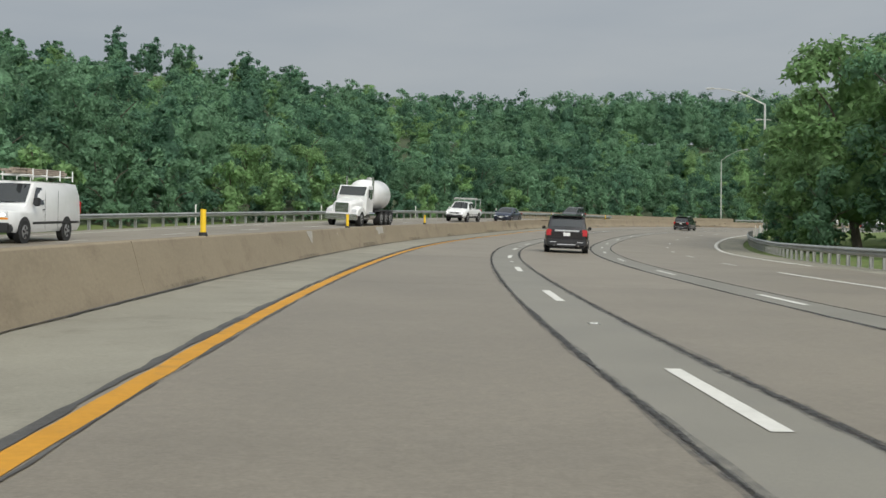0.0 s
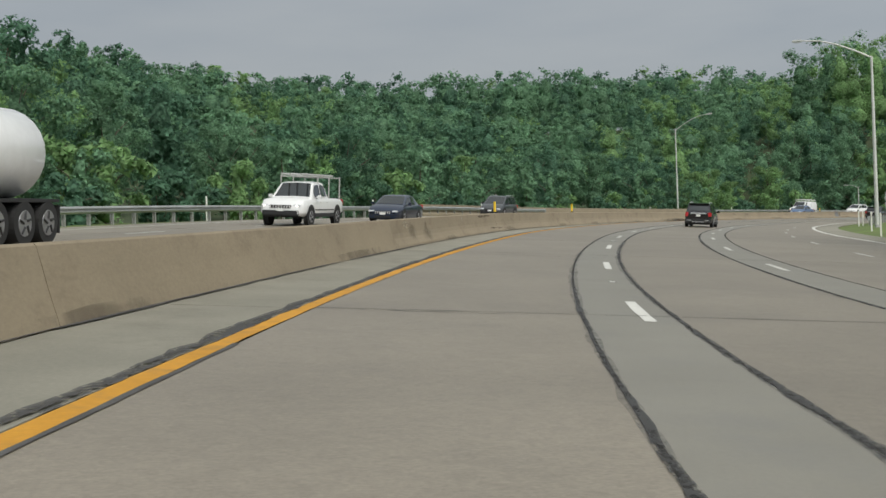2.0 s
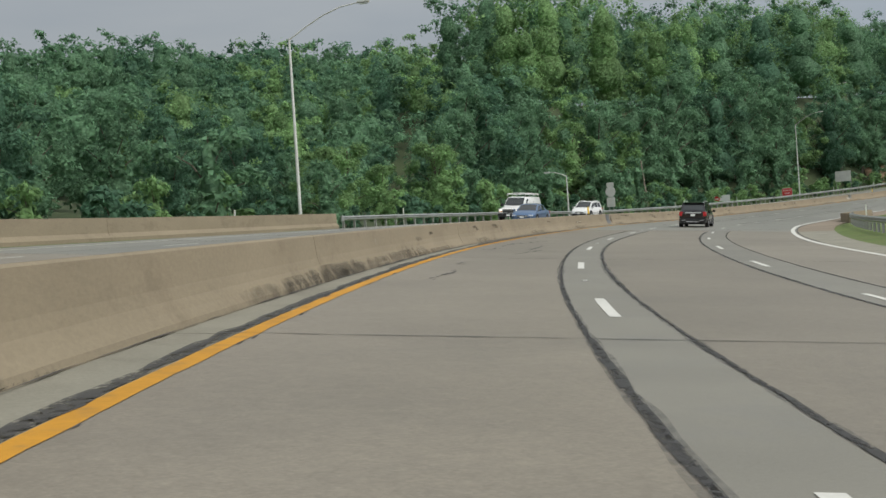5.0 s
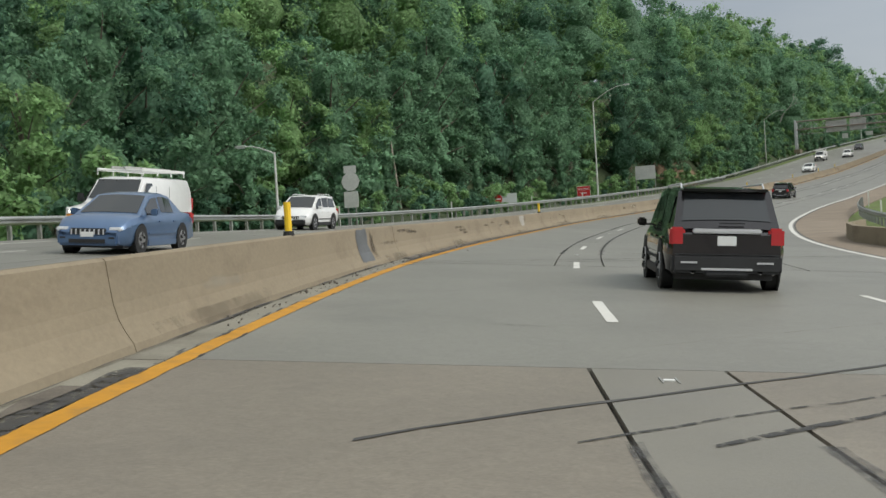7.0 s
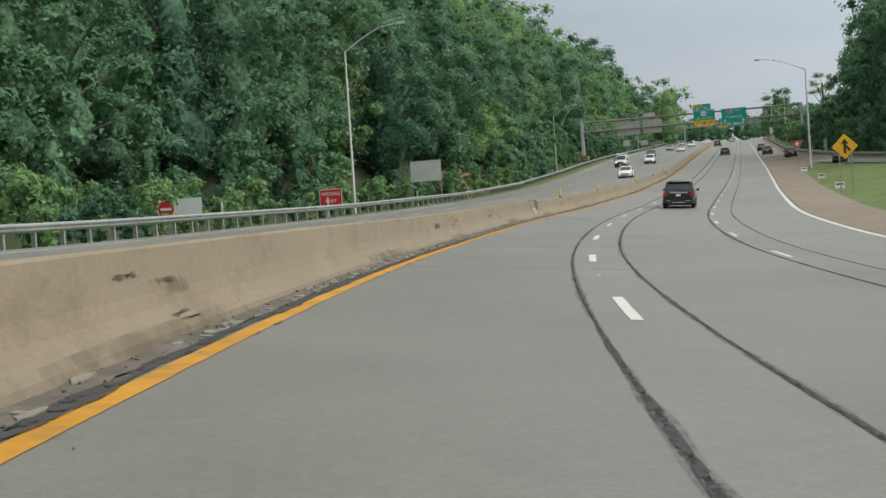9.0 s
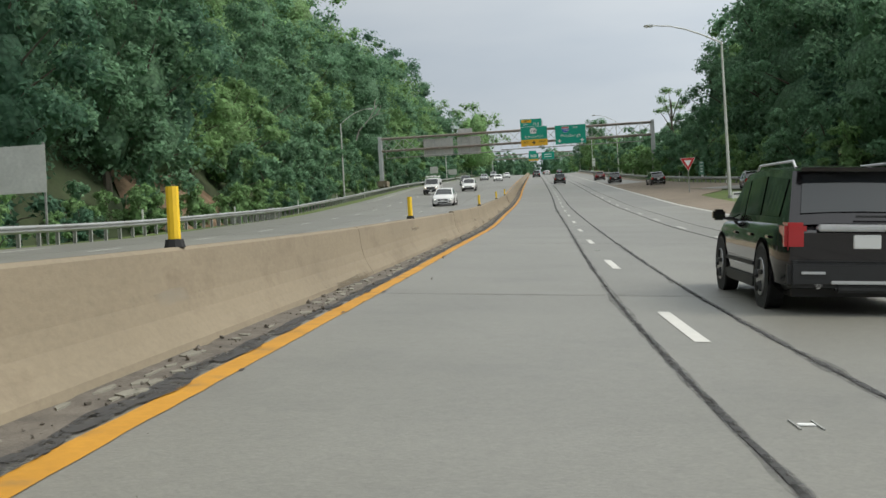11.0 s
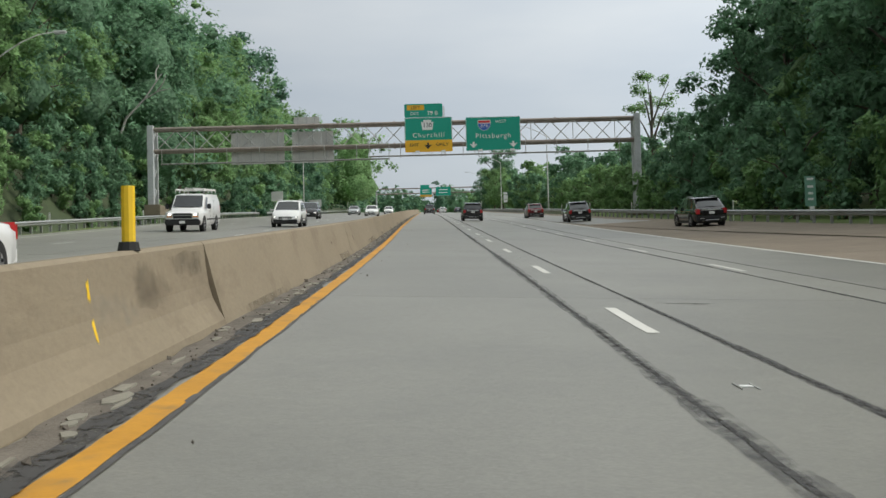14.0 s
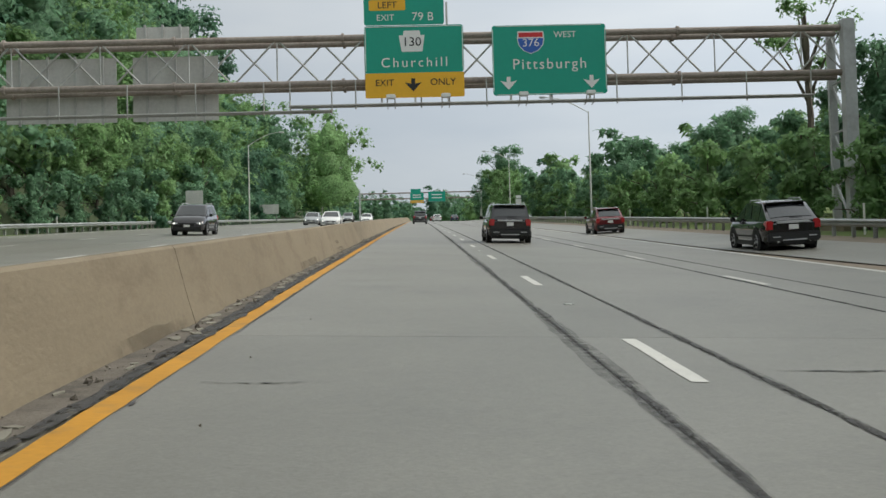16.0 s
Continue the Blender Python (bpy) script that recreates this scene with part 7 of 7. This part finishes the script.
def ladder_rack(t, x0, x1, w, z, load):
    for i in range(4):
        x = x0 + (x1 - x0) * i / 3
        bm = tube(bmesh.new(), (x, -w, z), (x, w, z), 0.025, n=6)
        for sg in (-1, 1):
            tube(bm, (x, sg * w, z - 0.16), (x, sg * w, z + (0.05 if load == "ladder" else 0.22)), 0.022, n=6)
        part("rack_bar", bm, "sign_white", t)
    bm = bmesh.new()
    if load == "ladder":
        for y in (-0.25, 0.2):
            box(bm, x0 - 0.2, x1 + 0.1, y - 0.02, y + 0.02, z + 0.03, z + 0.13)
        for i in range(11):
            x = x0 + (x1 - x0) * i / 10
            tube(bm, (x, -0.25, z + 0.08), (x, 0.2, z + 0.08), 0.02, n=5)
        part("ladder", bm, "truss", t)
        for sg in (-1, 1):
            part("rack_rail", boxed(x0 - 0.1, x1 + 0.05, min(sg * (w - 0.05), sg * w), max(sg * (w - 0.05), sg * w), z - 0.03, z + 0.07, 0.01), "sign_white", t)
    else:
        rl = random.Random(3)
        bm.free()
        for i in range(14):
            y, q = rl.uniform(-w * 0.8, w * 0.8), rl.uniform(0.04, 0.2)
            bm = tube(bmesh.new(), (x0 - rl.uniform(0, 0.4), y, z + q), (x1 + rl.uniform(-0.6, 0.4), y + rl.uniform(-0.1, 0.1), z + q), rl.uniform(0.03, 0.06), n=6)
            part("pipe", bm, "rope", t)


def van(label, m, load, k=1.0):
    L, W, H = 5.7, 2.0, 2.05
    t = thing("cargo_van", label, "van", m @ Matrix.Scale(k, 4))
    w = W / 2

    def sec(x, ww, z0, z1, top):
        half = [(x, ww * 0.9, z0), (x, ww, z0 + 0.18), (x, ww, 1.0), (x, ww * 0.96, max(1.05, z1 - 0.45)), (x, ww * top, z1 - 0.05), (x, ww * top * 0.6, z1)]
        return half + [(a, -b, c) for a, b, c in reversed(half)]

    secs = [sec(-2.85, w * 0.94, 0.42, H - 0.06, 0.8), sec(-2.7, w, 0.36, H, 0.82), sec(0.6, w, 0.34, H, 0.82), sec(0.85, w, 0.34, H - 0.05, 0.8),
            sec(1.55, w, 0.34, 1.3, 0.86), sec(1.85, w, 0.34, 1.2, 0.86), sec(2.5, w * 0.97, 0.36, 1.1, 0.86), sec(2.76, w * 0.92, 0.42, 1.05, 0.84), sec(2.86, w * 0.86, 0.46, 0.98, 0.82)]
    part("body", loft(bmesh.new(), secs), "paint_white", t, smooth=True)
    bm = bmesh.new()
    low, top = [], []
    for k in range(7):
        u = -1 + k / 3
        low.append(bm.verts.new((1.56 - 0.1 * u * u, u * w * 0.8, 1.32)))
        top.append(bm.verts.new((0.92 - 0.06 * u * u, u * w * 0.72, 1.93)))
    for k in range(6):
        bm.faces.new((low[k], low[k + 1], top[k + 1], top[k]))
    bmesh.ops.translate(bm, vec=(0.045, 0, 0.03), verts=bm.verts)
    bmesh.ops.recalc_face_normals(bm, faces=bm.faces)
    part("windscreen", bm, "glass", t, smooth=True)
    for sg in (1, -1):
        bm = bmesh.new()
        vs = [bm.verts.new((x, sg * y, z)) for x, y, z in ((1.4, w * 0.985, 1.28), (0.45, w * 0.985, 1.26), (0.45, w * 0.87, 1.84), (0.88, w * 0.87, 1.84))]
        bm.faces.new(vs)
        bmesh.ops.translate(bm, vec=(0, sg * 0.02, 0), verts=bm.verts)
        part("side_window", bm, "glass", t)
        part("mirror", boxed(1.28, 1.42, min(sg * (w + 0.04), sg * (w + 0.24)), max(sg * (w + 0.04), sg * (w + 0.24)), 1.22, 1.5, 0.03), "plastic", t)
        lamp = part("headlamp", boxed(2.66, 2.88, min(sg * 0.52, sg * 0.84), max(sg * 0.52, sg * 0.84), 0.86, 0.99, 0.02), "lens_clear", t, "clear headlamp")
        part("bulb", boxed(2.86, 2.888, min(sg * 0.6, sg * 0.76), max(sg * 0.6, sg * 0.76), 0.88, 0.97, 0.02), "headlamp", lamp, "lit bulb")
        part("turn_signal", boxed(2.66, 2.87, min(sg * 0.52, sg * 0.86), max(sg * 0.52, sg * 0.86), 0.76, 0.86, 0.02), "lens_amber", t, "amber lamp")
        part("tail_lamp", boxed(-2.87, -2.7, min(sg * 0.86, sg * 0.985), max(sg * 0.86, sg * 0.985), 0.95, 1.4, 0.02), "lens_red", t, "red tail lamp")
        for x in (1.95, -1.5):
            wheel(t, x, sg * (w + 0.006), 0.37, 0.24, sg)
            part("wheel_well", tube(bmesh.new(), (x, sg * (w - 0.03), 0.42), (x, sg * (w + 0.002), 0.42), 0.45, n=24), "plastic", t)
        part("side_moulding", boxed(-2.6, 1.35, min(sg * w, sg * (w + 0.02)), max(sg * w, sg * (w + 0.02)), 0.62, 0.7, 0.008), "plastic", t)
        part("door_handle", boxed(0.42, 0.6, min(sg * w, sg * (w + 0.03)), max(sg * w, sg * (w + 0.03)), 1.08, 1.12, 0.008), "plastic", t)
        part("door_seam", boxed(-0.72, -0.705, min(sg * w, sg * (w + 0.004)), max(sg * w, sg * (w + 0.004)), 0.45, 1.75), "plastic", t)
        part("door_seam", boxed(0.36, 0.375, min(sg * w, sg * (w + 0.004)), max(sg * w, sg * (w + 0.004)), 0.45, 1.75), "plastic", t)
    grille = part("grille", boxed(2.78, 2.885, -0.5, 0.5, 0.72, 1.0, 0.02), "plastic", t)
    part("grille_bar", boxed(2.87, 2.9, -0.48, 0.48, 0.86, 0.9, 0.008), "galv", grille)
    part("front_bumper", boxed(2.6, 2.98, -0.92, 0.92, 0.36, 0.68, 0.05), "plastic", t)
    part("number_plate", boxed(2.97, 2.99, -0.155, 0.155, 0.45, 0.6), "sign_white", t, "white number plate without lettering")
    ladder_rack(t, -2.5, 0.9, 0.78, H + 0.2, load)
    return t


def pickup(label, m, k=1.0):
    t = car("pickup_truck", label, m @ Matrix.Scale(k, 4), "paint_white", L=5.9, W=2.02, H=1.92, belt=1.22, hood=1.18, nose=0.95, front=1.55, roof_f=0.85, roof_r=-0.55, tail=-0.85, deck=1.2,
            ground=0.42, wheel_r=0.42, base=3.7, axle=1.85, rails=False, side_windows=2, rear_style="bed", lamps_on=True)
    t["category"] = "truck"
    part("bed_liner", boxed(-2.75, -0.95, -0.82, 0.82, 1.19, 1.235, 0.01), "plastic", t)
    for x in (-2.6, -1.0, 0.6):
        bm = tube(bmesh.new(), (x, -0.85, 2.15), (x, 0.85, 2.15), 0.03, n=6)
        for sg in (-1, 1):
            tube(bm, (x, sg * 0.85, 1.2 if x < 0 else 1.85), (x, sg * 0.85, 2.2), 0.03, n=6)
        part("rack_bar", bm, "truss", t)
    bm = bmesh.new()
    for y in (-0.5, -0.1, 0.4):
        tube(bm, (-2.9, y, 2.24), (1.5, y, 2.24), 0.05, n=6)
    part("load", bm, "truss", t)
    return t


def tanker(m, k=1.0):
    t = thing("tanker_truck", "white conventional tanker truck with chrome stacks on the oncoming lanes", "truck", m @ Matrix.Scale(k, 4))
    part("chassis", boxed(-4.6, 4.2, -0.45, 0.45, 0.75, 1.05, 0.02), "plastic", t)
    bm = loft(bmesh.new(), [[(x, w, 0.8), (x, w, z - 0.2), (x, w * 0.75, z), (x, -w * 0.75, z), (x, -w, z - 0.2), (x, -w, 0.8)] for x, w, z in ((2.1, 0.85, 1.95), (3.4, 0.8, 1.85), (4.2, 0.66, 1.72), (4.3, 0.6, 1.6))])
    part("hood", bm, "paint_white", t)
    bm = loft(bmesh.new(), [[(x, 1.1, 0.9), (x, 1.12, 2.0), (x, wt, z), (x, -wt, z), (x, -1.12, 2.0), (x, -1.1, 0.9)] for x, wt, z in ((0.5, 1.05, 2.85), (1.6, 1.05, 2.85), (2.15, 1.02, 2.15))])
    part("cab", bm, "paint_white", t)
    bm = bmesh.new()
    bm.faces.new([bm.verts.new(p) for p in ((2.13, 0.95, 2.12), (2.13, -0.95, 2.12), (1.65, -0.95, 2.74), (1.65, 0.95, 2.74))])
    bmesh.ops.translate(bm, vec=(0.05, 0, 0.04), verts=bm.verts)
    part("windscreen", bm, "glass", t)
    part("grille", boxed(4.25, 4.36, -0.48, 0.48, 0.95, 1.62, 0.03), "chrome", t)
    part("front_bumper", boxed(4.2, 4.5, -1.15, 1.15, 0.45, 0.85, 0.05), "chrome", t)
    for sg in (1, -1):
        part("side_window", boxed(0.85, 1.7, min(sg * 1.1, sg * 1.13), max(sg * 1.1, sg * 1.13), 2.0, 2.6, 0.01), "glass", t)
        bm = loft(bmesh.new(), [[(x, sg * 0.62, 0.85), (x, sg * 1.15, 0.75), (x, sg * 1.15, z - 0.1), (x, sg * 0.95, z), (x, sg * 0.62, z)] for x, z in ((2.3, 1.0), (2.8, 1.38), (3.5, 1.42), (4.1, 1.25), (4.3, 1.0))])
        part("fender", bm, "paint_white", t)
        part("headlamp", boxed(4.15, 4.36, min(sg * 0.72, sg * 1.05), max(sg * 0.72, sg * 1.05), 1.0, 1.2, 0.03), "lens_clear", t, "clear headlamp")
        part("mirror", boxed(2.0, 2.1, min(sg * 1.3, sg * 1.5), max(sg * 1.3, sg * 1.5), 1.9, 2.6, 0.03), "chrome", t)
        part("stack_pipe", tube(bmesh.new(), (0.35, sg * 1.0, 1.0), (0.35, sg * 1.0, 3.5), 0.08, n=10), "chrome", t)
        part("fuel_tank", tube(bmesh.new(), (0.1, sg * 0.95, 0.75), (1.6, sg * 0.95, 0.75), 0.3, n=14), "chrome", t)
        wheel(t, 3.25, sg * 1.16, 0.52, 0.28, sg)
        for x in (-1.6, -2.9, -4.1):
            wheel(t, x, sg * 1.2, 0.52, 0.5, sg)
        part("mudflap", boxed(-4.75, -4.7, min(sg * 0.7, sg * 1.2), max(sg * 0.7, sg * 1.2), 0.25, 0.95), "plastic", t)
    bm = bmesh.new()
    prof = [(-4.65, 0.2), (-4.6, 0.6), (-4.4, 0.95), (-4.1, 1.12), (-0.4, 1.12), (-0.1, 0.95), (0.08, 0.6), (0.12, 0.2)]
    rows = [[bm.verts.new((x, r * math.cos(2 * math.pi * i / 24), 2.2 + r * math.sin(2 * math.pi * i / 24))) for i in range(24)] for x, r in prof]
    for a, b in zip(rows[:-1], rows[1:]):
        for i in range(24):
            bm.faces.new((a[i], a[(i + 1) % 24], b[(i + 1) % 24], b[i]))
    bm.faces.new(rows[0])
    bm.faces.new(list(reversed(rows[-1])))
    bmesh.ops.recalc_face_normals(bm, faces=bm.faces)
    tank = part("tank", bm, "paint_white", t, "white pressure tank", smooth=True)
    part("manhole", tube(bmesh.new(), (-2.2, 0, 3.25), (-2.2, 0, 3.5), 0.28, n=14), "truss", tank)
    part("deck", boxed(-4.7, 0.2, -1.2, 1.2, 1.02, 1.1, 0.01), "plastic", t)
    return t


ON = 180.0
SLEEK = dict(H=1.64, roof_f=0.3, roof_r=-1.4, tail=-2.24, belt=1.02)
# with the camera's own direction
SUV = suv("glossy black sport utility vehicle in the middle lane", on_road(550, 1.9), "paint_black")
for s, d in ((55, 2.3), (152, 2.1), (244.5, 2.15), (362, 2.05)):
    copy_thing(SUV, on_road(s, d))
crossover("dark grey crossover up the hill", on_road(672, -2.0), "paint_grey", 1.15)
crossover("maroon crossover joining from the entrance ramp", on_road(572, 10.2), "paint_red", 1.05, **SLEEK)
crossover("black crossover on the entrance ramp", on_road(538, 10.8), "paint_black", 1.08, **SLEEK)
crossover("black crossover on the grassy side of the entrance ramp", on_road(463.7, 19.5, -3), "paint_black", 1.08, **SLEEK)
crossover("black crossover where the entrance ramp meets the highway", on_road(507.0, 14.3, 4), "paint_black", 1.08, **SLEEK)
sedan("white sedan far up the middle lane", on_road(760, 2.0), "paint_white", 1.1)
sedan("dark sedan far up the highway", on_road(790, 7.0), "paint_navy", 1.1)
sedan("maroon sedan far up the highway", on_road(830, 2.0), "paint_red", 1.1)
# oncoming
van("white cargo van with a loaded roof rack on the oncoming lanes", on_road(42.5, -18.8, ON), "load", 1.12)
tanker(on_road(90, -16.6, ON), 1.12)
pickup("white pickup truck with a ladder rack on the oncoming lanes", on_road(118, -15.5, ON), 1.1)
sedan("navy sedan on the oncoming lanes", on_road(131, -14.6, ON), "paint_navy", 1.12)
crossover("grey crossover on the oncoming lanes", on_road(163, -17.0, ON), "paint_grey", 1.12)
van("white cargo van with ladders on the oncoming lanes", on_road(262, -16.5, ON), "ladder", 1.1)
sedan("steel blue sedan on the oncoming lanes", on_road(253, -12.5, ON), "paint_blue", 1.1)
crossover("white crossover on the oncoming lanes", on_road(282, -16.8, ON), "paint_white", 1.1)
sedan("white sedan on the oncoming lanes near the median", on_road(455, -11.0, ON), "paint_white", 1.12, lamps_on=True)
van("white cargo van with a roof rack on the oncoming lanes", on_road(506.5, -16.9, ON), "ladder", 1.1)
crossover("white crossover with lit headlamps on the oncoming lanes", on_road(518, -12.4, ON), "paint_white", 1.1, lamps_on=True)
crossover("black crossover on the oncoming lanes", on_road(566, -15.8, ON), "paint_black", 1.1, lamps_on=True)
sedan("white sedan with lit headlamps far up the oncoming lanes", on_road(612, -11.0, ON), "paint_white", 1.1, lamps_on=True)
sedan("silver sedan far up the oncoming lanes", on_road(640, -15.5, ON), "paint_silver", 1.1, lamps_on=True)
sedan("white sedan far up the oncoming lanes", on_road(690, -11.0, ON), "paint_white", 1.1, lamps_on=True)
crossover("grey crossover far up the oncoming lanes", on_road(720, -16.0, ON), "paint_silver", 1.1, lamps_on=True)
